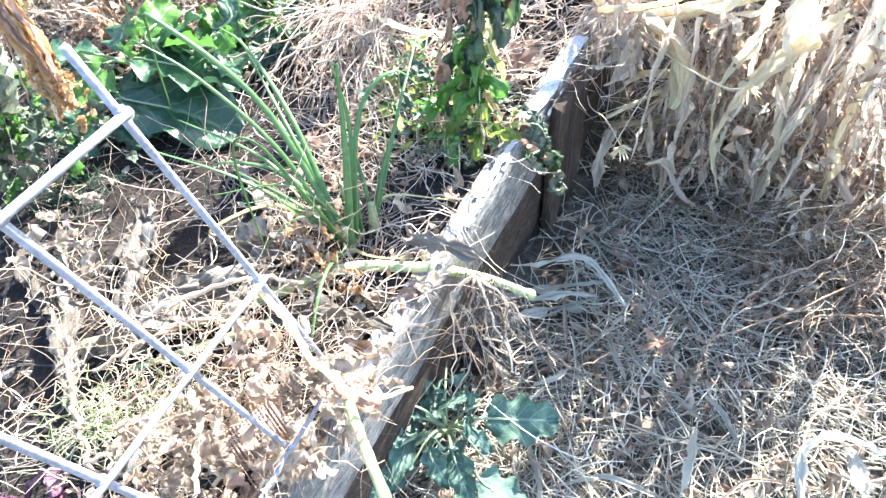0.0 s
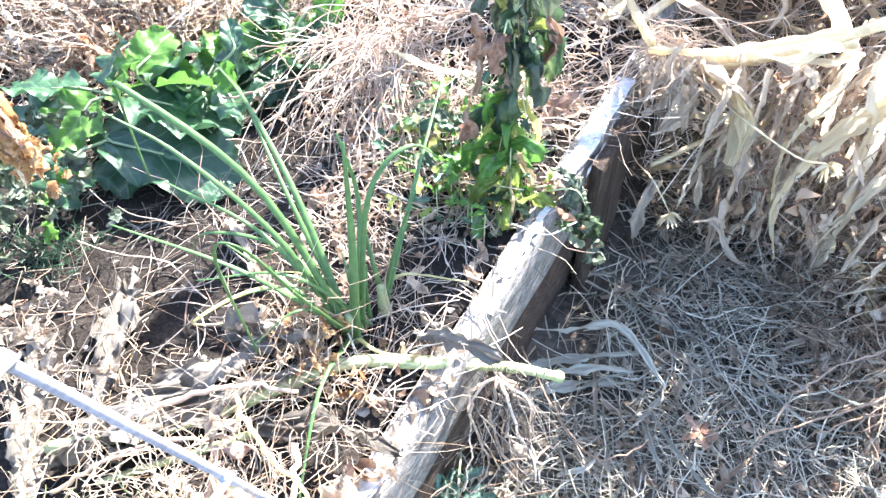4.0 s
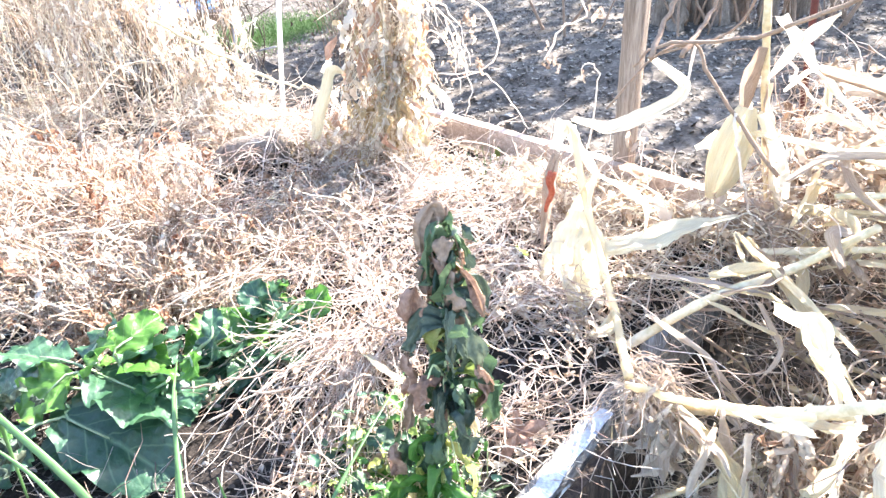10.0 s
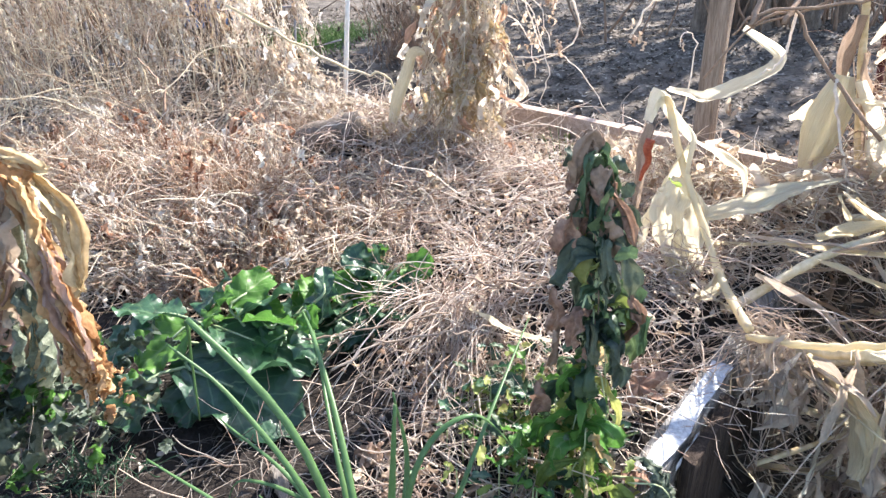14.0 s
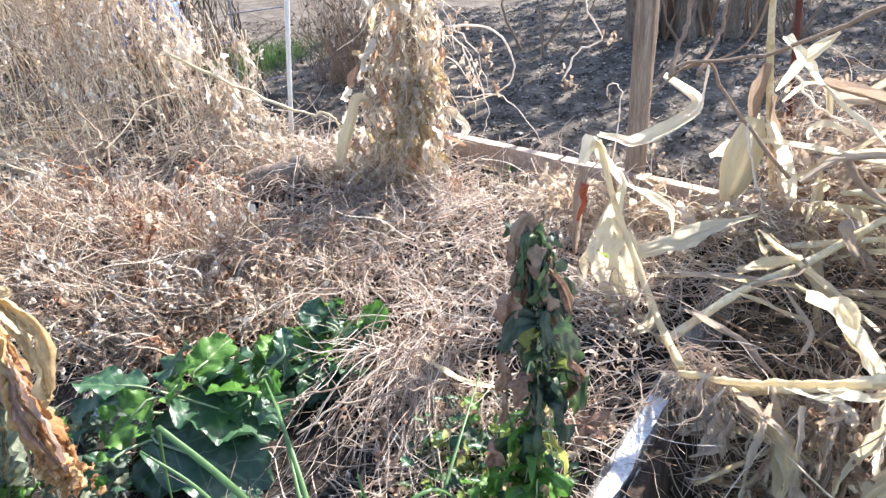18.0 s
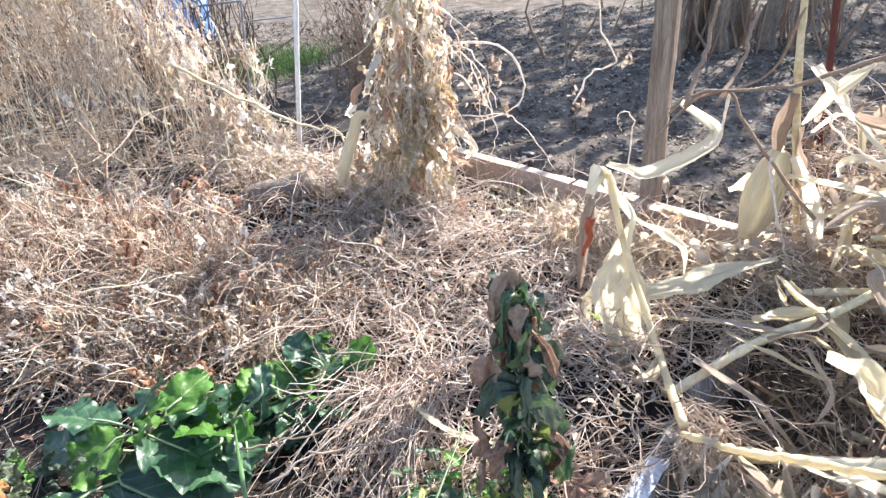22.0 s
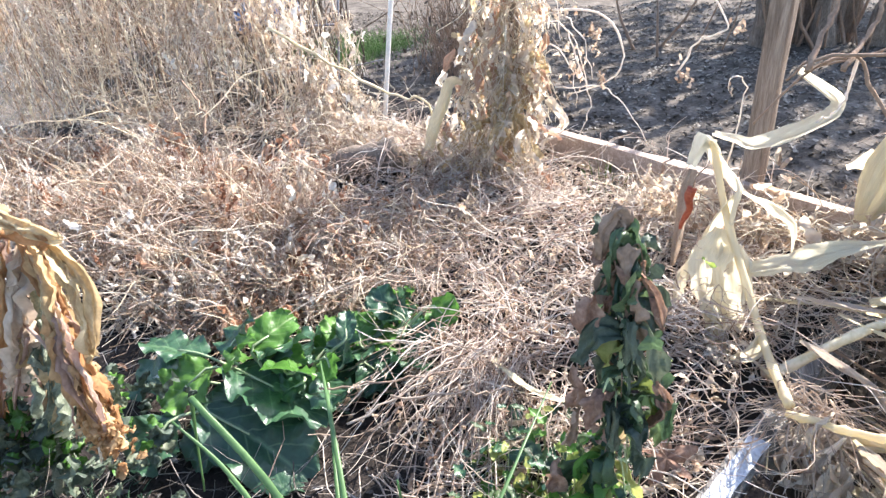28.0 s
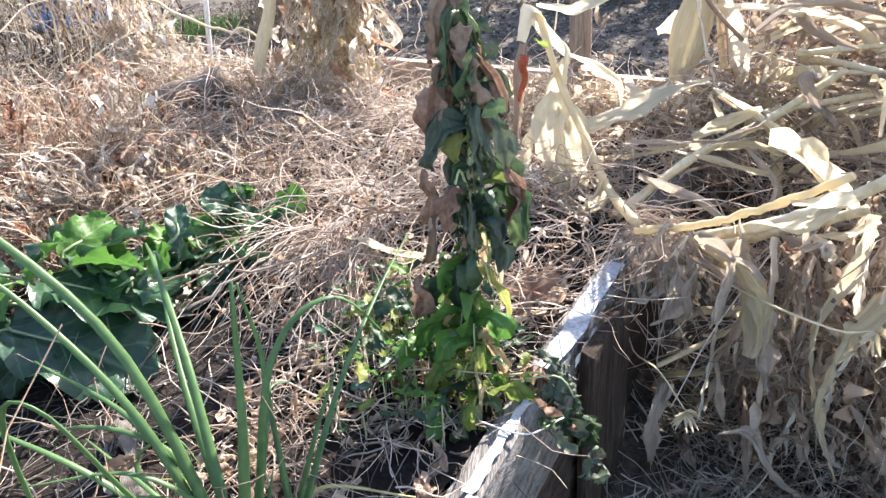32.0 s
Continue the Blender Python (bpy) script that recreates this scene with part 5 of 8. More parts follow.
# ---- kale plants ----
def kale_leaf(plant, foot, root, tipp, width, seed, mat=None, spin=0.0, wave=0.15, lobes=6, depth=0.12):
    bl = broad_leaf("leaf", root, tipp, width, mat or M_KALE, plant, lobes, depth, 0.06, wave, 0.25, seed, spin, "", 0.0, 26, 15) if depth > 0.3 else kale_blade("leaf", root, tipp, width * 1.12, mat or M_KALE, plant, seed, spin)
    root, tipp, foot = Vector(root), Vector(tipp), Vector(foot)
    tube("stalk", [foot, (foot + root) / 2 + Vector((0, 0, 0.015)), root, root + (tipp - root) * 0.45 - Vector((0, 0, 0.004))], 0.0042, 0.0016, M_VEIN, bl, "", 9, 6)
    return bl


def kale_fill(plant, centre, spread, count, seed):
    """Smaller frilled leaves filling a plant."""
    rnd = random.Random(seed)
    for k in range(count):
        a = rnd.uniform(0, 6.28)
        q = Vector(centre) + Vector((max(-1.3, min(1.3, rnd.gauss(0, 1))) * spread, max(-1.3, min(1.3, rnd.gauss(0, 1))) * spread, rnd.uniform(0.01, 0.09)))
        L = rnd.uniform(0.035, 0.075)
        tp = q + Vector((math.cos(a) * L, math.sin(a) * L, rnd.uniform(-0.01, 0.05)))
        kale_leaf(plant, (centre[0], centre[1], centre[2]), q, tp, L * rnd.uniform(0.7, 1.1), seed * 50 + k, M_KALE_Y if k % 5 < 2 else M_KALE, rnd.uniform(-0.8, 0.8), 0.2, 6, 0.13)


kale = thing("kale_plant", "dark green kale plant with broad wavy leaves", "kale", "kale plants")
KF = Vector((-0.455, 0.90, 0.28))
for i, (root, tipp, w, y, sp_) in enumerate([
        ((-0.518, 0.864, 0.390), (-0.327, 0.841, 0.375), 0.125, 0, 0.1), ((-0.537, 0.798, 0.355), (-0.317, 0.766, 0.330), 0.12, 0, -0.1),
        ((-0.557, 0.856, 0.390), (-0.617, 0.776, 0.360), 0.09, 1, 0.3), ((-0.590, 0.877, 0.390), (-0.727, 0.874, 0.400), 0.075, 0, -0.2),
        ((-0.537, 0.876, 0.400), (-0.563, 0.960, 0.430), 0.07, 0, 0.5), ((-0.499, 0.893, 0.410), (-0.461, 0.974, 0.440), 0.06, 1, -0.6),
        ((-0.472, 0.877, 0.410), (-0.409, 0.969, 0.420), 0.07, 0, 0.4), ((-0.561, 0.762, 0.360), (-0.589, 0.675, 0.330), 0.10, 0, 0.2),
        ((-0.512, 0.834, 0.400), (-0.504, 0.904, 0.440), 0.065, 1, 0.7), ((-0.524, 0.875, 0.360), (-0.495, 0.720, 0.315), 0.09, 0, 0.0),
        ((-0.514, 0.935, 0.390), (-0.409, 0.902, 0.400), 0.05, 1, -0.5), ((-0.610, 0.833, 0.370), (-0.741, 0.827, 0.350), 0.08, 0, 0.3)]):
    kale_leaf(kale, KF, root, tipp, w * 1.0, i + 1, M_KALE_Y if y else M_KALE, sp_)
kale_fill(kale, KF + Vector((0.02, 0.03, 0.03)), 0.055, 16, 3)
kale2 = thing("kale_plant", "smaller dark green kale plant among dry straw", "kale", "kale plants")
KF2 = Vector((-0.34, 1.09, 0.27))
KD = Vector((-0.04, 0.02, -0.06))
for i, (root, tipp, w, y, sp_) in enumerate([
        ((-0.318, 0.974, 0.390), (-0.392, 0.940, 0.370), 0.065, 0, 0.2), ((-0.320, 0.988, 0.390), (-0.240, 0.970, 0.370), 0.075, 0, -0.2),
        ((-0.321, 1.014, 0.410), (-0.319, 1.096, 0.430), 0.065, 0, 0.4), ((-0.345, 1.043, 0.400), (-0.330, 1.105, 0.410), 0.055, 1, -0.4),
        ((-0.327, 0.975, 0.370), (-0.289, 0.915, 0.330), 0.085, 0, 0.1), ((-0.341, 0.993, 0.400), (-0.413, 0.976, 0.420), 0.06, 1, 0.3),
        ((-0.316, 1.095, 0.420), (-0.292, 1.154, 0.450), 0.045, 0, 0.5), ((-0.323, 0.998, 0.410), (-0.363, 1.058, 0.450), 0.05, 1, -0.5),
        ((-0.302, 1.009, 0.370), (-0.250, 1.011, 0.400), 0.05, 0, 0.3), ((-0.373, 0.945, 0.350), (-0.382, 0.899, 0.320), 0.06, 0, 0.0),
        ((-0.299, 0.968, 0.350), (-0.249, 0.947, 0.340), 0.05, 0, 0.4)]):
    kale_leaf(kale2, KF2, Vector(root) + KD, Vector(tipp) + KD, w * 1.2, i + 31, M_KALE_Y if y else M_KALE, sp_)

kale_fill(kale2, KF2 + Vector((0.0, -0.01, 0.02)), 0.05, 24, 4)

# ---- wilted plant beside the timber ----
wilt = thing("wilted_pepper_plant", "tall frost-wilted plant with limp dark green leaves", "wilted plant")
WP = [Vector((0.108, 0.735, 0.262)), Vector((0.108, 0.815, 0.40)), Vector((0.106, 0.860, 0.52)), Vector((0.114, 0.895, 0.62)), Vector((0.094, 0.918, 0.705))]
tube("stem", WP, 0.0055, 0.0028, M_STEM, wilt, "pale green ridged stem", 18, 8)
rw = random.Random(21)
spine = curve_points(WP, 40)
for i in range(105):
    f = (i + rw.random()) / 105
    q = spine[int(1 + 37 * f)]
    a = rw.uniform(0, 6.28)
    o = Vector((math.cos(a), 0.8 * math.sin(a), 0))
    out = rw.uniform(0.002, 0.016 + 0.034 * min(1, 1.8 * (1 - f)))
    c = q + o * out + Vector((0, 0, rw.uniform(0.0, 0.03)))
    L = rw.uniform(0.03, 0.075)
    pickm = rw.random()
    if f < 0.34:
        tint = M_LIME if pickm < 0.38 else M_KALE_Y if pickm < 0.6 else M_LIMP if pickm < 0.85 else M_STRAWLEAF
    elif f > 0.8 and pickm < 0.7:
        tint = M_TWIG if pickm < 0.5 else M_MAPLE
    elif o.x < -0.3 and pickm < 0.3:
        tint = M_MAPLE
    else:
        tint = M_WILT if pickm < 0.5 else M_LIMP if pickm < 0.85 else M_LIME
    d = Vector((o.x * rw.uniform(0.0, 0.5), o.y * 0.3, -1)) * L
    limp_leaf("leaf", [q + Vector((0, 0, 0.01)), c, c + d * 0.5 + o * 0.008, c + d], rw.uniform(0.012, 0.034), tint, wilt, 4000 + i, "", 0.30, 0.6, 0.35, (0, -1, 0), rw.uniform(-1.2, 1.2), 0.12, 0.3, 18, 11)
for i in range(60):
    f = rw.random() ** 1.6
    q = spine[int(1 + 37 * f)]
    c = q + Vector((rw.gauss(0.004, 0.032), rw.gauss(0, 0.028), rw.uniform(-0.02, 0.02)))
    one_crumpled("small_leaf", c, rw.uniform(0.012, 0.030), rw.choice((M_LIMP, M_LIME, M_KALE_Y, M_LIME) if f < 0.4 else (M_LIMP, M_WILT, M_LIME, M_LIMP)), wilt, 4500 + i, aspect=rw.uniform(0.5, 0.9), hang=0.4, crush=0.15, lobes=0.3, roll=0.6, res=(9, 7))
for k, (c, L, w) in enumerate((((0.085, 0.893, 0.672), 0.075, 0.034), ((0.112, 0.880, 0.655), 0.085, 0.038), ((0.070, 0.870, 0.630), 0.05, 0.032), ((0.055, 0.850, 0.540), 0.07, 0.03), ((0.060, 0.830, 0.490), 0.06, 0.028), ((0.150, 0.850, 0.540), 0.07, 0.022), ((0.045, 0.800, 0.430), 0.06, 0.03))):
    c = Vector(c)
    limp_leaf("dead_leaf", [c, c + Vector((0.012 - 0.008 * k % 0.02, -0.004, -L * 0.5)), c + Vector((0.02 if k == 1 else -0.006, 0, -L))], w * 0.85, M_TWIG if k % 3 == 1 else M_MAPLE, wilt, 4700 + k, "limp brown dead leaf", 0.3, 0.3, 0.7, (0, -1, 0), 0.2, 0.3, 0.35, 18, 9)
for i in range(34):
    q = spine[int(2 + 35 * i / 34)]
    a = rw.uniform(0, 6.28)
    o = Vector((math.cos(a), math.sin(a), 0))
    root = q + o * rw.uniform(0.002, 0.012)
    L = rw.uniform(0.03, 0.06)
    tube("leaf_stalk", [q, root + o * 0.01 + Vector((0, 0, 0.012)), root + o * rw.uniform(0.01, 0.03) - Vector((0, 0, L))], 0.0014, 0.0008, M_STEM if i % 3 else M_TWIG, wilt, "", 8, 5)
for k in range(5):
    q = spine[6 + 6 * k]
    a = k * 2.2
    tube("side_stem", [q, q + Vector((0.02 * math.cos(a), 0.02 * math.sin(a), 0.04)), q + Vector((0.035 * math.cos(a), 0.035 * math.sin(a), 0.03))], 0.002, 0.0012, M_STEM, wilt, "", 8, 6)
# green shoots round its foot
shoots = thing("weed_clump", "low clump of small fresh green weed leaves", "weeds")
for i in range(240):
    a, r = rw.uniform(0, 6.28), rw.uniform(0.01, 0.12)
    x, y = 0.03 + math.cos(a) * r * 1.15, 0.84 + math.sin(a) * r * 1.4
    if sp(x, y)[1] > -0.012:
        continue
    z = bed_z(x, y) + rw.uniform(0.012, 0.085)
    b2 = rw.uniform(0, 6.28)
    L = rw.uniform(0.010, 0.030)
    broad_leaf("leaf", (x, y, z), (x + math.cos(b2) * L, y + math.sin(b2) * L, z + rw.uniform(-0.012, 0.02)), L * rw.uniform(0.55, 0.9), (M_LIMP, M_KALE_Y, M_KALE, M_LIME)[i % 4], shoots, 3, 0.18, 0.15, 0.15, 0.2, i + 70, rw.uniform(-0.8, 0.8), "", 0.2, 9, 7)
    if i % 2:
        tube("shoot_stem", [(x, y, bed_z(x, y)), (x + 0.003, y, z)], 0.0012, 0.0009, M_STEM, shoots, "", 5, 5)
# wilted leaves hanging over the timber
droop = thing("drooping_leaves", "limp dark green leaves hanging over the timber edge", "wilted leaves")
for i in range(22):
    f = rw.random()
    c = Vector((0.185 + 0.065 * f + rw.gauss(0, 0.010), 0.768 + rw.gauss(-0.012 * f, 0.024), 0.296 - 0.105 * f ** 1.5 + rw.gauss(0, 0.010)))
    one_crumpled("leaf", c, rw.uniform(0.028, 0.060), (M_WILT, M_LIMP, M_WILT, M_MAPLE, M_WILT)[i % 5], droop, 150 + i, aspect=rw.uniform(0.45, 0.8), hang=0.7, crush=0.22, lobes=0.4, roll=0.7, res=(12, 9))
for i in range(2):
    root = Vector((0.175 + 0.020 * i, 0.775 - 0.006 * i, 0.300))
    tube("leaf_stalk", [root - Vector((0.03, 0, -0.004)), root + Vector((0.012, 0, 0.006)), root + Vector((0.035, -0.006, -0.035 - 0.008 * (i % 3)))], 0.0014, 0.0008, M_STEM, droop, "", 9, 5)

# ---- fallen maple leaves ----
def maple_leaf(name, at, size, turn, tilt, mat, label, seed=0):
    rnd = random.Random(seed)
    v, f = [(0, 0, 0)], []
    n, rings = 60, 4
    for k in range(1, rings + 1):
        for i in range(n):
            a = 2 * math.pi * i / n
            c = math.cos(2.5 * a) ** 2
            r = 0.34 + 0.62 * c ** 1.5 * (1.0 if abs(math.sin(a / 2)) < 0.9 else 0.7) + 0.05 * math.sin(17 * a)
            q = r * k / rings * size * 0.5
            v.append((q * math.cos(a), q * math.sin(a), size * (0.10 * (k / rings) ** 2 * math.sin(3 * a + seed) + 0.05 * math.cos(5 * a) * k / rings + 0.03 * rnd.uniform(-1, 1) * (k / rings))))
    for i in range(n):
        f.append((0, 1 + i, 1 + (i + 1) % n))
        for k in range(rings - 1):
            b2 = 1 + k * n
            f.append((b2 + i, b2 + n + i, b2 + n + (i + 1) % n, b2 + (i + 1) % n))
    ob = thing(name, label, "leaf")
    bl = link_mesh("blade", v, f, mat, ob)
    tube("stalk", [(-0.1 * size, 0, 0), (-0.5 * size, 0.02 * size, 0.05 * size), (-0.85 * size, 0.1 * size, 0.02 * size)], size * 0.015, size * 0.01, M_TWIG, ob, "", 7, 5)
    ob.matrix_world = Matrix.Translation(at) @ pose(0, 0, 0, tilt, tilt * 0.4, turn)
    return ob


maple_leaf("maple_leaf", (0.172, 0.968, 0.298), 0.10, -40, 20, M_MAPLE, "reddish brown fallen maple leaf beside the timber", 2)
maple_leaf("maple_leaf", (0.439, 0.550, -0.030), 0.075, 200, 12, M_MAPLE, "curled brown fallen leaf on the straw path", 5)

# ---- stalks lying on the soil ----
st = thing("fallen_green_stalk", "pale green fallen stalk lying over the soil and the timber", "stalk")
tube("stem", [(-0.416, 0.331, 0.295), (-0.248, 0.379, 0.300), (-0.09, 0.47, 0.288), (0.0, 0.487, 0.274), (0.06, 0.505, 0.245), (0.13, 0.545, 0.165), (0.191, 0.576, 0.085)], 0.0085, 0.0075, M_STEM, st, "", 40, 10, 0.08)
tube("branch", [(-0.106, 0.400, 0.300), (-0.207, 0.355, 0.295), (-0.340, 0.299, 0.290)], 0.006, 0.004, M_STEM, st, "", 16, 8, 0.08)
tube("torn_end", [(0.188, 0.574, 0.09), (0.20, 0.582, 0.07)], 0.0075, 0.011, M_STEM, st, "", 5, 8)
st2 = thing("fallen_green_stalk", "pale green stalk leaning over the timber's near end", "stalk")
tube("stem", [(-0.045, 0.276, 0.300), (-0.006, 0.201, 0.330), (0.040, 0.122, 0.360)], 0.0065, 0.006, M_STEM, st2, "", 20, 8, 0.12)

# ---- corn plants ----
corn = thing("corn_plant", "dead bleached corn plant leaning over the timber", "corn plant", "corn plants")
tube("stem", [(0.331, 1.070, 0.353), (0.317, 1.150, 0.346), (0.301, 1.240, 0.348), (0.269, 1.310, 0.411), (0.226, 1.400, 0.498), (0.189, 1.500, 0.604)], 0.0078, 0.0066, M_HUSK, corn, "bleached pale stalk", 30, 10, 0.14)
def corn_leaf(plant, ctrl, w, seed, mat=None, gutter=0.22, twist=0.0, spin=0.0, tip=0.12, hint=(0, 0, 1), ruffle=0.07, foot=0.6):
    return ribbon("leaf", ctrl, w * 1.0, mat or M_CORN, plant, "", gutter, 34, twist, spin, ruffle, tip, foot, hint, seed, 0, 13)


corn_leaf(corn, [(0.154, 1.50, 0.553), (0.177, 1.50, 0.612), (0.209, 1.48, 0.578), (0.246, 1.42, 0.542), (0.237, 1.38, 0.486)], 0.040, 1, M_HUSK, 0.3, 0.2, 0.1, 0.5, (0, -1, 0))
corn_leaf(corn, [(0.188, 1.50, 0.617), (0.226, 1.49, 0.609), (0.261, 1.48, 0.601), (0.319, 1.50, 0.621), (0.383, 1.55, 0.645), (0.393, 1.58, 0.668), (0.325, 1.60, 0.715)], 0.040, 8, M_HUSK, 0.2, 0.1, -0.6, 0.35)
corn_leaf(corn, [(0.236, 1.42, 0.530), (0.196, 1.40, 0.459), (0.160, 1.36, 0.389), (0.157, 1.33, 0.330)], 0.040, 2, M_HUSK, 0.3, 0.2, 0.2, 0.4, (0, -1, 0))
corn_leaf(corn, [(0.158, 1.48, 0.552), (0.147, 1.44, 0.471), (0.142, 1.42, 0.365)], 0.030, 7, M_CORN_OLD, 0.3, 0.4, 0.1, 0.3, (0, -1, 0))
corn_leaf(corn, [(0.219, 1.38, 0.478), (0.206, 1.34, 0.421), (0.228, 1.30, 0.325)], 0.074, 3, M_HUSK, 0.25, -0.2, 0.1, 0.6, (0, -1, 0), 0.15, 0.35)
corn_leaf(corn, [(0.235, 1.38, 0.462), (0.254, 1.34, 0.390), (0.258, 1.30, 0.312)], 0.066, 23, M_HUSK, 0.3, 0.3, -0.2, 0.55, (0, -1, 0), 0.15, 0.35)
corn_leaf(corn, [(0.217, 1.30, 0.345), (0.236, 1.27, 0.296), (0.262, 1.25, 0.272)], 0.038, 24, None, 0.3, 0.3, 0.2, 0.4, (0, -1, 0))
corn_leaf(corn, [(0.303, 1.24, 0.352), (0.281, 1.23, 0.322), (0.249, 1.22, 0.300)], 0.040, 5, M_HUSK, 0.3, 0.3, 0.1, 0.4, (0, -1, 0))
corn_leaf(corn, [(0.273, 1.34, 0.420), (0.339, 1.35, 0.433), (0.404, 1.36, 0.465), (0.500, 1.385, 0.484)], 0.046, 4, M_HUSK, 0.2, 0.3, -0.5, 0.2)
corn_leaf(corn, [(0.245, 1.42, 0.537), (0.296, 1.42, 0.507), (0.337, 1.42, 0.477), (0.344, 1.40, 0.430)], 0.026, 6, None, 0.4, 0.5, 0.9)

corn2 = thing("corn_plant", "upright dead corn plant with a dry husked ear", "corn plant", "corn plants")
tube("stem", [(0.618, 1.620, 0.287), (0.563, 1.600, 0.536), (0.522, 1.580, 0.767), (0.503, 1.560, 0.921)], 0.0085, 0.006, M_STALK, corn2, "", 26, 10, 0.16)
def husk_sheath(plant, top, low, wide, depth, seed, turn=0.0, open_=2.2):
    """One papery sheath round an ear: a bowed sheet, ribbed lengthwise, narrow at both ends and frayed at its foot."""
    top, low = Vector(top), Vector(low)
    t = (low - top).normalized()
    s = t.cross(Vector((0, 1, 0))).normalized()
    u = s.cross(t)
    K, L = 26, 17
    v, f, uv = [], [], []
    for i in range(K):
        a = i / (K - 1)
        env = (0.18 + 0.82 * math.sin(math.pi * min(1, 0.08 + 0.88 * a)) ** 0.8)
        for j in range(L):
            b = 2 * j / (L - 1) - 1
            th = turn + b * open_ * 0.5
            rib = 1 + 0.02 * math.sin(j * 2.6) + 0.10 * noise.noise((b * 2, a * 3, seed)) + 0.05 * noise.noise((b * 6, a * 9, seed))
            fray = 0.05 * noise.noise((b * 5, seed, 2.0)) * a
            v.append(top + (low - top) * (a * (1 + fray)) + s * (math.sin(th) * wide * 0.5 * env * rib) - u * (math.cos(th) * depth * 0.5 * env * rib))
            uv.append((0.5 + 0.5 * b, a * 1.5 + seed))
    for i in range(K - 1):
        for j in range(L - 1):
            b = i * L + j
            f.append((b, b + 1, b + L + 1, b + L))
    return link_mesh("husk", v, f, M_HUSK, plant, "papery pale yellow husk", True, uv)


for k, (wd, tn, op) in enumerate(((0.085, 0.0, 2.6), (0.092, 1.2, 2.0), (0.092, -1.2, 2.0), (0.088, 3.1, 2.6), (0.098, 0.6, 1.1))):
    husk_sheath(corn2, (0.511, 1.560, 0.628), (0.470, 1.530, 0.448), wd * 0.8, wd * 0.66, 3 + k, tn, op)
corn_leaf(corn2, [(0.527, 1.550, 0.617), (0.560, 1.540, 0.534), (0.584, 1.530, 0.434), (0.626, 1.520, 0.419)], 0.05, 48, M_CORN, 0.4, 0.2, 0.4, 0.5)
corn_leaf(corn2, [(0.529, 1.570, 0.736), (0.521, 1.570, 0.669), (0.513, 1.560, 0.614)], 0.03, 49, M_CORN_OLD, 0.8, 0.2, 0.4, 0.5)
corn_leaf(corn2, [(0.539, 1.580, 0.666), (0.551, 1.560, 0.539), (0.607, 1.540, 0.402)], 0.05, 44, M_CORN_OLD, 0.4, 0.5, 1.2, 0.3)
corn_leaf(corn2, [(0.522, 1.500, 0.803), (0.554, 1.470, 0.757), (0.616, 1.450, 0.693), (0.726, 1.420, 0.599)], 0.058, 45, M_HUSK, 0.25, 0.3, 0.5)
corn_leaf(corn2, [(0.611, 1.480, 0.810), (0.560, 1.490, 0.758), (0.529, 1.520, 0.694)], 0.032, 46, M_HUSK, 0.2, 0.3, 0.5)
corn_leaf(corn2, [(0.555, 1.550, 0.425), (0.498, 1.520, 0.370), (0.402, 1.500, 0.422)], 0.03, 47, M_CORN_OLD, 0.3, 0.8, 0.4)
tube("tassel", [(0.508, 1.560, 0.892), (0.470, 1.580, 0.770), (0.337, 1.600, 0.717)], 0.003, 0.002, M_TWIG, corn2, "", 12, 6)

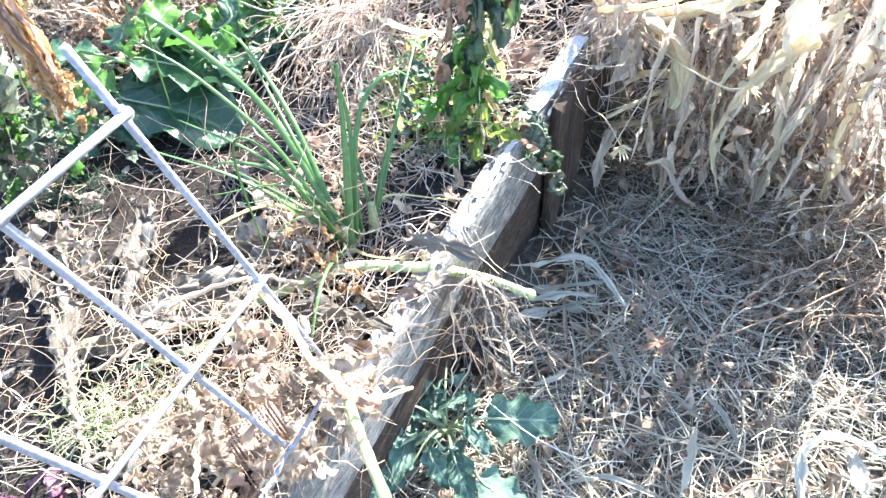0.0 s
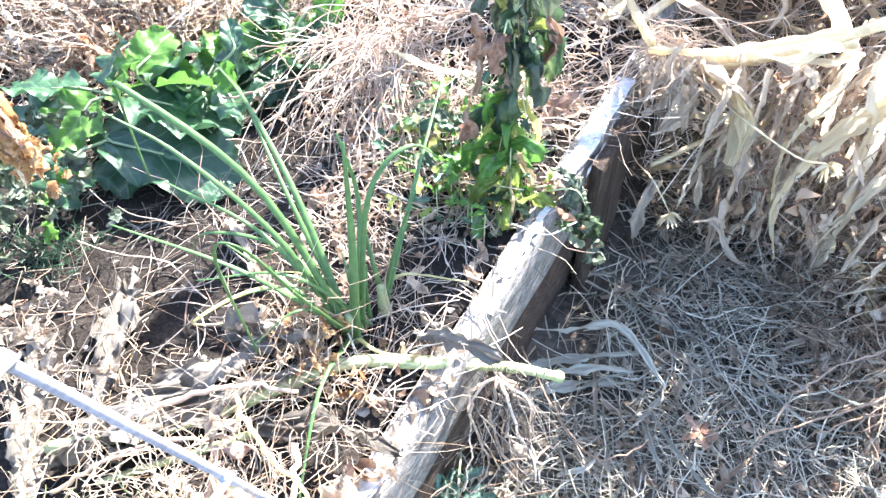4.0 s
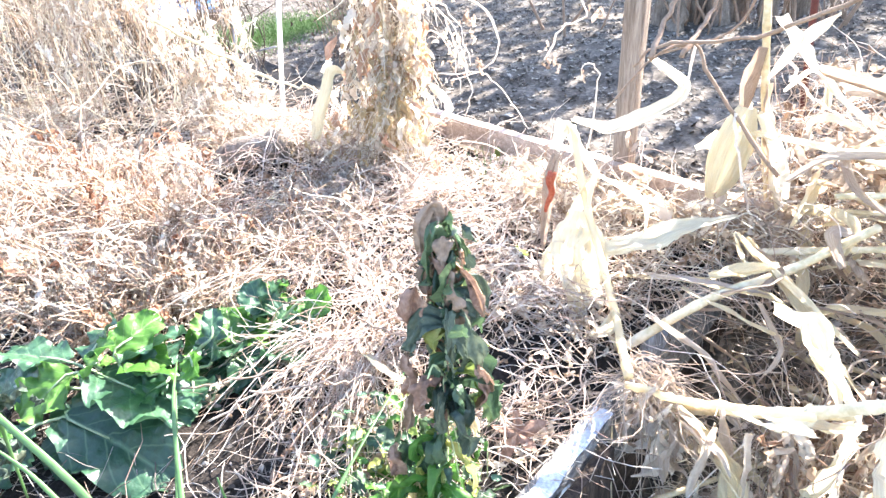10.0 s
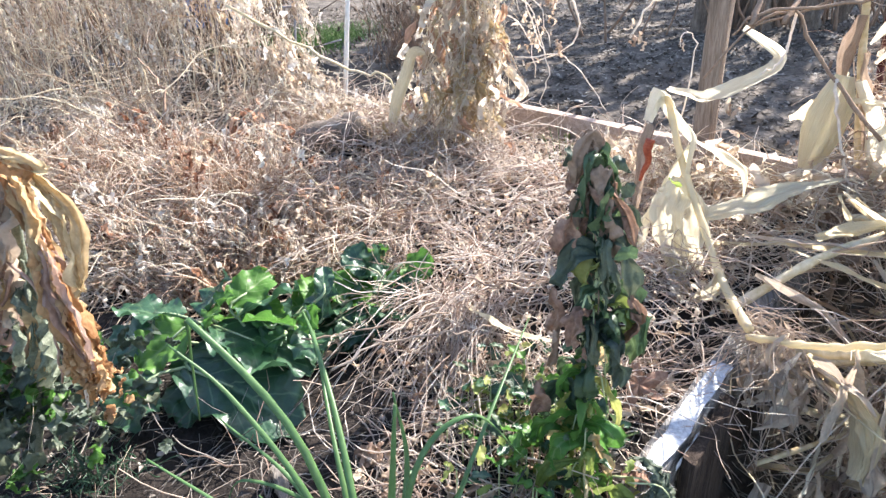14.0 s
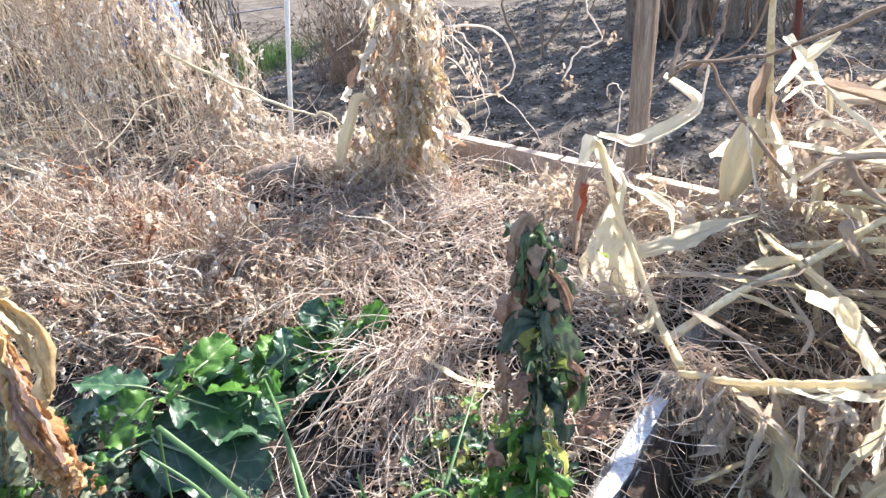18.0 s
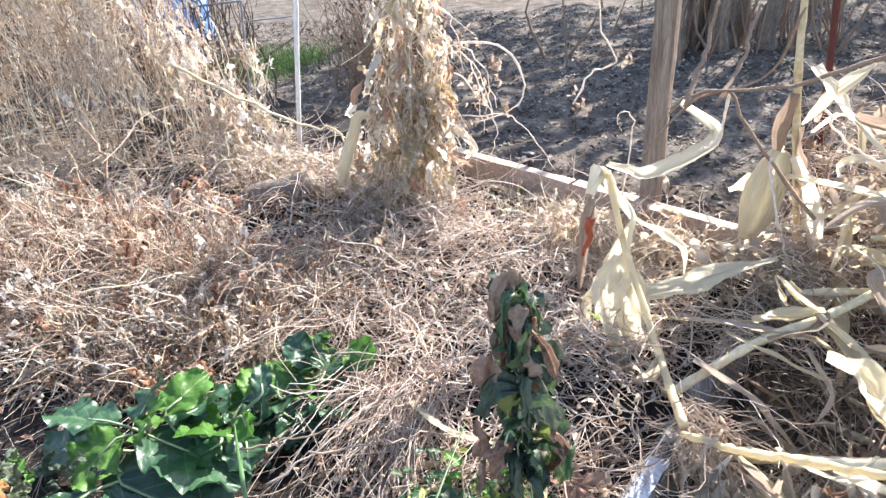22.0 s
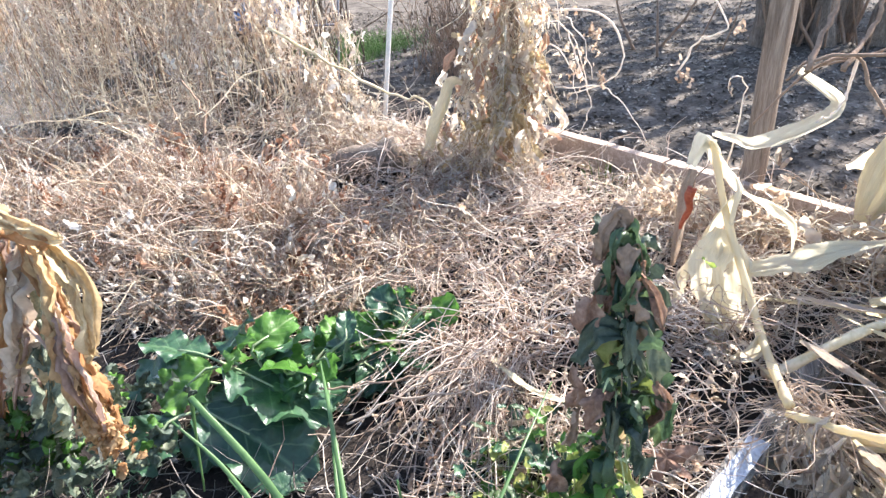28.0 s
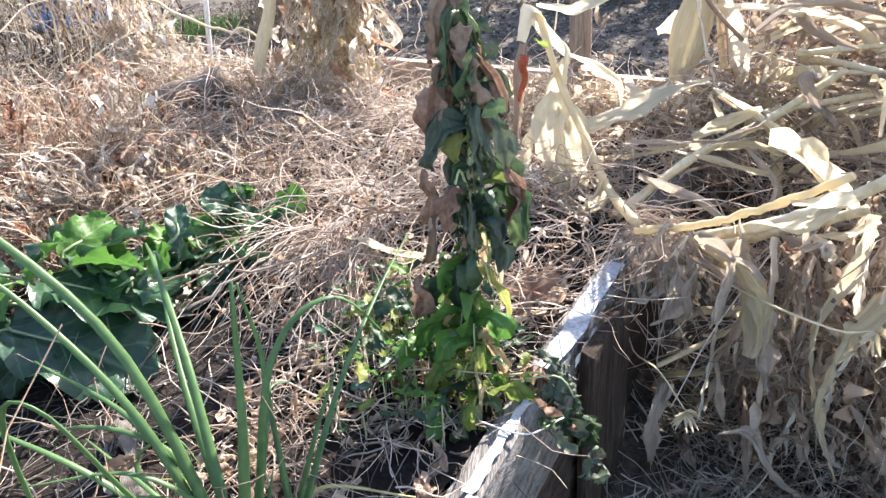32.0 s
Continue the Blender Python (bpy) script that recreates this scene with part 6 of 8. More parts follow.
corn3 = thing("corn_plant", "broken corn plant with pale leaves hanging to the path", "corn plant", "corn plants")
tube("stem", [(0.399, 1.050, 0.333), (0.492, 1.000, 0.382), (0.559, 0.970, 0.426), (0.628, 0.930, 0.496)], 0.0085, 0.0075, M_STALK, corn3, "", 26, 10, 0.2)
CL = [
    ([(0.665, 0.980, 0.429), (0.656, 0.950, 0.342), (0.677, 0.920, 0.204), (0.689, 0.900, 0.091), (0.679, 0.887, -0.030)], 0.050, 0.9, None),
    ([(0.730, 0.960, 0.388), (0.670, 0.940, 0.337), (0.589, 0.910, 0.265), (0.551, 0.880, 0.170), (0.594, 0.870, 0.032)], 0.036, 0.5, None),
    ([(0.607, 0.970, 0.406), (0.588, 0.950, 0.333), (0.545, 0.920, 0.258), (0.548, 0.890, 0.161)], 0.036, 0.9, None),
    ([(0.802, 0.930, 0.382), (0.775, 0.880, 0.295), (0.756, 0.850, 0.194), (0.789, 0.820, 0.009)], 0.072, 0.8, None),
    ([(0.783, 0.960, 0.464), (0.769, 0.920, 0.389), (0.774, 0.880, 0.307)], 0.05, 0.6, None),
    ([(0.699, 0.880, 0.079), (0.759, 0.850, 0.011), (0.767, 0.800, -0.021), (0.778, 0.774, -0.122)], 0.030, 0.7, M_CORN),
    ([(0.408, 1.060, 0.316), (0.472, 1.020, 0.285), (0.496, 0.980, 0.254), (0.494, 0.950, 0.183)], 0.036, 0.9, M_CORN),
    ([(0.491, 0.980, 0.267), (0.504, 0.960, 0.216), (0.506, 0.940, 0.148)], 0.042, 0.4, M_CORN_OLD),
    ([(0.517, 1.020, 0.360), (0.552, 0.980, 0.326), (0.566, 0.950, 0.236)], 0.022, 0.4, M_CORN_OLD),
    ([(0.441, 0.910, 0.083), (0.485, 0.905, 0.087), (0.524, 0.900, 0.009), (0.592, 0.898, -0.052)], 0.022, 0.8, M_CORN_OLD),
    ([(0.481, 0.950, 0.140), (0.491, 0.930, 0.047), (0.494, 0.910, -0.037)], 0.018, 0.3, M_CORN_OLD),
    ([(0.382, 0.990, 0.107), (0.361, 0.970, 0.027), (0.362, 0.961, -0.035)], 0.034, 0.5, M_CORN_OLD),
    ([(0.600, 0.900, 0.152), (0.655, 0.890, 0.069), (0.681, 0.880, -0.022)], 0.032, -0.6, M_CORN_OLD),
    ([(0.796, 0.880, 0.094), (0.852, 0.880, 0.109), (0.911, 0.880, 0.138)], 0.030, 0.6, M_CORN_OLD),
    ([(0.408, 1.020, 0.352), (0.458, 0.970, 0.326), (0.476, 0.940, 0.289), (0.475, 0.920, 0.230)], 0.038, 0.9, M_CORN),
    ([(0.558, 0.970, 0.428), (0.522, 0.960, 0.399), (0.466, 0.980, 0.398)], 0.03, 0.3, None),
]
for k, (ctrl, w, spn, mt) in enumerate(CL):
    limp_leaf("leaf", ctrl, w * (0.95 if mt is None else 0.8), mt or M_CORN, corn3, 60 + k, "", 0.09, 0.16, 0.22 if mt is None else 0.45, (0, -1, 0), (spn - 0.6) * 0.8, 0.55, 0.22, 38, 13)

corn4 = thing("corn_plant", "fallen corn plant with bleached husks piled at the back", "corn plant", "corn plants")
tube("stem", [(0.314, 1.180, 0.312), (0.454, 1.250, 0.390), (0.575, 1.300, 0.429), (0.711, 1.360, 0.492)], 0.0085, 0.007, M_STALK, corn4, "", 26, 10, 0.15)
CL = [
    ([(0.534, 1.160, 0.441), (0.567, 1.130, 0.435), (0.596, 1.100, 0.403), (0.631, 1.060, 0.360)], 0.085, 0.3, None),
    ([(0.469, 1.240, 0.409), (0.539, 1.240, 0.435), (0.558, 1.280, 0.441), (0.502, 1.340, 0.466)], 0.026, 0.5, M_CORN_OLD),
    ([(0.504, 1.330, 0.466), (0.563, 1.260, 0.429), (0.613, 1.160, 0.381), (0.655, 1.080, 0.355)], 0.032, 0.3, None),
    ([(0.341, 1.300, 0.399), (0.449, 1.280, 0.402), (0.542, 1.240, 0.417)], 0.028, 0.4, M_CORN_OLD),
    ([(0.355, 1.220, 0.363), (0.444, 1.160, 0.336), (0.520, 1.100, 0.278)], 0.035, 0.6, M_CORN_OLD),
    ([(0.408, 1.270, 0.394), (0.497, 1.220, 0.381), (0.560, 1.180, 0.376)], 0.026, 0.8, None),
    ([(0.551, 1.040, 0.337), (0.596, 1.020, 0.348), (0.633, 1.000, 0.381)], 0.035, 0.3, None),
    ([(0.668, 1.340, 0.490), (0.637, 1.330, 0.490), (0.655, 1.300, 0.442)], 0.03, 0.5, M_CORN_OLD),
    ([(0.409, 1.050, 0.303), (0.472, 0.980, 0.281), (0.485, 0.940, 0.240)], 0.04, 0.7, M_CORN_OLD),
    ([(0.518, 0.980, 0.333), (0.539, 0.950, 0.297), (0.525, 0.920, 0.245)], 0.025, 0.7, M_CORN_OLD),
    ([(0.431, 1.560, 0.538), (0.483, 1.560, 0.562), (0.518, 1.580, 0.632)], 0.05, 1.0, None),
]
for k, (ctrl, w, spn, mt) in enumerate(CL):
    corn_leaf(corn4, ctrl, w, 90 + k, mt, 0.2, 0.3, spn, 0.35)
for k, (ctrl, w, spn, mt) in enumerate([
        ([(0.490, 1.33, 0.479), (0.543, 1.27, 0.448), (0.605, 1.22, 0.405), (0.661, 1.16, 0.376)], 0.026, 0.9, None),
        ([(0.457, 1.30, 0.402), (0.504, 1.28, 0.435), (0.551, 1.26, 0.464)], 0.028, 1.1, None),
        ([(0.387, 1.33, 0.372), (0.469, 1.30, 0.383), (0.550, 1.26, 0.397), (0.582, 1.22, 0.393)], 0.022, 0.8, None),
        ([(0.564, 1.20, 0.413), (0.586, 1.14, 0.411), (0.601, 1.08, 0.388), (0.605, 1.03, 0.382)], 0.060, 0.5, M_HUSK),
        ([(0.403, 1.30, 0.368), (0.430, 1.27, 0.347), (0.488, 1.25, 0.371)], 0.018, 0.6, M_CORN_OLD),
        ([(0.413, 1.27, 0.320), (0.485, 1.20, 0.318), (0.541, 1.12, 0.321)], 0.018, 0.5, M_CORN_OLD),
        ([(0.527, 1.23, 0.406), (0.557, 1.17, 0.361), (0.523, 1.12, 0.332)], 0.022, 0.9, M_CORN_OLD),
        ([(0.288, 1.37, 0.341), (0.383, 1.36, 0.351), (0.466, 1.33, 0.381)], 0.018, 0.7, None),
        ([(0.488, 0.93, 0.444), (0.509, 0.91, 0.448), (0.532, 0.88, 0.475)], 0.046, 0.7, M_HUSK),
        ([(0.401, 0.99, 0.370), (0.427, 0.97, 0.361), (0.439, 0.95, 0.352)], 0.028, 0.6, M_CORN_OLD),
        ([(0.408, 0.98, 0.359), (0.450, 0.94, 0.354), (0.464, 0.91, 0.348)], 0.022, 0.8, M_CORN_OLD),
        ([(0.644, 1.45, 0.436), (0.681, 1.45, 0.442), (0.720, 1.45, 0.386), (0.709, 1.44, 0.340)], 0.030, 0.8, None),
        ([(0.490, 1.36, 0.462), (0.513, 1.33, 0.420)], 0.026, 1.0, None),
        ([(0.298, 1.20, 0.318), (0.324, 1.14, 0.335), (0.350, 1.10, 0.336)], 0.018, 0.6, None),
        ([(0.443, 0.98, 0.330), (0.473, 0.97, 0.292), (0.485, 0.95, 0.236), (0.473, 0.94, 0.201)], 0.048, 1.2, M_HUSK)]):
    corn_leaf(corn4, ctrl, w, 120 + k, mt, 0.22, 0.3, spn, 0.35)
tube("side_stalk", [(0.327, 1.06, 0.347), (0.408, 1.00, 0.385), (0.464, 0.96, 0.425), (0.526, 0.88, 0.502)], 0.0055, 0.005, M_CORN, corn4, "", 30, 8, 0.3, 0.0012)
tube("side_stalk", [(0.383, 1.070, 0.292), (0.501, 1.040, 0.344), (0.614, 1.000, 0.401)], 0.0075, 0.007, M_STALK, corn4, "", 16, 8, 0.2)
pep = thing("dried_pepper", "shrivelled red pepper hanging on a dry stem", "pepper")
tube("pod", [(0.163, 1.405, 0.545), (0.158, 1.403, 0.525), (0.162, 1.407, 0.50), (0.152, 1.41, 0.472), (0.149, 1.41, 0.455)], 0.0095, 0.003, M_RED, pep, "", 12, 9, 0.15)
tube("stem", [(0.163, 1.405, 0.545), (0.17, 1.41, 0.57), (0.19, 1.43, 0.585)], 0.0016, 0.0012, M_TWIG, pep, "", 6, 5)

# ---- weeds caught on the timber ----
weed = thing("dry_weed_clump", "tangle of dry weed stems caught on the timber edge", "dry weeds")
g = np.random.default_rng(31)
C0 = np.array((0.345, 1.085, 0.34))
n = 170
base = C0 + np.array((0.02, 0.0, 0.0)) + g.normal(0, 1, (n, 3)) * np.array((0.025, 0.025, 0.012))
wy = np.stack([g.normal(0.0, 0.8, n), g.normal(-0.2, 0.6, n), g.normal(-0.15, 0.35, n)], 1)
stem_cloud("stem_tangle", [(stem_lines(base, wy, g.uniform(0.05, 0.20, n), 32, 0.25, 0.35), 0.0006 + 0.0008 * g.uniform(0, 1, n) ** 2)], M_CORN_OLD, weed)
for k in range(46):
    c = Vector(C0) + Vector((abs(g.normal(0.03, 0.05)), g.normal(-0.03, 0.035), g.normal(-0.01, 0.02)))
    L = float(g.uniform(0.03, 0.10))
    limp_leaf("withered_leaf", [c, c + Vector((g.normal(0, 0.012), -0.008, -L * 0.5)), c + Vector((g.normal(0, 0.02), -0.01, -L))], float(g.uniform(0.010, 0.022)), (M_CORN_OLD, M_PALE, M_CRISP)[k % 3], weed, 7300 + k, "", 0.35, 0.4, 0.6, (0, -1, 0), float(g.uniform(0, 3)), 0.3, 0.2, 12, 7)
tube("long_stem", [C0, (0.449, 1.000, 0.290), (0.503, 0.820, 0.343), (0.527, 0.770, 0.374)], 0.0017, 0.0012, M_CORN, weed, "", 14, 6)
tube("long_stem", [(0.505, 1.000, 0.341), (0.432, 0.970, 0.224), (0.376, 0.930, 0.114)], 0.0015, 0.001, M_STRAW, weed, "", 12, 6)
tube("long_stem", [(0.311, 1.050, 0.296), (0.319, 0.980, 0.193), (0.333, 0.850, 0.252), (0.358, 0.800, 0.231)], 0.0013, 0.001, M_CORN, weed, "", 14, 6)
for k in range(26):
    a = k * 2.4
    q = Vector((0.526, 0.770, 0.374)) if k % 2 else Vector((0.359, 0.800, 0.228))
    ribbon("chaff", [q, q + Vector((0.008 * math.cos(a), -0.006, 0.007 * math.sin(a))), q + Vector((0.02 * math.cos(a), -0.012, 0.018 * math.sin(a) - 0.006))], 0.006, M_CORN, weed, "", 0.3, 6, 0.5, a, 0.2, 0.2, 0.5, (0, 0, 1), k, 0, 4)

# ---- vines dead on the stake and on the far panel ----
g = np.random.default_rng(41)


def vine_strings(holder, feet, heads, seed, leaf_mat, stem_mat, leaves, leaf_size, twigs=10, thick=0.0016):
    """Dead vines hanging in strings, each with drooping side twigs and clinging withered leaves."""
    gg = np.random.default_rng(seed)
    n = len(feet)
    rep = np.repeat(np.arange(n), 3)
    top = heads[rep] + gg.normal(0, 0.014, (len(rep), 3))
    low = feet[rep] + gg.normal(0, 0.022, (len(rep), 3))
    way = low - top
    main = stem_lines(top, way, np.linalg.norm(way, axis=1) * gg.uniform(0.7, 1.05, len(rep)), seed + 1, 0.07, 0.0, 14, 0.025)
    side = offshoots(main, twigs, 0.16, seed + 2, 0.75, 0.6, 0.5)
    fine = offshoots(side[::3], 2, 0.6, seed + 4, 0.9, 0.7, 0.5)
    stem_cloud("stem_tangle", [(main, thick * gg.uniform(0.5, 1.3, len(main))), (side, 0.0009 * gg.uniform(0.6, 1.4, len(side)))], stem_mat, holder)
    stem_cloud("fine_tangle", [(fine, 0.0007)], leaf_mat, holder, 3)
    spot = np.concatenate([points_on(side, int(leaves * 0.7), seed + 6, 0.3), points_on(main, leaves - int(leaves * 0.7), seed + 7, 0.05)])
    crumpled("withered_foliage", spot + gg.normal(0, 0.008, (len(spot), 3)), leaf_size * (0.35 + gg.uniform(0, 1, len(spot)) ** 2), leaf_mat, seed + 8, 0.45, 0.9, 0.2, holder, 0.4, 1.0, (9, 7))


vs = thing("dead_vine", "dead tan vine hanging in a ragged column from a stake", "dead vine")
n = 10
a = g.uniform(0, 6.28, n)
rad = g.uniform(0.01, 0.11, n)
feet = np.stack([-0.330 + np.cos(a) * rad * 1.5, 1.80 + np.sin(a) * rad, g.uniform(0.36, 0.56, n)], 1)
heads = np.stack([-0.305 + np.cos(a) * rad * 0.75, 1.84 + np.sin(a) * rad * 0.6, g.uniform(0.70, 1.04, n)], 1)
vine_strings(vs, feet, heads, 420, M_PALE, M_PEA, 260, 0.032, 13, 0.0015)
for k in range(210):
    i = int(g.integers(0, n))
    f = float(g.uniform(0.0, 0.98))
    c = Vector(feet[i]).lerp(Vector(heads[i]), f) + Vector((g.normal(0, 0.034 - 0.012 * f), g.normal(0, 0.03), 0))
    L = float(g.uniform(0.025, 0.07))
    d = Vector((g.normal(0, 0.5), g.normal(0, 0.4), -1)) * L
    limp_leaf("withered_leaf", [c, c + d * 0.5 + Vector((g.normal(0, 0.010), g.normal(0, 0.008), 0)), c + d], float(g.uniform(0.010, 0.026)), (M_PALE, M_STRAWLEAF, M_PALE, M_RUSTBIT, M_PALE)[k % 5], vs, 7000 + k, "", 0.4, 0.5, 0.8, (0, -1, 0), float(g.uniform(0, 3)), 0.3, 0.3, 12, 7)
# a rusty skirt spreads from the column over the heap
m = 10
low = np.stack([-0.32 + g.normal(0, 0.085, m), g.uniform(1.58, 1.78, m), np.zeros(m)], 1)
low[:, 2] = [bed_z(p[0], p[1]) + 0.03 for p in low]
vine_strings(vs, low, np.stack([-0.318 + g.normal(0, 0.05, m), g.uniform(1.77, 1.84, m), g.uniform(0.55, 0.78, m)], 1), 440, M_STRAWLEAF, M_PEA, 200, 0.034, 9, 0.0012)
for k in range(30):
    z, a2, L = float(g.uniform(0.45, 1.0)), float(g.uniform(0, 6.28)), float(g.uniform(0.05, 0.15))
    d = Vector((math.cos(a2), math.sin(a2), 0))
    q = Vector((-0.308, 1.835, z))
    tip = q + d * L + Vector((0, 0, -0.3 * L))
    tube("side_twig", [q, q + d * L * 0.5 + Vector((0, 0, 0.25 * L)), tip, tip + d * 0.01 - Vector((0, 0, 0.03))], 0.0013, 0.0007, M_PEA, vs, "", 10, 5, 0.2, 0.002)
    for m in range(3):
        e = q.lerp(tip, 0.45 + 0.25 * m) + Vector((g.normal(0, 0.008), g.normal(0, 0.008), 0.1 * L))
        limp_leaf("withered_leaf", [e, e + Vector((g.normal(0, 0.006), 0, -0.015)), e + Vector((g.normal(0, 0.010), 0, -float(g.uniform(0.025, 0.05))))], float(g.uniform(0.008, 0.018)), M_PALE, vs, 7600 + k * 3 + m, "", 0.35, 0.4, 0.6, (0, -1, 0), a2, 0.3, 0.3, 9, 5)
for k, (x, y) in enumerate(((0.13, 0.05), (0.17, -0.02), (0.1, 0.0), (-0.08, -0.02), (0.15, 0.03))):
    z = 0.62 + 0.09 * k % 0.3
    tube("side_twig", [(-0.30, 1.84, z), (-0.30 + x * 0.5, 1.84 + y, z + 0.09), (-0.30 + x, 1.82 + y, z + 0.05), (-0.30 + x * 1.25, 1.80 + y, z - 0.06)], 0.0022, 0.001, M_STRAW, vs, "", 14, 6, 0.3, 0.003)
    q = np.array((-0.30 + x * 1.1, 1.81 + y, z + 0.0))
    crumpled("withered_foliage", q + g.normal(0, 0.025, (14, 3)), g.uniform(0.010, 0.024, 14), M_PALE, 50 + k, 0.5, 0.9, 0.2, vs)

hv = thing("hanging_dead_vine", "curtain of blond dead vines hanging over a wire fence", "dead vine")
n = 112
x = -0.86 - 1.75 * g.uniform(0, 1, n) ** 1.5
edge_top = 0.56 + 0.44 * np.clip((-0.86 - x) / 0.16, 0, 1) + 0.45 * np.clip((-1.05 - x) / 0.5, 0, 1)
feet = np.stack([x + g.normal(0.02, 0.04, n), g.uniform(1.78, 2.08, n) - 0.15 * np.clip(-1.1 - x, 0, 1), g.uniform(0.30, 0.56, n)], 1)
heads = np.stack([x - g.uniform(0.0, 0.08, n), feet[:, 1] + g.uniform(0.0, 0.1, n), edge_top * g.uniform(0.82, 1.08, n)], 1)
# a hollow stays open under the vines nearest to the stake
lift = (x < -0.97) & (x > -1.65) & (g.uniform(0, 1, n) < 0.78)
feet[lift, 2] = g.uniform(0.57, 0.74, lift.sum())
cut_at = n * 3 // 5
vine_strings(hv, feet[:cut_at], heads[:cut_at], 450, M_PALE, M_STRAW, 1500, 0.032, 12)
vine_strings(hv, feet[cut_at:], heads[cut_at:], 470, M_STRAWBIT, M_PEA, 1000, 0.034, 10)
m = 560
slant = np.stack([g.uniform(-2.3, -0.98, m), g.uniform(1.72, 2.05, m), g.uniform(0.36, 1.0, m)], 1)
slant = slant[~((slant[:, 0] > -1.65) & (slant[:, 0] < -0.97) & (slant[:, 2] < 0.62) & (g.uniform(0, 1, m) < 0.93))]
m = len(slant)
slant[:, 2] = np.minimum(slant[:, 2], 0.45 + 0.9 * np.clip(-0.92 - slant[:, 0], 0, 0.7))
stem_cloud("slanting_stem_tangle", [(stem_lines(slant, np.stack([g.normal(0.1, 0.5, m), g.normal(-0.1, 0.3, m), g.normal(0.3, 0.8, m)], 1), g.uniform(0.10, 0.34, m), 462, 0.22, 0.15), 0.0008 + 0.0016 * g.uniform(0, 1, m) ** 2)], M_PEA, hv)
# stems coloured dark to stand for the shaded hollow behind the curtain
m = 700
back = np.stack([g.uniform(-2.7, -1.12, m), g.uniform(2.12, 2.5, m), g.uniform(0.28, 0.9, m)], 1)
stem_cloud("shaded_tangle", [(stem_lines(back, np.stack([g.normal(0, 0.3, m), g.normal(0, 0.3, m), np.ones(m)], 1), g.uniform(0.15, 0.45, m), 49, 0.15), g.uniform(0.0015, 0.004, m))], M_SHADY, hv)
for k in range(30):
    a = -0.95 - 0.05 * k + g.normal(0, 0.02)
    h = 0.62 + min(0.45, 0.05 * k)
    tube("vine_cane", [(a + g.normal(0, 0.03), 1.86, 0.36), (a - 0.01, 1.88 + g.normal(0, 0.03), 0.36 + (h - 0.36) * 0.5), (a - 0.02 + g.normal(0, 0.04), 1.9, h)], 0.0032, 0.0016, M_PEA if k % 2 else M_TWIG, hv, "", 14, 6, 0.25, 0.004)
# upright knots of vine standing out of the heap
kn = thing("dead_vine", "rusty upright knots of dead vine standing in the heap", "dead vine")
n = 30
feet = np.stack([g.uniform(-1.55, -0.58, n), g.uniform(1.10, 1.46, n), np.zeros(n)], 1)
feet[:, 2] = [bed_z(p[0], p[1]) + 0.3 * max(0.0, vine_top(p[0], p[1])) for p in feet]
heads = feet + np.stack([g.normal(0, 0.05, n), g.normal(0.03, 0.04, n), g.uniform(0.10, 0.20, n)], 1)
heads[:, 2] = np.minimum(heads[:, 2], 0.63 - 0.42 * (feet[:, 1] - 1.4))
vine_strings(kn, feet[:15], heads[:15], 490, M_RUSTBIT, M_RUSTY, 420, 0.030, 10, 0.0013)
vine_strings(kn, feet[15:], heads[15:], 510, M_STRAWBIT, M_STRAW, 420, 0.028, 10, 0.0014)
sticks = thing("fallen_sticks", "thick dry brown vine canes lying over the bed", "sticks")
for k, (ctrl, r) in enumerate([
        ([(-0.886, 1.182, 0.244), (-0.918, 1.322, 0.358), (-0.847, 1.461, 0.567)], 0.005), ([(-1.112, 1.136, 0.333), (-1.015, 1.229, 0.414), (-0.895, 1.322, 0.469)], 0.004),
        ([(-0.793, 1.182, 0.249), (-0.842, 1.368, 0.444), (-0.850, 1.461, 0.567)], 0.006), ([(-0.707, 1.368, 0.302), (-0.577, 1.415, 0.357), (-0.473, 1.508, 0.388)], 0.008),
        ([(-1.042, 1.415, 0.483), (-1.075, 1.508, 0.613), (-1.221, 1.601, 0.693)], 0.004), ([(-0.478, 1.647, 0.393), (-0.360, 1.647, 0.417), (-0.217, 1.619, 0.404)], 0.007),
        ([(-1.019, 1.787, 0.788), (-0.823, 1.833, 0.657), (-0.689, 1.880, 0.570), (-0.592, 1.880, 0.558), (-0.539, 1.833, 0.425)], 0.0045),
        ([(-0.397, 1.694, 0.478), (-0.512, 1.647, 0.384), (-0.641, 1.415, 0.290)], 0.007)]):
    tube("cane", ctrl, r, r * 0.6, M_TWIG if k % 3 else M_STALK, sticks, "", 20, 7, 0.2, 0.004)
ribbon("pale_stick", [(-0.501, 1.690, 0.480), (-0.462, 1.692, 0.570), (-0.418, 1.692, 0.655), (-0.392, 1.690, 0.662)], 0.034, M_CORN, sticks, "split pale yellow stalk", 0.8, 18, 0.3, 0.2, 0.10, 0.5, 0.7, (0, -1, 0), 77, 0, 9)

# draped fan of long pale stems
fan = thing("draped_dry_stems", "fan of long bleached dry stems draped towards the path", "dry stems")
g = np.random.default_rng(52)
n = 150
q = np.array((-0.150, 1.100, 0.352))
spin = g.normal(-1.75, 0.42, n)
base = q + g.normal(0, 1, (n, 3)) * np.array((0.055, 0.04, 0.012))
wy = np.stack([np.cos(spin), np.sin(spin), g.normal(0.02, 0.10, n)], 1)
main = stem_lines(base, wy, g.uniform(0.10, 0.36, n), 53, 0.16, 0.26, 10, 0.035)
side = offshoots(main[::2], 3, 0.3, 54, 0.5, 0.4, 0.2)
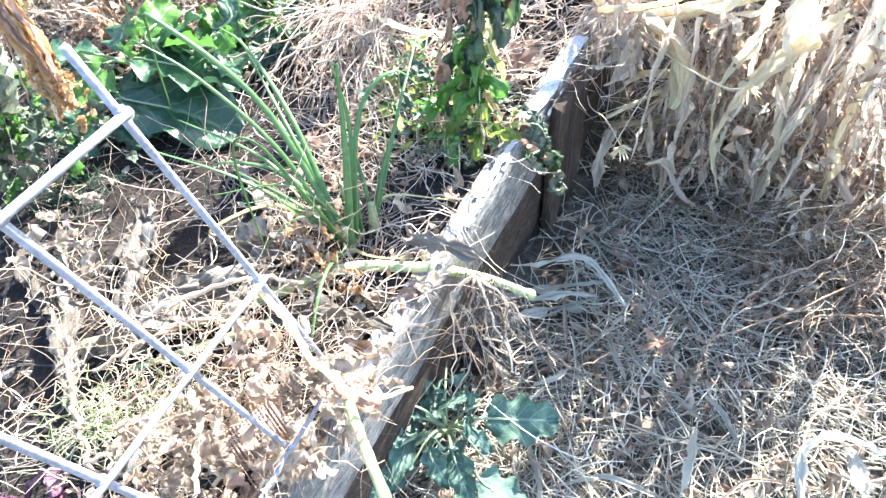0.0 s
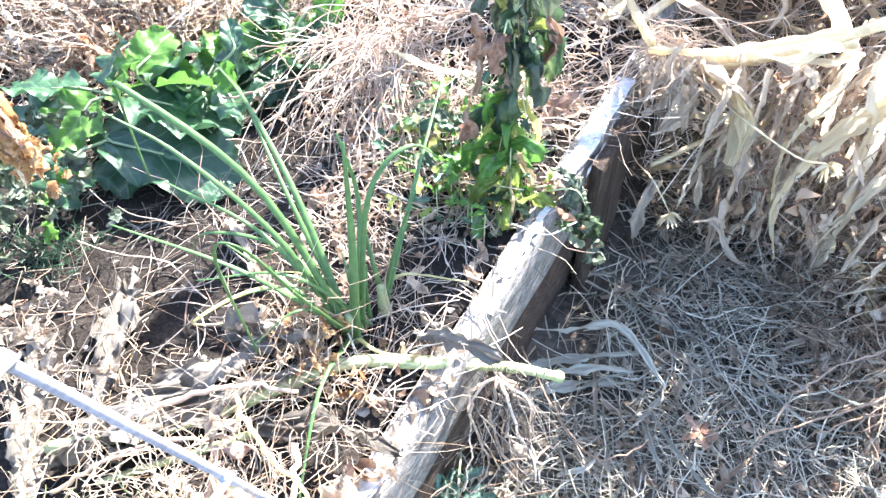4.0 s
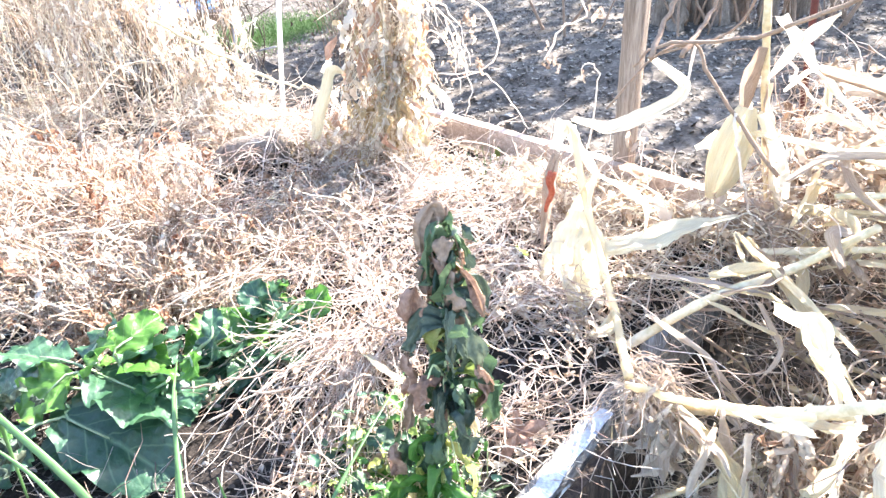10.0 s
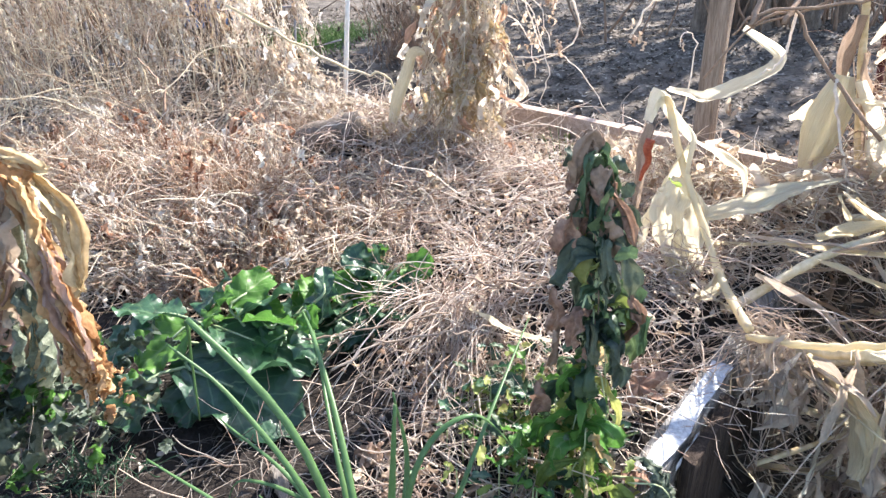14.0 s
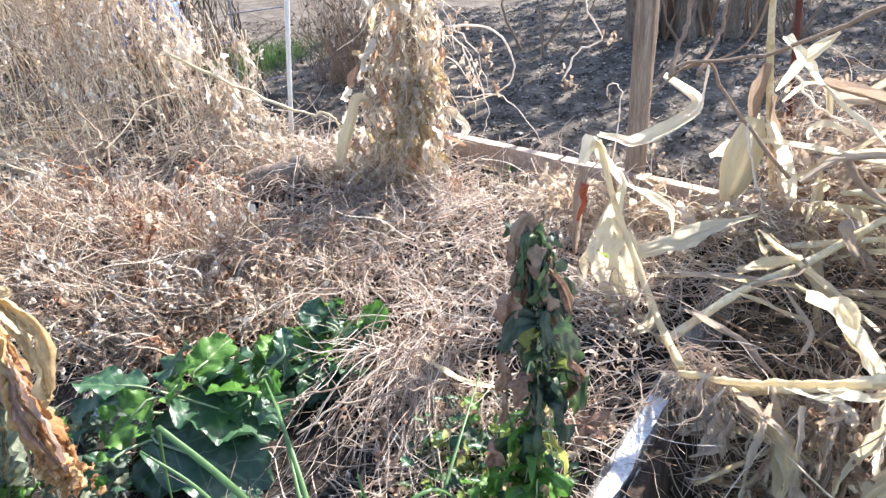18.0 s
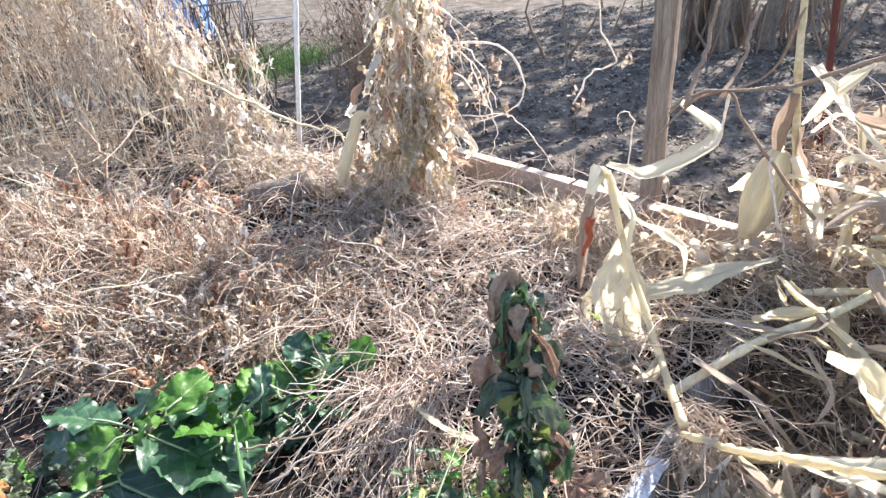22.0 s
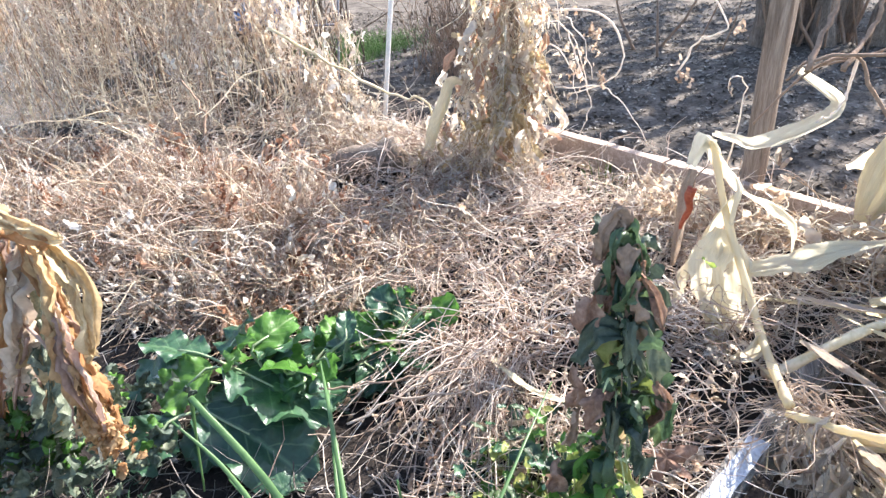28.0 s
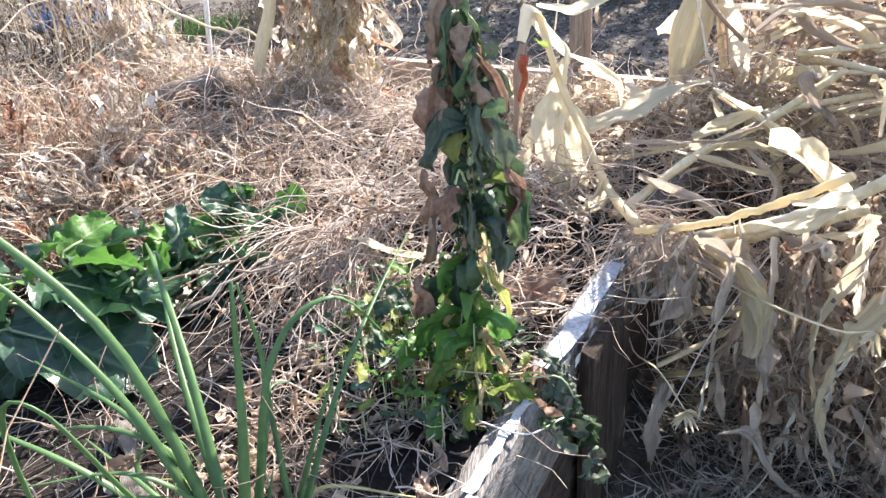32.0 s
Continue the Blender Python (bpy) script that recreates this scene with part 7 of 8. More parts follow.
stem_cloud("stem_tangle", [(main, 0.0006 + 0.0009 * g.uniform(0, 1, n) ** 1.5), (side, 0.0006)], M_STRAW, fan)
n = 70
base = q + g.normal(0, 1, (n, 3)) * np.array((0.07, 0.05, 0.014))
stem_cloud("crown_tangle", [(stem_lines(base, g.normal(0, 1, (n, 3)) * np.array((1, 1, 0.4)), g.uniform(0.06, 0.2, n), 56, 0.5, 0.1), 0.0012)], M_STRAW, fan)
spot = points_on(main, 120, 57, 0.0)
crumpled("withered_foliage", spot, g.uniform(0.010, 0.026, 120), M_CRISP, 58, 0.5, 0.4, 0.2, fan, 0.4)
for ctrl in ([(-0.132, 1.070, 0.400), (-0.042, 1.057, 0.390), (0.031, 1.114, 0.400)], [(-0.354, 0.873, 0.380), (-0.240, 0.912, 0.390), (-0.133, 0.975, 0.390)], [(-0.288, 0.827, 0.360), (-0.202, 0.915, 0.390), (-0.149, 1.037, 0.400)], [(-0.226, 0.875, 0.390), (-0.110, 0.923, 0.390), (-0.061, 0.954, 0.390)]):
    tube("thick_stem", ctrl, 0.0019, 0.001, M_CORN_OLD, fan, "", 14, 6, 0.2, 0.003)
husk = thing("corn_husk", "pale yellow strip of corn husk on the straw", "corn husk")
ribbon("strip", [(-0.123, 1.050, 0.350), (-0.076, 1.006, 0.355), (-0.023, 0.988, 0.350), (0.048, 0.986, 0.345)], 0.024, M_CORN, husk, "", 0.35, 20, 1.2, 0.3, 0.25, 0.35, 0.5)

# ---- log among the straw ----
lg = thing("half_buried_log", "short weathered brown log half buried in straw", "log")
tube("trunk", [(-0.863, 1.680, 0.379), (-0.721, 1.680, 0.436), (-0.593, 1.700, 0.466)], 0.050, 0.046, M_BARK, lg, "", 14, 16, 0.0, 0.003)

b = np.stack([g.uniform(-0.88, -0.58, 110), 1.675 + g.normal(0, 0.05, 110), np.zeros(110)], 1)
b[:, 2] = 0.44 + 0.32 * (b[:, 0] + 0.72) + g.uniform(-0.03, 0.035, 110)
tagged(stem_cloud("log_straw", [(stem_lines(b, lying(110, 0.3), g.uniform(0.06, 0.2, 110), 381, 0.4, 0.5), 0.0008 + 0.001 * g.uniform(0, 1, 110))], M_STRAW), "bleached stems lying over the log", "dry stems", kind="stuff")

# ---- far panel, white stake, steel stake ----
wire_fence("far_wire_fence", (-1.136, 2.300, 0.550), (0.03, 0.0, 0.165), (-0.20, 0.03, -0.012), 6, 7, 0.0042, "galvanised wire fence behind the dead vines", 1.3)
far_tie = thing("wire_tail", "loose galvanised wire ends tied to a white stake", "wire")
tube("wire", [(-1.136, 2.300, 0.550), (-0.855, 2.140, 0.620)], 0.0026, 0.0026, M_WIRE, far_tie, "", 4, 7)
tube("wire", [(-1.100, 2.300, 0.810), (-0.805, 2.140, 0.842)], 0.0026, 0.0026, M_WIRE, far_tie, "", 4, 7)
ws = thing("white_stake", "thin white fibreglass garden stake", "stake")
tube("rod", [(-0.866, 2.100, 0.370), (-0.804, 2.100, 0.679), (-0.750, 2.100, 0.939), (-0.709, 2.100, 1.137)], 0.0080, 0.0078, M_CORD, ws, "", 12, 9)
tube("rod_foot", [(-0.866, 2.100, 0.370), (-0.894, 2.100, 0.224)], 0.0080, 0.0080, M_CORD, ws, "", 4, 9)
rs = thing("steel_stake", "rust red steel fence stake behind the corn", "stake")
tube("bar", [(0.701, 2.000, 0.542), (0.686, 2.000, 0.713), (0.669, 2.000, 0.891)], 0.0085, 0.0085, M_RUST, rs, "", 8, 6)
tube("bar_foot", [(0.701, 2.000, 0.542), (0.721, 2.000, 0.334)], 0.0085, 0.0085, M_RUST, rs, "", 4, 6)

# ---- drip fittings on the far board ----
spr = thing("sprinkler_head", "small black drip sprinkler on the far board", "sprinkler")
sx, sy, sz = (-0.036, 1.950, 0.432)
for k, (r, z0, z1) in enumerate(((0.010, -0.012, 0.012), (0.007, 0.012, 0.024), (0.014, 0.024, 0.034))):
    tube(("body", "neck", "cap")[k], [(sx, sy, sz + z0), (sx + 0.001, sy, sz + z1)], r, r * 0.95, M_BLACK, spr, "", 4, 12)
tube("spout", [(sx, sy, sz + 0.03), (sx - 0.018, sy - 0.004, sz + 0.033), (sx - 0.026, sy - 0.004, sz + 0.026)], 0.0035, 0.003, M_BLACK, spr, "", 6, 7)
ball = thing("hose_cap", "small bright green plastic hose cap", "hose fitting")
bx, by, bz = (-0.061, 1.901, 0.375)
tube("cap", [(bx, by, bz - 0.012), (bx, by, bz + 0.010)], 0.0095, 0.009, M_LIME, ball, "", 5, 12)
tube("collar", [(bx, by, bz - 0.03), (bx, by, bz - 0.012)], 0.0065, 0.0065, M_LIME, ball, "", 4, 10)
tube("pipe", [(-0.367, 2.100, 0.345), (-0.213, 2.004, 0.350), (-0.080, 1.933, 0.352)], 0.006, 0.006, M_STALK, thing("drip_pipe", "pale drip pipe lying along the far board", "pipe"), "", 10, 8)
gs = thing("green_shoot", "thin upright green shoots in the straw", "weeds")
for k in range(7):
    px = 0.012 * (k - 3)
    x, y, z = (-0.047, 1.764, 0.360)
    tube("blade", [(x + px, y + 0.01 * math.sin(k * 2), z - 0.03), (x + px * 1.4, y, z + 0.04), (x + px * 1.8, y, z + 0.07 + 0.02 * math.sin(k))], 0.0014, 0.0005, M_GRASS, gs, "", 6, 5)

# ---- twigs of dead plants against the yard ----
tw = thing("bare_twigs", "bare brown branching twigs of a dead plant", "twigs")
for ctrl, r in [
        ([(0.567, 1.450, 0.534), (0.482, 1.500, 0.634), (0.424, 1.520, 0.710), (0.401, 1.530, 0.752), (0.328, 1.520, 0.731), (0.255, 1.500, 0.642)], 0.0038),
        ([(0.668, 1.400, 0.880), (0.574, 1.450, 0.818), (0.483, 1.500, 0.770), (0.337, 1.520, 0.753), (0.297, 1.520, 0.716)], 0.0045),
        ([(0.401, 1.530, 0.752), (0.391, 1.520, 0.678), (0.354, 1.500, 0.645)], 0.003), ([(0.482, 1.500, 0.634), (0.520, 1.480, 0.484), (0.570, 1.460, 0.402)], 0.003),
        ([(0.551, 1.480, 0.735), (0.594, 1.460, 0.676), (0.680, 1.440, 0.636)], 0.0025), ([(0.325, 1.500, 0.736), (0.361, 1.600, 0.827), (0.373, 1.620, 0.897)], 0.0055),
        ([(0.377, 1.500, 0.739), (0.427, 1.600, 0.801), (0.452, 1.650, 0.888)], 0.005),
        ([(0.214, 1.500, 0.518), (0.232, 1.520, 0.685), (0.210, 1.500, 0.728), (0.200, 1.500, 0.703)], 0.0015),
        ([(0.104, 1.700, 0.679), (0.137, 1.700, 0.754), (0.192, 1.680, 0.779), (0.161, 1.700, 0.837), (0.148, 1.700, 0.929)], 0.0025),
        ([(-0.198, 1.800, 0.808), (-0.084, 1.800, 0.800), (-0.026, 1.800, 0.715), (-0.051, 1.800, 0.646), (-0.163, 1.820, 0.600)], 0.003),
        ([(-0.192, 1.820, 0.617), (-0.053, 1.800, 0.617), (0.055, 1.780, 0.490)], 0.0018), ([(-0.163, 1.820, 0.761), (-0.099, 1.800, 0.589), (-0.122, 1.800, 0.496)], 0.002)]:
    tube("twig", ctrl, r, r * 0.5, M_TWIG if r > 0.003 else M_STRAW, tw, "", 18, 6, 0.25, 0.0022)
for c, m in (((0.117, 1.700, 0.685), 9), ((0.198, 1.680, 0.785), 4), ((0.203, 1.500, 0.701), 2), ((-0.066, 1.800, 0.647), 6), ((-0.101, 1.800, 0.761), 8), ((0.309, 1.450, 0.599), 4)):
    crumpled("withered_foliage", np.array(c) + g.normal(0, 0.012, (m, 3)), g.uniform(0.014, 0.032, m), M_CRISP, int(c[0] * 100 + 500), 0.5, 0.9, 0.2, tw)

# ---- withered plant at the left front ----
rc = random.Random(77)
curl = thing("withered_kale", "withered plant with curled orange brown leaves over dark foliage", "withered plant")
tube("stem", [(-0.686, 0.620, 0.300), (-0.580, 0.620, 0.500), (-0.530, 0.620, 0.636), (-0.486, 0.625, 0.745)], 0.008, 0.005, M_SPECK, curl, "pale grey green stem", 20, 10, 0.1, 0.001)
for k, (ctrl, w, mt, spn) in enumerate([
        ([(-0.470, 0.630, 0.762), (-0.448, 0.626, 0.748), (-0.430, 0.620, 0.709), (-0.428, 0.612, 0.655), (-0.436, 0.612, 0.625)], 0.026, M_STRAWLEAF, 0.3),
        ([(-0.480, 0.636, 0.752), (-0.454, 0.610, 0.682), (-0.444, 0.600, 0.629), (-0.436, 0.600, 0.573), (-0.464, 0.610, 0.492)], 0.050, M_RUSTLEAF, 0.0),
        ([(-0.480, 0.620, 0.736), (-0.456, 0.602, 0.688), (-0.448, 0.592, 0.652), (-0.437, 0.590, 0.605), (-0.446, 0.594, 0.538)], 0.026, M_PINK, 0.4),
        ([(-0.490, 0.628, 0.758), (-0.470, 0.615, 0.710), (-0.456, 0.606, 0.650), (-0.452, 0.606, 0.590)], 0.034, M_STRAWLEAF, -0.3),
        ([(-0.506, 0.620, 0.768), (-0.517, 0.600, 0.692), (-0.587, 0.590, 0.569), (-0.667, 0.590, 0.437)], 0.026, M_PINK, 0.2),
        ([(-0.495, 0.630, 0.757), (-0.507, 0.600, 0.679), (-0.545, 0.590, 0.580)], 0.034, M_CRISP, -0.2),
        ([(-0.440, 0.630, 0.765), (-0.454, 0.620, 0.783), (-0.490, 0.610, 0.792), (-0.54, 0.60, 0.77)], 0.034, M_RUSTLEAF, 0.1),
        ([(-0.500, 0.612, 0.790), (-0.530, 0.600, 0.740), (-0.580, 0.590, 0.640)], 0.034, M_STRAWLEAF, 0.5),
        ([(-0.528, 0.610, 0.660), (-0.507, 0.600, 0.606), (-0.530, 0.600, 0.536), (-0.570, 0.602, 0.470)], 0.046, M_SPECK, 0.1),
        ([(-0.548, 0.620, 0.640), (-0.575, 0.610, 0.544), (-0.634, 0.610, 0.459)], 0.050, M_SPECK, -0.2),
        ([(-0.452, 0.604, 0.560), (-0.458, 0.606, 0.520), (-0.470, 0.612, 0.470)], 0.042, M_RUSTLEAF, 0.3),
        ([(-0.470, 0.598, 0.610), (-0.480, 0.594, 0.540), (-0.478, 0.594, 0.505), (-0.486, 0.596, 0.470)], 0.014, M_PALE, 0.8),
        ([(-0.470, 0.620, 0.700), (-0.462, 0.608, 0.640), (-0.470, 0.606, 0.560)], 0.030, M_PINK, -0.4)]):
    for m in range(3):
        off = Vector((rc.gauss(0, w * 0.22), rc.gauss(0, w * 0.15), rc.gauss(0, 0.008)))
        path = [Vector(q) + off * (0.4 + 0.6 * i / (len(ctrl) - 1)) + Vector((rc.gauss(0, 0.004), rc.gauss(0, 0.004), 0)) for i, q in enumerate(ctrl)]
        limp_leaf("curled_leaf", path, w * rc.uniform(0.35, 0.62), mt if m < 2 else rc.choice((M_STRAWLEAF, M_RUSTLEAF, M_PINK)), curl, 5000 + k * 3 + m, "", 0.50, 0.6, 0.9, (0, -1, 0), spn + rc.gauss(0, 0.6), 0.45, 0.5, 40, 9)
for k in range(60):
    c = Vector((-0.458, 0.604, 0.52)) + Vector((rc.gauss(0, 0.014), rc.gauss(0, 0.012), rc.gauss(0, 0.035)))
    one_crumpled("leaf_fringe", c, rc.uniform(0.012, 0.026), M_RUSTLEAF, curl, 5300 + k, aspect=0.7, hang=0.7, crush=0.25, lobes=0.4, roll=1.0, res=(9, 8))
for k, ctrl in enumerate([[(-0.507, 0.600, 0.671), (-0.470, 0.590, 0.640), (-0.478, 0.590, 0.577), (-0.500, 0.590, 0.505)], [(-0.497, 0.590, 0.657), (-0.569, 0.590, 0.573), (-0.696, 0.590, 0.382)]]):
    tube("leaf_stalk", ctrl, 0.0022, 0.0014, M_PINK, curl, "", 14, 6, 0.1, 0.001)
for k in range(270):
    x, y, z = (-0.604, 0.620, 0.416)
    a = rc.uniform(0, 6.28)
    up = rc.random()
    q = Vector((x - 0.02 * up + rc.gauss(0, 0.065 - 0.035 * up), y + rc.gauss(0, 0.07 - 0.035 * up), max(0.29, z - 0.05 + up * 0.17 + rc.gauss(0, 0.015))))
    one_crumpled("small_leaf", q, rc.uniform(0.018, 0.042), M_WILT if k % 4 else (M_KALE if k % 2 else M_KALE_Y), curl, 5600 + k, aspect=0.9, hang=0.1, crush=0.25, lobes=0.45, roll=0.7, res=(9, 8))

# ---- green thistle leaves on the path ----
th = thing("thistle_rosette", "dusty green lobed thistle leaves on the path", "weed")
TF = Vector((0.055, 0.365, -0.030))
for k, (rt0, tp, w) in enumerate([
        ((0.128, 0.367, 0.020), (0.239, 0.362, 0.030), 0.095), ((0.036, 0.366, -0.010), (0.031, 0.446, 0.000), 0.05), ((-0.002, 0.371, 0.000), (-0.016, 0.259, 0.020), 0.05), ((-0.006, 0.312, -0.000), (-0.055, 0.229, 0.000), 0.06),
        ((0.071, 0.308, 0.020), (0.102, 0.227, 0.030), 0.06), ((0.014, 0.367, 0.010), (-0.020, 0.407, 0.010), 0.04), ((0.117, 0.265, 0.020), (0.187, 0.226, 0.020), 0.07), ((0.048, 0.380, 0.030), (0.109, 0.397, 0.040), 0.035),
        ((0.035, 0.302, 0.030), (0.066, 0.251, 0.030), 0.045), ((-0.022, 0.313, 0.020), (-0.035, 0.362, 0.040), 0.035), ((0.097, 0.342, 0.030), (0.134, 0.310, 0.020), 0.035), ((-0.066, 0.272, 0.000), (-0.085, 0.219, 0.000), 0.05)]):
    kale_leaf(th, TF, rt0, tp, w, 200 + k, M_THISTLE, 0.25 * (k % 4) - 0.4, 0.14, 3, 0.34)
for k in range(16):
    a = k * 2.4
    q = TF + Vector((0.045 * math.cos(a), 0.06 * math.sin(a), 0.05 + 0.01 * (k % 3)))
    one_crumpled("small_leaf", q, 0.03 + 0.012 * (k % 3), M_THISTLE, th, 5900 + k, aspect=0.5, crush=0.12, lobes=0.5)
for k in range(5):
    a = k * 1.3 + 0.3
    tube("leaf_rib", [TF, TF + Vector((0.04 * math.cos(a), 0.04 * math.sin(a), 0.06)), TF + Vector((0.10 * math.cos(a), 0.10 * math.sin(a), 0.055))], 0.003, 0.0015, M_VEIN, th, "", 10, 6)

# ---- roots of a pulled plant hanging from the timber ----
rootb = thing("root_clump", "dry brown roots of a pulled plant hanging over the timber", "roots")
g = np.random.default_rng(83)
n = 130
base = np.array((0.115, 0.47, 0.25)) + g.normal(0, 1, (n, 3)) * np.array((0.022, 0.025, 0.012))
strands("root_tangle", base, np.stack([g.normal(0.15, 0.35, n), g.normal(-0.25, 0.35, n), np.full(n, -1.0)], 1), g.uniform(0.05, 0.22, n), g.uniform(0.0004, 0.0010, n), M_SOILSTRAW, 0.35, 7, 84, 0, 0.08, rootb)
for k in range(9):
    a = k * 0.9
    tube("root", [(0.11, 0.48, 0.262), (0.11 + 0.04 * math.cos(a), 0.46 + 0.03 * math.sin(a), 0.22), (0.12 + 0.05 * math.cos(a + 0.7), 0.43 + 0.04 * math.sin(a), 0.13), (0.13 + 0.07 * math.cos(a), 0.42 + 0.05 * math.sin(a + 1), 0.03 + 0.01 * k)], 0.0022, 0.001, M_CORN_OLD if k % 3 else M_STRAW, rootb, "", 16, 6, 0.2, 0.003)
clod = thing("soil_clod", "dark crumbly soil clods under the timber", "soil clod")
for k in range(24):
    c = Vector((0.055, 0.540, -0.020)) + Vector((g.normal(0, 0.05), g.normal(0, 0.045), abs(g.normal(0, 0.02))))
    r = g.uniform(0.012, 0.032)
    bm = bmesh.new()
    bmesh.ops.create_icosphere(bm, subdivisions=2, radius=r)
    for v in bm.verts:
        v.co *= 1 + 0.55 * noise.noise(v.co * 60 + Vector((k * 3.1, 0, 0)))
        v.co.z *= 0.75
    bm.transform(Matrix.Translation(c))
    part("lump", bm, M_SOIL, clod)

# ---- crisp debris at the timber's near end ----
deb = thing("dead_squash_vine", "bleached crisp vine and leaves heaped at the timber's near end", "dead vine")
rd = random.Random(91)
for k in range(74):
    px = rd.random()
    if px < 0.55:
        c = Vector((-0.200, 0.167, 0.330)) + Vector((rd.gauss(0, 0.05), rd.gauss(0, 0.04), rd.gauss(0.02, 0.02)))
    elif px < 0.8:
        c = Vector((-0.123, 0.251, 0.330)) + Vector((rd.gauss(0, 0.04), rd.gauss(0, 0.035), rd.gauss(0.01, 0.014)))
    else:
        c = Vector((-0.026, 0.281, 0.290)) + Vector((rd.gauss(0, 0.02), rd.gauss(0, 0.03), rd.gauss(0.01, 0.01)))
    one_crumpled("dead_leaf", c, rd.uniform(0.018, 0.055), rd.choice((M_CORN_OLD, M_CRISP, M_PINK, M_CORN_OLD, M_PALE)), deb, 6100 + k, aspect=rd.uniform(0.35, 0.8), hang=0.0, crush=0.2, lobes=0.35, roll=1.0, res=(10, 8))
for k, ctrl in enumerate([[(-0.148, 0.359, 0.420), (-0.106, 0.318, 0.400), (-0.067, 0.291, 0.370), (-0.041, 0.264, 0.340)], [(-0.321, 0.351, 0.340), (-0.250, 0.381, 0.350), (-0.176, 0.403, 0.360), (-0.114, 0.409, 0.340)], [(-0.362, 0.273, 0.330), (-0.300, 0.317, 0.340), (-0.244, 0.331, 0.360), (-0.172, 0.348, 0.350)], [(-0.181, 0.216, 0.400), (-0.158, 0.167, 0.400), (-0.143, 0.112, 0.400)], [(-0.297, 0.152, 0.360), (-0.236, 0.188, 0.370), (-0.197, 0.242, 0.400)], [(-0.094, 0.343, 0.360), (-0.078, 0.281, 0.360), (-0.043, 0.261, 0.330)], [(-0.161, 0.150, 0.330), (-0.107, 0.174, 0.340), (-0.082, 0.191, 0.330)], [(-0.398, 0.309, 0.350), (-0.355, 0.224, 0.340), (-0.301, 0.153, 0.340)]]):
    tube("dead_stem", ctrl, 0.004 if k % 2 else 0.0026, 0.0022, M_CORN_OLD if k % 3 else M_CORN, deb, "", 24, 7, 0.2, 0.002)
n = 120
g = np.random.default_rng(86)
base = np.concatenate([np.array(c) + g.normal(0, 1, (30, 3)) * np.array((0.06, 0.05, 0.015)) for c in ((-0.227, 0.201, 0.340), (-0.152, 0.290, 0.340), (-0.302, 0.291, 0.330), (-0.095, 0.369, 0.320))])
strands("stem_tangle", base, g.normal(0, 1, (n, 3)) * np.array((1, 1, 0.35)), g.uniform(0.04, 0.16, n), g.uniform(0.0004, 0.0009, n), M_CORN_OLD, 0.9, 9, 87, 0.1, 0.22, deb)
n = 110
base = np.concatenate([np.array(c) + g.normal(0, 1, (22, 3)) * np.array((0.05, 0.05, 0.012)) for c in ((-0.368, 0.356, 0.330), (-0.222, 0.353, 0.340), (-0.243, 0.242, 0.340), (-0.385, 0.247, 0.320), (-0.106, 0.297, 0.330))])
strands("curly_vine", base, g.normal(0, 1, (n, 3)) * np.array((1, 1, 0.3)), g.uniform(0.10, 0.26, n), g.uniform(0.0005, 0.0011, n), M_PALE, 0.9, 18, 89, 0.1, 0.10, deb)
# ribbed end of an old corrugated pipe
cp = thing("corrugated_hose", "piece of dusty tan corrugated hose in the dry leaves", "hose")
ca, cb = Vector((-0.146, 0.180, 0.335)), Vector((-0.101, 0.222, 0.335))
for k in range(15):
    q0, q1 = ca.lerp(cb, k / 15), ca.lerp(cb, (k + 0.62) / 15)
    tube("ring", [q0, q1], 0.026, 0.026, M_PINK, cp, "", 3, 18)
tube("core", [ca, cb], 0.0235, 0.0235, M_TWIG, cp, "", 4, 16)
pl = thing("purple_leaves", "small purple leaves beside the wire panel", "leaves")
for k, c in enumerate(((-0.380, 0.139, 0.310), (-0.357, 0.148, 0.310), (-0.395, 0.127, 0.310), (-0.353, 0.126, 0.310))):
    one_crumpled("leaf", c, 0.04, M_PURPLE, pl, 6400 + k, aspect=0.8, crush=0.08, lobes=0.25)
fw = thing("feathery_weed", "small feathery pale green weed beside the wire panel", "weed")
g = np.random.default_rng(88)
for c, m in (((-0.325, 0.217, 0.310), 200), ((-0.250, 0.227, 0.310), 90), ((-0.565, 0.606, 0.310), 160)):
    strands("frond", np.array(c) + g.normal(0, 1, (m, 3)) * np.array((0.035, 0.025, 0.008)), g.normal(0, 1, (m, 3)) + np.array((0, 0, 0.7)), g.uniform(0.015, 0.045, m), g.uniform(0.0007, 0.0014, m), M_STEM if m != 160 else M_KALE, 0.5, 5, int(m + 3), 0, 0.1, fw)

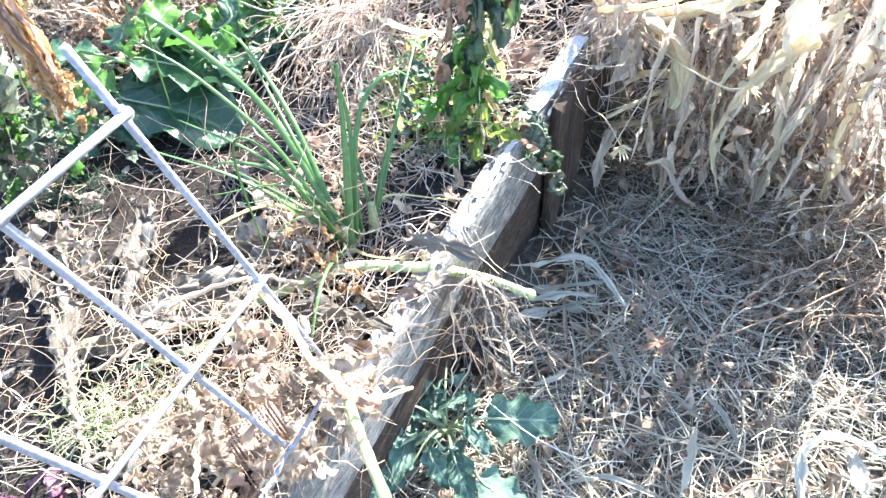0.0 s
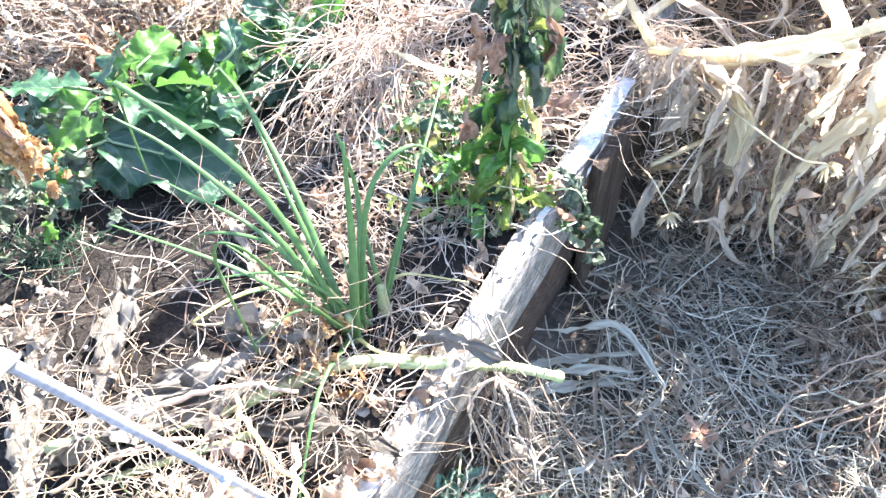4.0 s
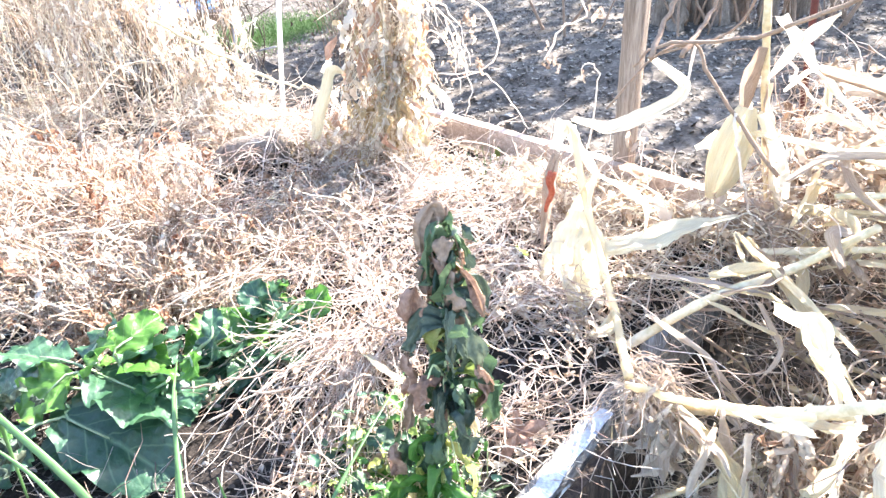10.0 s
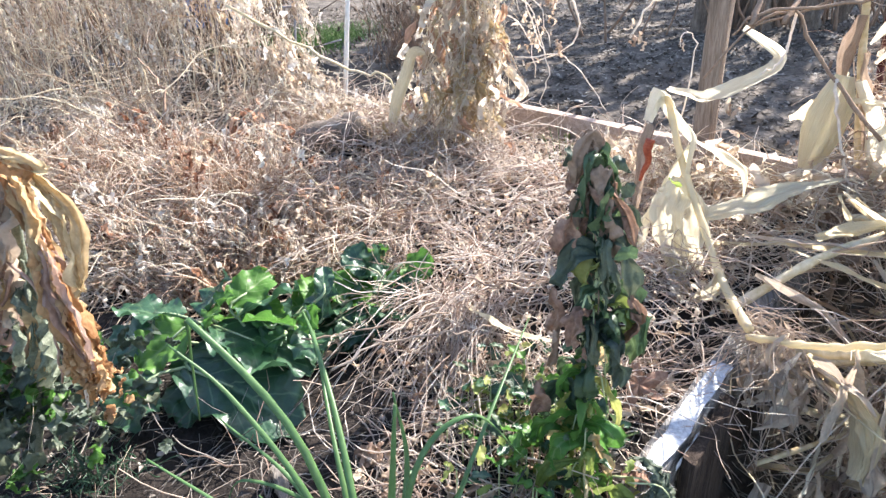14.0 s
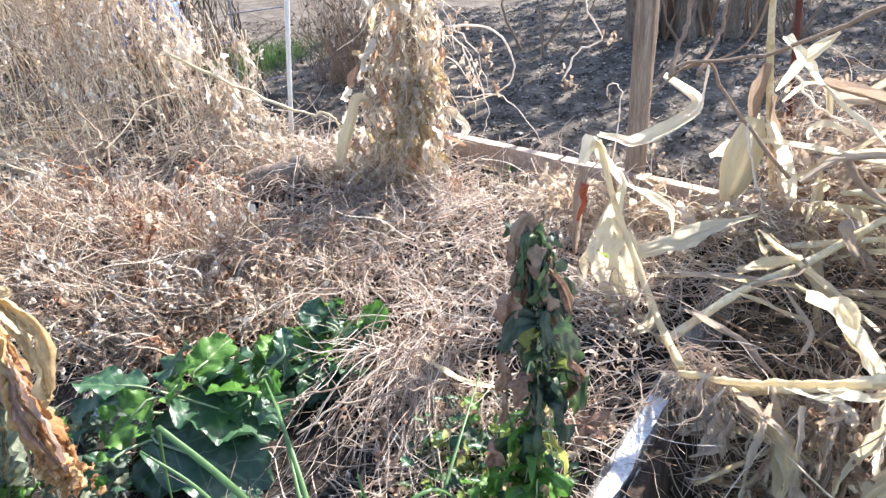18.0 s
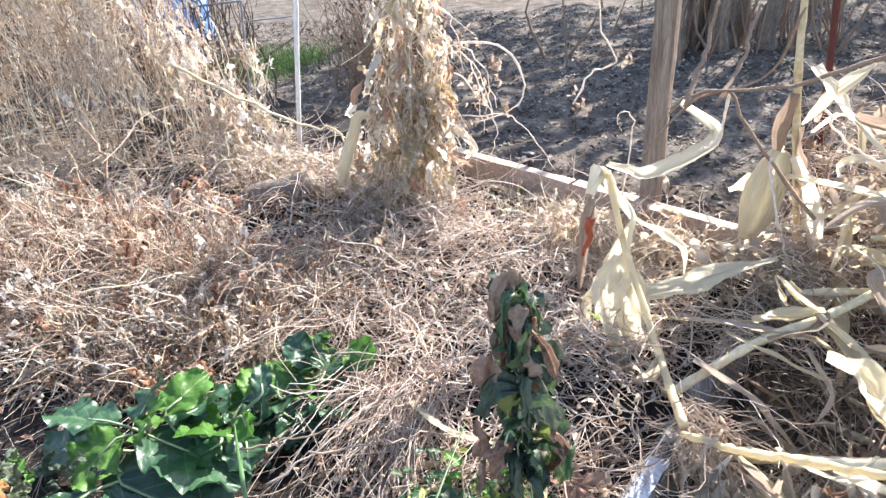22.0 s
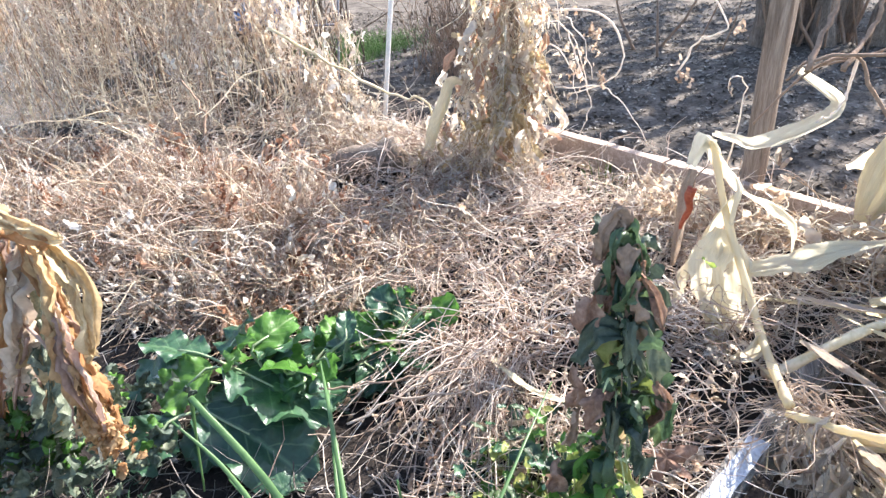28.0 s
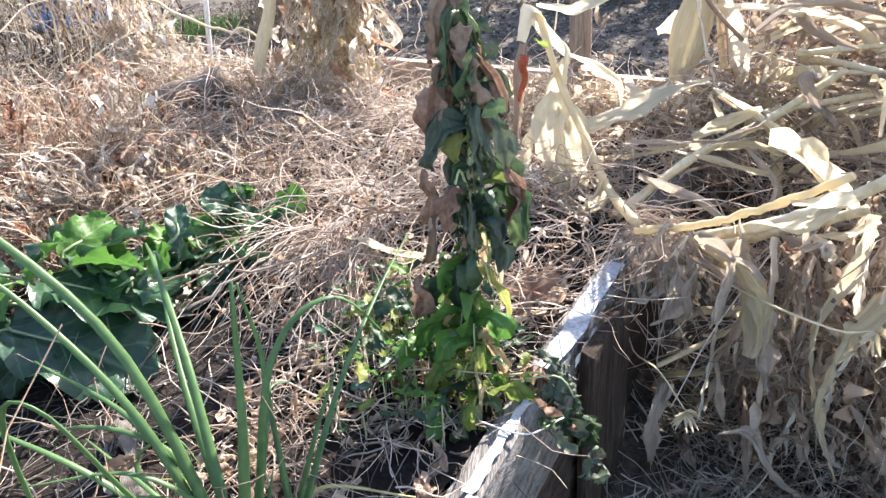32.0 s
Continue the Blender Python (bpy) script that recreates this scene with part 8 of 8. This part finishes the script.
# ---- dry ribbons on path and soil ----
rib = thing("fallen_corn_leaves", "grey weathered corn leaves lying on the path", "corn leaves")
for k, (ctrl, w) in enumerate([
        ([(0.138, 0.725, -0.030), (0.217, 0.720, -0.020), (0.316, 0.729, -0.010), (0.391, 0.627, -0.030)], 0.018), ([(0.131, 0.651, -0.050), (0.256, 0.682, -0.045), (0.370, 0.704, -0.050)], 0.022),
        ([(0.146, 0.595, -0.050), (0.237, 0.628, -0.045), (0.341, 0.638, -0.050)], 0.025), ([(0.260, 0.848, -0.040), (0.335, 0.793, -0.030), (0.374, 0.732, -0.040)], 0.010),
        ([(0.206, 0.640, -0.030), (0.272, 0.649, -0.020), (0.339, 0.650, -0.030)], 0.022), ([(0.602, 0.267, 0.000), (0.613, 0.331, 0.020), (0.672, 0.360, 0.020), (0.748, 0.344, 0.000)], 0.024),
        ([(0.645, 0.643, -0.020), (0.684, 0.612, -0.010), (0.732, 0.626, -0.020)], 0.018), ([(0.699, 0.355, -0.010), (0.701, 0.310, -0.010), (0.695, 0.268, -0.010)], 0.025),
        ([(0.275, 0.504, -0.030), (0.329, 0.547, -0.020), (0.378, 0.605, -0.030)], 0.014), ([(0.423, 0.258, -0.020), (0.449, 0.317, -0.010), (0.471, 0.378, -0.020)], 0.02)]):
    limp_leaf("leaf", ctrl, w * 0.8, M_GREYLEAF, rib, k + 300, "", 0.14, 0.25, 0.4, (0, 0, 1), 0.2 * (k % 3), 0.5, 0.4, 30, 9)
rp = random.Random(64)
for k in range(44):
    while True:
        x, y = rp.uniform(0.05, 1.0), rp.uniform(0.05, 1.0)
        if on_path(x, y):
            break
    a, L = rp.uniform(0, 6.28), rp.uniform(0.04, 0.12)
    z = ground_z(x, y) + 0.032
    turn = rp.gauss(0, 0.5)
    ctrl = [(x, y, z), (x + L * math.cos(a), y + L * math.sin(a), z + rp.uniform(0, 0.015)), (x + L * (math.cos(a) + math.cos(a + turn)), y + L * (math.sin(a) + math.sin(a + turn)), z)]
    ribbon("leaf", ctrl, rp.uniform(0.004, 0.012), M_GREYLEAF if k % 3 else M_CORN_OLD, rib, "", 0.6, 16, rp.uniform(-1.5, 1.5), rp.uniform(-0.4, 0.4), 0.12, 0.25, 0.6, (0, 0, 1), k + 330, 0, 7)
sl = thing("fallen_husk_strips", "broad grey dead leaves lying on the dark soil", "dry leaves")
for k, (ctrl, w) in enumerate([
        ([(-0.517, 0.495, 0.300), (-0.454, 0.355, 0.300), (-0.383, 0.241, 0.300)], 0.022), ([(-0.426, 0.566, 0.300), (-0.382, 0.446, 0.310), (-0.367, 0.357, 0.300)], 0.028),
        ([(-0.401, 0.304, 0.300), (-0.300, 0.361, 0.310), (-0.174, 0.430, 0.310)], 0.03), ([(-0.346, 0.306, 0.300), (-0.229, 0.391, 0.310), (-0.118, 0.458, 0.300)], 0.026),
        ([(-0.592, 0.494, 0.300), (-0.520, 0.410, 0.300), (-0.475, 0.373, 0.300)], 0.02), ([(-0.379, 0.353, 0.300), (-0.268, 0.414, 0.310), (-0.166, 0.484, 0.310)], 0.034),
        ([(-0.392, 0.419, 0.290), (-0.384, 0.497, 0.300), (-0.411, 0.581, 0.300)], 0.026), ([(-0.239, 0.481, 0.310), (-0.198, 0.503, 0.320), (-0.138, 0.477, 0.310)], 0.03),
        ([(0.005, 0.511, 0.300), (0.051, 0.508, 0.300), (0.115, 0.487, 0.290)], 0.024), ([(-0.314, 0.692, 0.290), (-0.254, 0.625, 0.290), (-0.207, 0.564, 0.290)], 0.02),
        ([(-0.160, 0.374, 0.310), (-0.068, 0.376, 0.310), (0.009, 0.358, 0.300)], 0.02), ([(-0.199, 0.201, 0.310), (-0.147, 0.189, 0.330), (-0.134, 0.164, 0.310)], 0.05),
        ([(-0.141, 0.190, 0.310), (-0.086, 0.186, 0.310), (-0.043, 0.168, 0.310)], 0.045), ([(-0.263, 0.177, 0.330), (-0.201, 0.182, 0.340), (-0.194, 0.140, 0.320)], 0.03)]):
    limp_leaf("leaf", [Vector(c) + Vector((0, 0, 0.008)) for c in ctrl], w * 1.7, M_DULLLEAF if k < 11 else M_PALE, sl, k + 400, "", 0.16, 0.35, 0.45, (0, 0, 1), 0.15 * (k % 4), 0.5, 0.35, 34, 13)
dw = thing("dry_vine_on_wire", "crisp dead vine hanging on the wire fence's foot", "dead vine")
g = np.random.default_rng(61)
for c, m in (((-0.402, 0.418, 0.420), 60), ((-0.043, 0.230, 0.420), 120), ((-0.137, 0.261, 0.420), 70), ((-0.180, 0.136, 0.420), 120), ((-0.090, 0.155, 0.360), 90), ((-0.116, 0.473, 0.320), 80), ((-0.142, 0.465, 0.320), 70)):
    base = np.array(c) + g.normal(0, 0.03, (m, 3))
    strands("stem_tangle", base[:m // 3], g.normal(0, 1, (m // 3, 3)), g.uniform(0.03, 0.12, m // 3), g.uniform(0.0004, 0.0009, m // 3), M_CRISP, 0.9, 9, int(m + 600 + c[0] * 50), 0.2, 0.22, dw)
    crumpled("withered_foliage", base[:m // 4], g.uniform(0.014, 0.040, m // 4), M_RUSTLEAF if m == 80 else M_CRISP if m % 60 else M_CORN_OLD, int(m + 700 + c[0] * 50), 0.5, 0.4, 0.25, dw, 0.4, 1.0, (9, 7))
tube("dead_stem", [(-0.065, 0.249, 0.555), (-0.026, 0.218, 0.480), (0.003, 0.222, 0.400), (0.035, 0.274, 0.310)], 0.0035, 0.0025, M_CORN, dw, "", 16, 6, 0.2, 0.002)

# thread on the timber
trd = thing("loose_thread", "bent white thread lying across the timber", "thread")
tube("thread", [(0.113, 0.718, 0.285), (0.166, 0.700, 0.285), (0.208, 0.722, 0.290)], 0.0011, 0.001, M_CORD, trd, "", 14, 5)

pt = thing("loose_thread", "bent white thread lying on the path", "thread")
tube("thread", [(0.119, 0.393, 0.040), (0.196, 0.333, 0.040), (0.273, 0.301, 0.030), (0.285, 0.318, 0.030), (0.297, 0.341, 0.030)], 0.0009, 0.0009, M_CORD, pt, "", 20, 5)
run = thing("dry_runners", "long thin brown runners lying across the path", "dry vine")
for k, ctrl in enumerate(([(0.930, 0.726, 0.020), (0.695, 0.605, 0.010), (0.530, 0.541, 0.000), (0.512, 0.495, -0.020), (0.534, 0.420, -0.020)], [(0.932, 0.771, 0.050), (0.780, 0.716, 0.030), (0.613, 0.635, 0.010), (0.538, 0.553, 0.000)], [(0.871, 0.597, 0.000), (0.731, 0.600, -0.010), (0.603, 0.555, -0.020)], [(0.139, 0.658, 0.020), (0.214, 0.538, -0.010), (0.273, 0.487, -0.020), (0.357, 0.524, -0.020)], [(0.602, 0.267, 0.000), (0.642, 0.377, 0.000), (0.747, 0.460, 0.000), (0.836, 0.505, -0.000)], [(0.189, 0.324, -0.010), (0.241, 0.268, 0.000), (0.248, 0.235, 0.000)])):
    tube("runner", ctrl, 0.0021, 0.0012, (M_TWIG, M_CORN_OLD, M_TWIG)[k % 3], run, "", 26, 6, 0.2, 0.0018)

# ---- paint left on the timber ----
def paint_patch(s0, s1, p0, p1, side, seed):
    """A thin flake of old paint that follows the board, on its top or on its outer face."""
    n, m2 = 16, 4
    rnd = random.Random(seed)
    v, f = [], []
    for i in range(n + 1):
        a0, a1 = p0 + 0.006 * noise.noise((i * 0.45, seed, 0.3)), p1 + 0.006 * noise.noise((i * 0.45, seed, 7.7))
        for j in range(m2 + 1):
            s = s0 + (s1 - s0) * i / n + 0.004 * noise.noise((j * 2.0, seed, i * 0.1))
            w = a0 + (a1 - a0) * j / m2
            zt = top_z + 0.05 * s
            v.append(along(s, w, zt + 0.0062) if side == "top" else along(s, 0.0488, zt - w))
    for i in range(n):
        for j in range(m2):
            b2 = i * (m2 + 1) + j
            f.append((b2, b2 + 1, b2 + m2 + 2, b2 + m2 + 1))
    return link_mesh("paint_flake", v, f, M_PAINT, upper, "flaking white paint")


paint_patch(0.66, 0.92, 0.012, 0.040, "top", 1)
paint_patch(0.70, 0.78, 0.004, 0.020, "face", 2)
paint_patch(0.40, 0.46, 0.030, 0.042, "top", 3)
paint_patch(0.46, 0.60, 0.022, 0.034, "top", 4)
paint_patch(0.05, 0.20, 0.008, 0.034, "top", 5)

# ---- standing dead corn at the right, mostly out of view, added to shade the path ----
rs2 = random.Random(15)
for k, (x, y, hh) in enumerate([tuple(along(s, p, 0))[:2] + (h,) for s, p, h in ((1.45, 1.0, 1.25), (1.58, 1.25, 1.4), (1.38, 1.42, 1.3), (1.70, 0.95, 1.35), (1.05, 1.45, 1.2), (1.78, 1.5, 1.5), (1.15, 1.75, 1.3))] + [(0.97, 1.46, 1.25), (1.12, 1.62, 1.3), (1.02, 1.74, 1.35)]):
    cp = thing("corn_plant", "standing dead brown corn plant with shredded leaves, added to shade the path", "corn plant", "corn plants")
    g0 = ground_z(x, y)
    lx, ly = rs2.gauss(0, 0.06), rs2.gauss(0, 0.06)
    stem = [Vector((x, y, g0 - 0.03)), Vector((x + lx * 0.4, y + ly * 0.4, g0 + hh * 0.5)), Vector((x + lx, y + ly, g0 + hh))]
    tube("stem", stem, 0.010, 0.006, M_STALK, cp, "", 24, 9, 0.16)
    line = curve_points(stem, 12)
    for j in range(18):
        q = line[min(11, 6 + j * 6 // 16)]
        a = j * 3.14 + rs2.gauss(0, 0.6)
        L = rs2.uniform(0.18, 0.36)
        o = Vector((math.cos(a), math.sin(a), 0))
        ribbon("leaf", [q, q + o * L * 0.3 + Vector((0, 0, 0.03)), q + o * L * 0.55 - Vector((0, 0, 0.06)), q + o * L * 0.6 - Vector((0, 0, L * 0.75))], rs2.uniform(0.022, 0.042), M_CORN_OLD if j % 3 else M_CORN, cp, "", 0.4, 22, rs2.uniform(-1.5, 1.5), rs2.uniform(-0.5, 0.5), 0.12, 0.12, 0.6, (0, 0, 1), 500 + k * 20 + j, 0, 9)

# ---- brown weeds standing behind the corn ----
wm = thing("dead_weeds", "tangle of brown dead weeds behind the fallen corn", "dead weeds")
g = np.random.default_rng(97)
n = 900
wx, wy2 = g.uniform(0.62, 1.25, n), g.uniform(1.45, 1.95, n)
base = np.stack([wx, wy2, np.array([ground_z(a, b2) for a, b2 in zip(wx, wy2)]) + g.uniform(0, 0.3, n)], 1)
strands("weed_tangle", base, np.stack([g.normal(0, 0.6, n), g.normal(-0.1, 0.5, n), g.normal(0.5, 0.6, n)], 1), g.uniform(0.06, 0.24, n), g.uniform(0.0006, 0.0018, n), M_CRISP, 0.4, 6, 98, 0.2, 0.1, wm)
crumpled("withered_foliage", base[::3] + g.normal(0, 0.05, (300, 3)), g.uniform(0.015, 0.045, 300), M_CRISP, 99, 0.5, 0.5, 0.2, wm, 0.4)
crumpled("brown_foliage", base[1::3] + g.normal(0, 0.05, (300, 3)), g.uniform(0.015, 0.04, 300), M_TWIG, 100, 0.5, 0.5, 0.2, wm, 0.4)

# ---- yard: trees, bush, barrel, grass ----
tree = thing("multi_stem_tree", "clump of grey rough trunks with thin suckers", "tree")
rt = random.Random(9)
tx, ty, tz = (0.656, 3.841, 0.300)
for k in range(9):
    a, r = k * 2.4, 0.03 + 0.035 * k
    x, y = tx + math.cos(a) * r * 1.4, ty + math.sin(a) * r * 0.7 + 0.1
    lean = (x - tx) * 0.9
    tube("trunk", [(x, y, 0.2), (x + lean * 0.15, y, 0.6), (x + lean * 0.6 + 0.05, y + 0.1, 1.5), (x + lean * 1.4, y + 0.3, 2.4)], 0.075 - 0.004 * k, 0.02, M_BARK, tree, "", 18, 12, 0.0, 0.012)
for k in range(60):
    x, y = tx + rt.gauss(0.1, 0.42), ty + rt.gauss(0.05, 0.14)
    tube("sucker", [(x, y, 0.25), (x + rt.gauss(0, 0.08), y + rt.gauss(0, 0.05), 0.6), (x + rt.gauss(0.05, 0.2), y + rt.gauss(0, 0.1), rt.uniform(0.8, 1.5))], rt.uniform(0.004, 0.011), 0.002, M_TWIG, tree, "", 8, 5)
g = np.random.default_rng(71)
# unseen tree, added so that its crown keeps the sun off the yard
far = thing("added_shade_tree", "tall dry-leaved unseen tree, added beyond the yard to shade the ground", "tree")
tube("trunk", [(2.6, 7.2, 0.1), (2.55, 7.2, 1.4), (2.4, 7.1, 2.8)], 0.16, 0.08, M_BARK, far, "", 16, 12, 0.0, 0.01)
for k in range(12):
    a = k * 0.524
    tube("limb", [(2.45, 7.1, 2.2 + 0.05 * k), (2.4 + 0.8 * math.cos(a), 7.1 + 0.7 * math.sin(a), 2.9), (2.4 + 1.7 * math.cos(a), 7.1 + 1.3 * math.sin(a), 3.3 + 0.1 * (k % 4))], 0.05, 0.012, M_BARK, far, "", 12, 8, 0.0, 0.01)
n = 3000
crown = np.stack([g.uniform(0.2, 4.2, n), g.uniform(5.75, 8.6, n), g.uniform(2.7, 3.7, n)], 1)
flakes("crown", crown, g.uniform(0.06, 0.15, n), M_CRISP, 76, 0.4, 0.7, 0.2, far)
bush = thing("dry_bush", "brown twiggy dry bush in the yard", "bush")
bx, by, bz = (-1.146, 3.294, 0.300)
n = 260
base = np.array((bx, by, 0.27)) + g.normal(0, 1, (n, 3)) * np.array((0.10, 0.10, 0.0)) + np.array((0.12, 0, 0))
strands("twig_tangle", base, np.stack([g.normal(0, 0.2, n), g.normal(0, 0.2, n), np.ones(n)], 1), g.uniform(0.25, 0.85, n), g.uniform(0.0008, 0.0022, n), M_TWIG, 0.3, 7, 73, 0, 0.08, bush)
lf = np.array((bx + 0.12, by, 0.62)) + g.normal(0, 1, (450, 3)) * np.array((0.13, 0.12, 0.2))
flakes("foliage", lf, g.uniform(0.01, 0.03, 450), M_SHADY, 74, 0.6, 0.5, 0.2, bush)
barrel = thing("blue_barrel", "blue plastic barrel standing in the yard", "barrel")
qx, qy, qz = (-3.436, 4.910, 0.300)
prof = [(0.0, 0.0), (0.27, 0.0), (0.29, 0.03), (0.285, 0.28), (0.297, 0.30), (0.285, 0.32), (0.285, 0.58), (0.297, 0.60), (0.285, 0.62), (0.285, 0.86), (0.27, 0.90), (0.0, 0.90)]
v = [(qx + r * math.cos(2 * math.pi * j / 32), qy + r * math.sin(2 * math.pi * j / 32), 0.27 + h) for r, h in prof for j in range(32)]
f = [(i * 32 + j, i * 32 + (j + 1) % 32, (i + 1) * 32 + (j + 1) % 32, (i + 1) * 32 + j) for i in range(len(prof) - 1) for j in range(32)]
link_mesh("shell", v, f, M_BLUE, barrel)
gx, gy, gz = (-2.051, 3.913, 0.300)
n = 5000
base = np.stack([gx + g.normal(0, 0.22, n), gy + g.normal(0, 0.28, n), np.full(n, 0.29)], 1)
tagged(strands("grass_patch", base, np.stack([g.normal(0, 0.5, n), g.normal(0, 0.5, n), np.ones(n)], 1), g.uniform(0.02, 0.06, n), g.uniform(0.001, 0.0022, n), M_GRASS, 0.4, 4, 75), "patch of short green grass in the yard", "grass", kind="stuff")
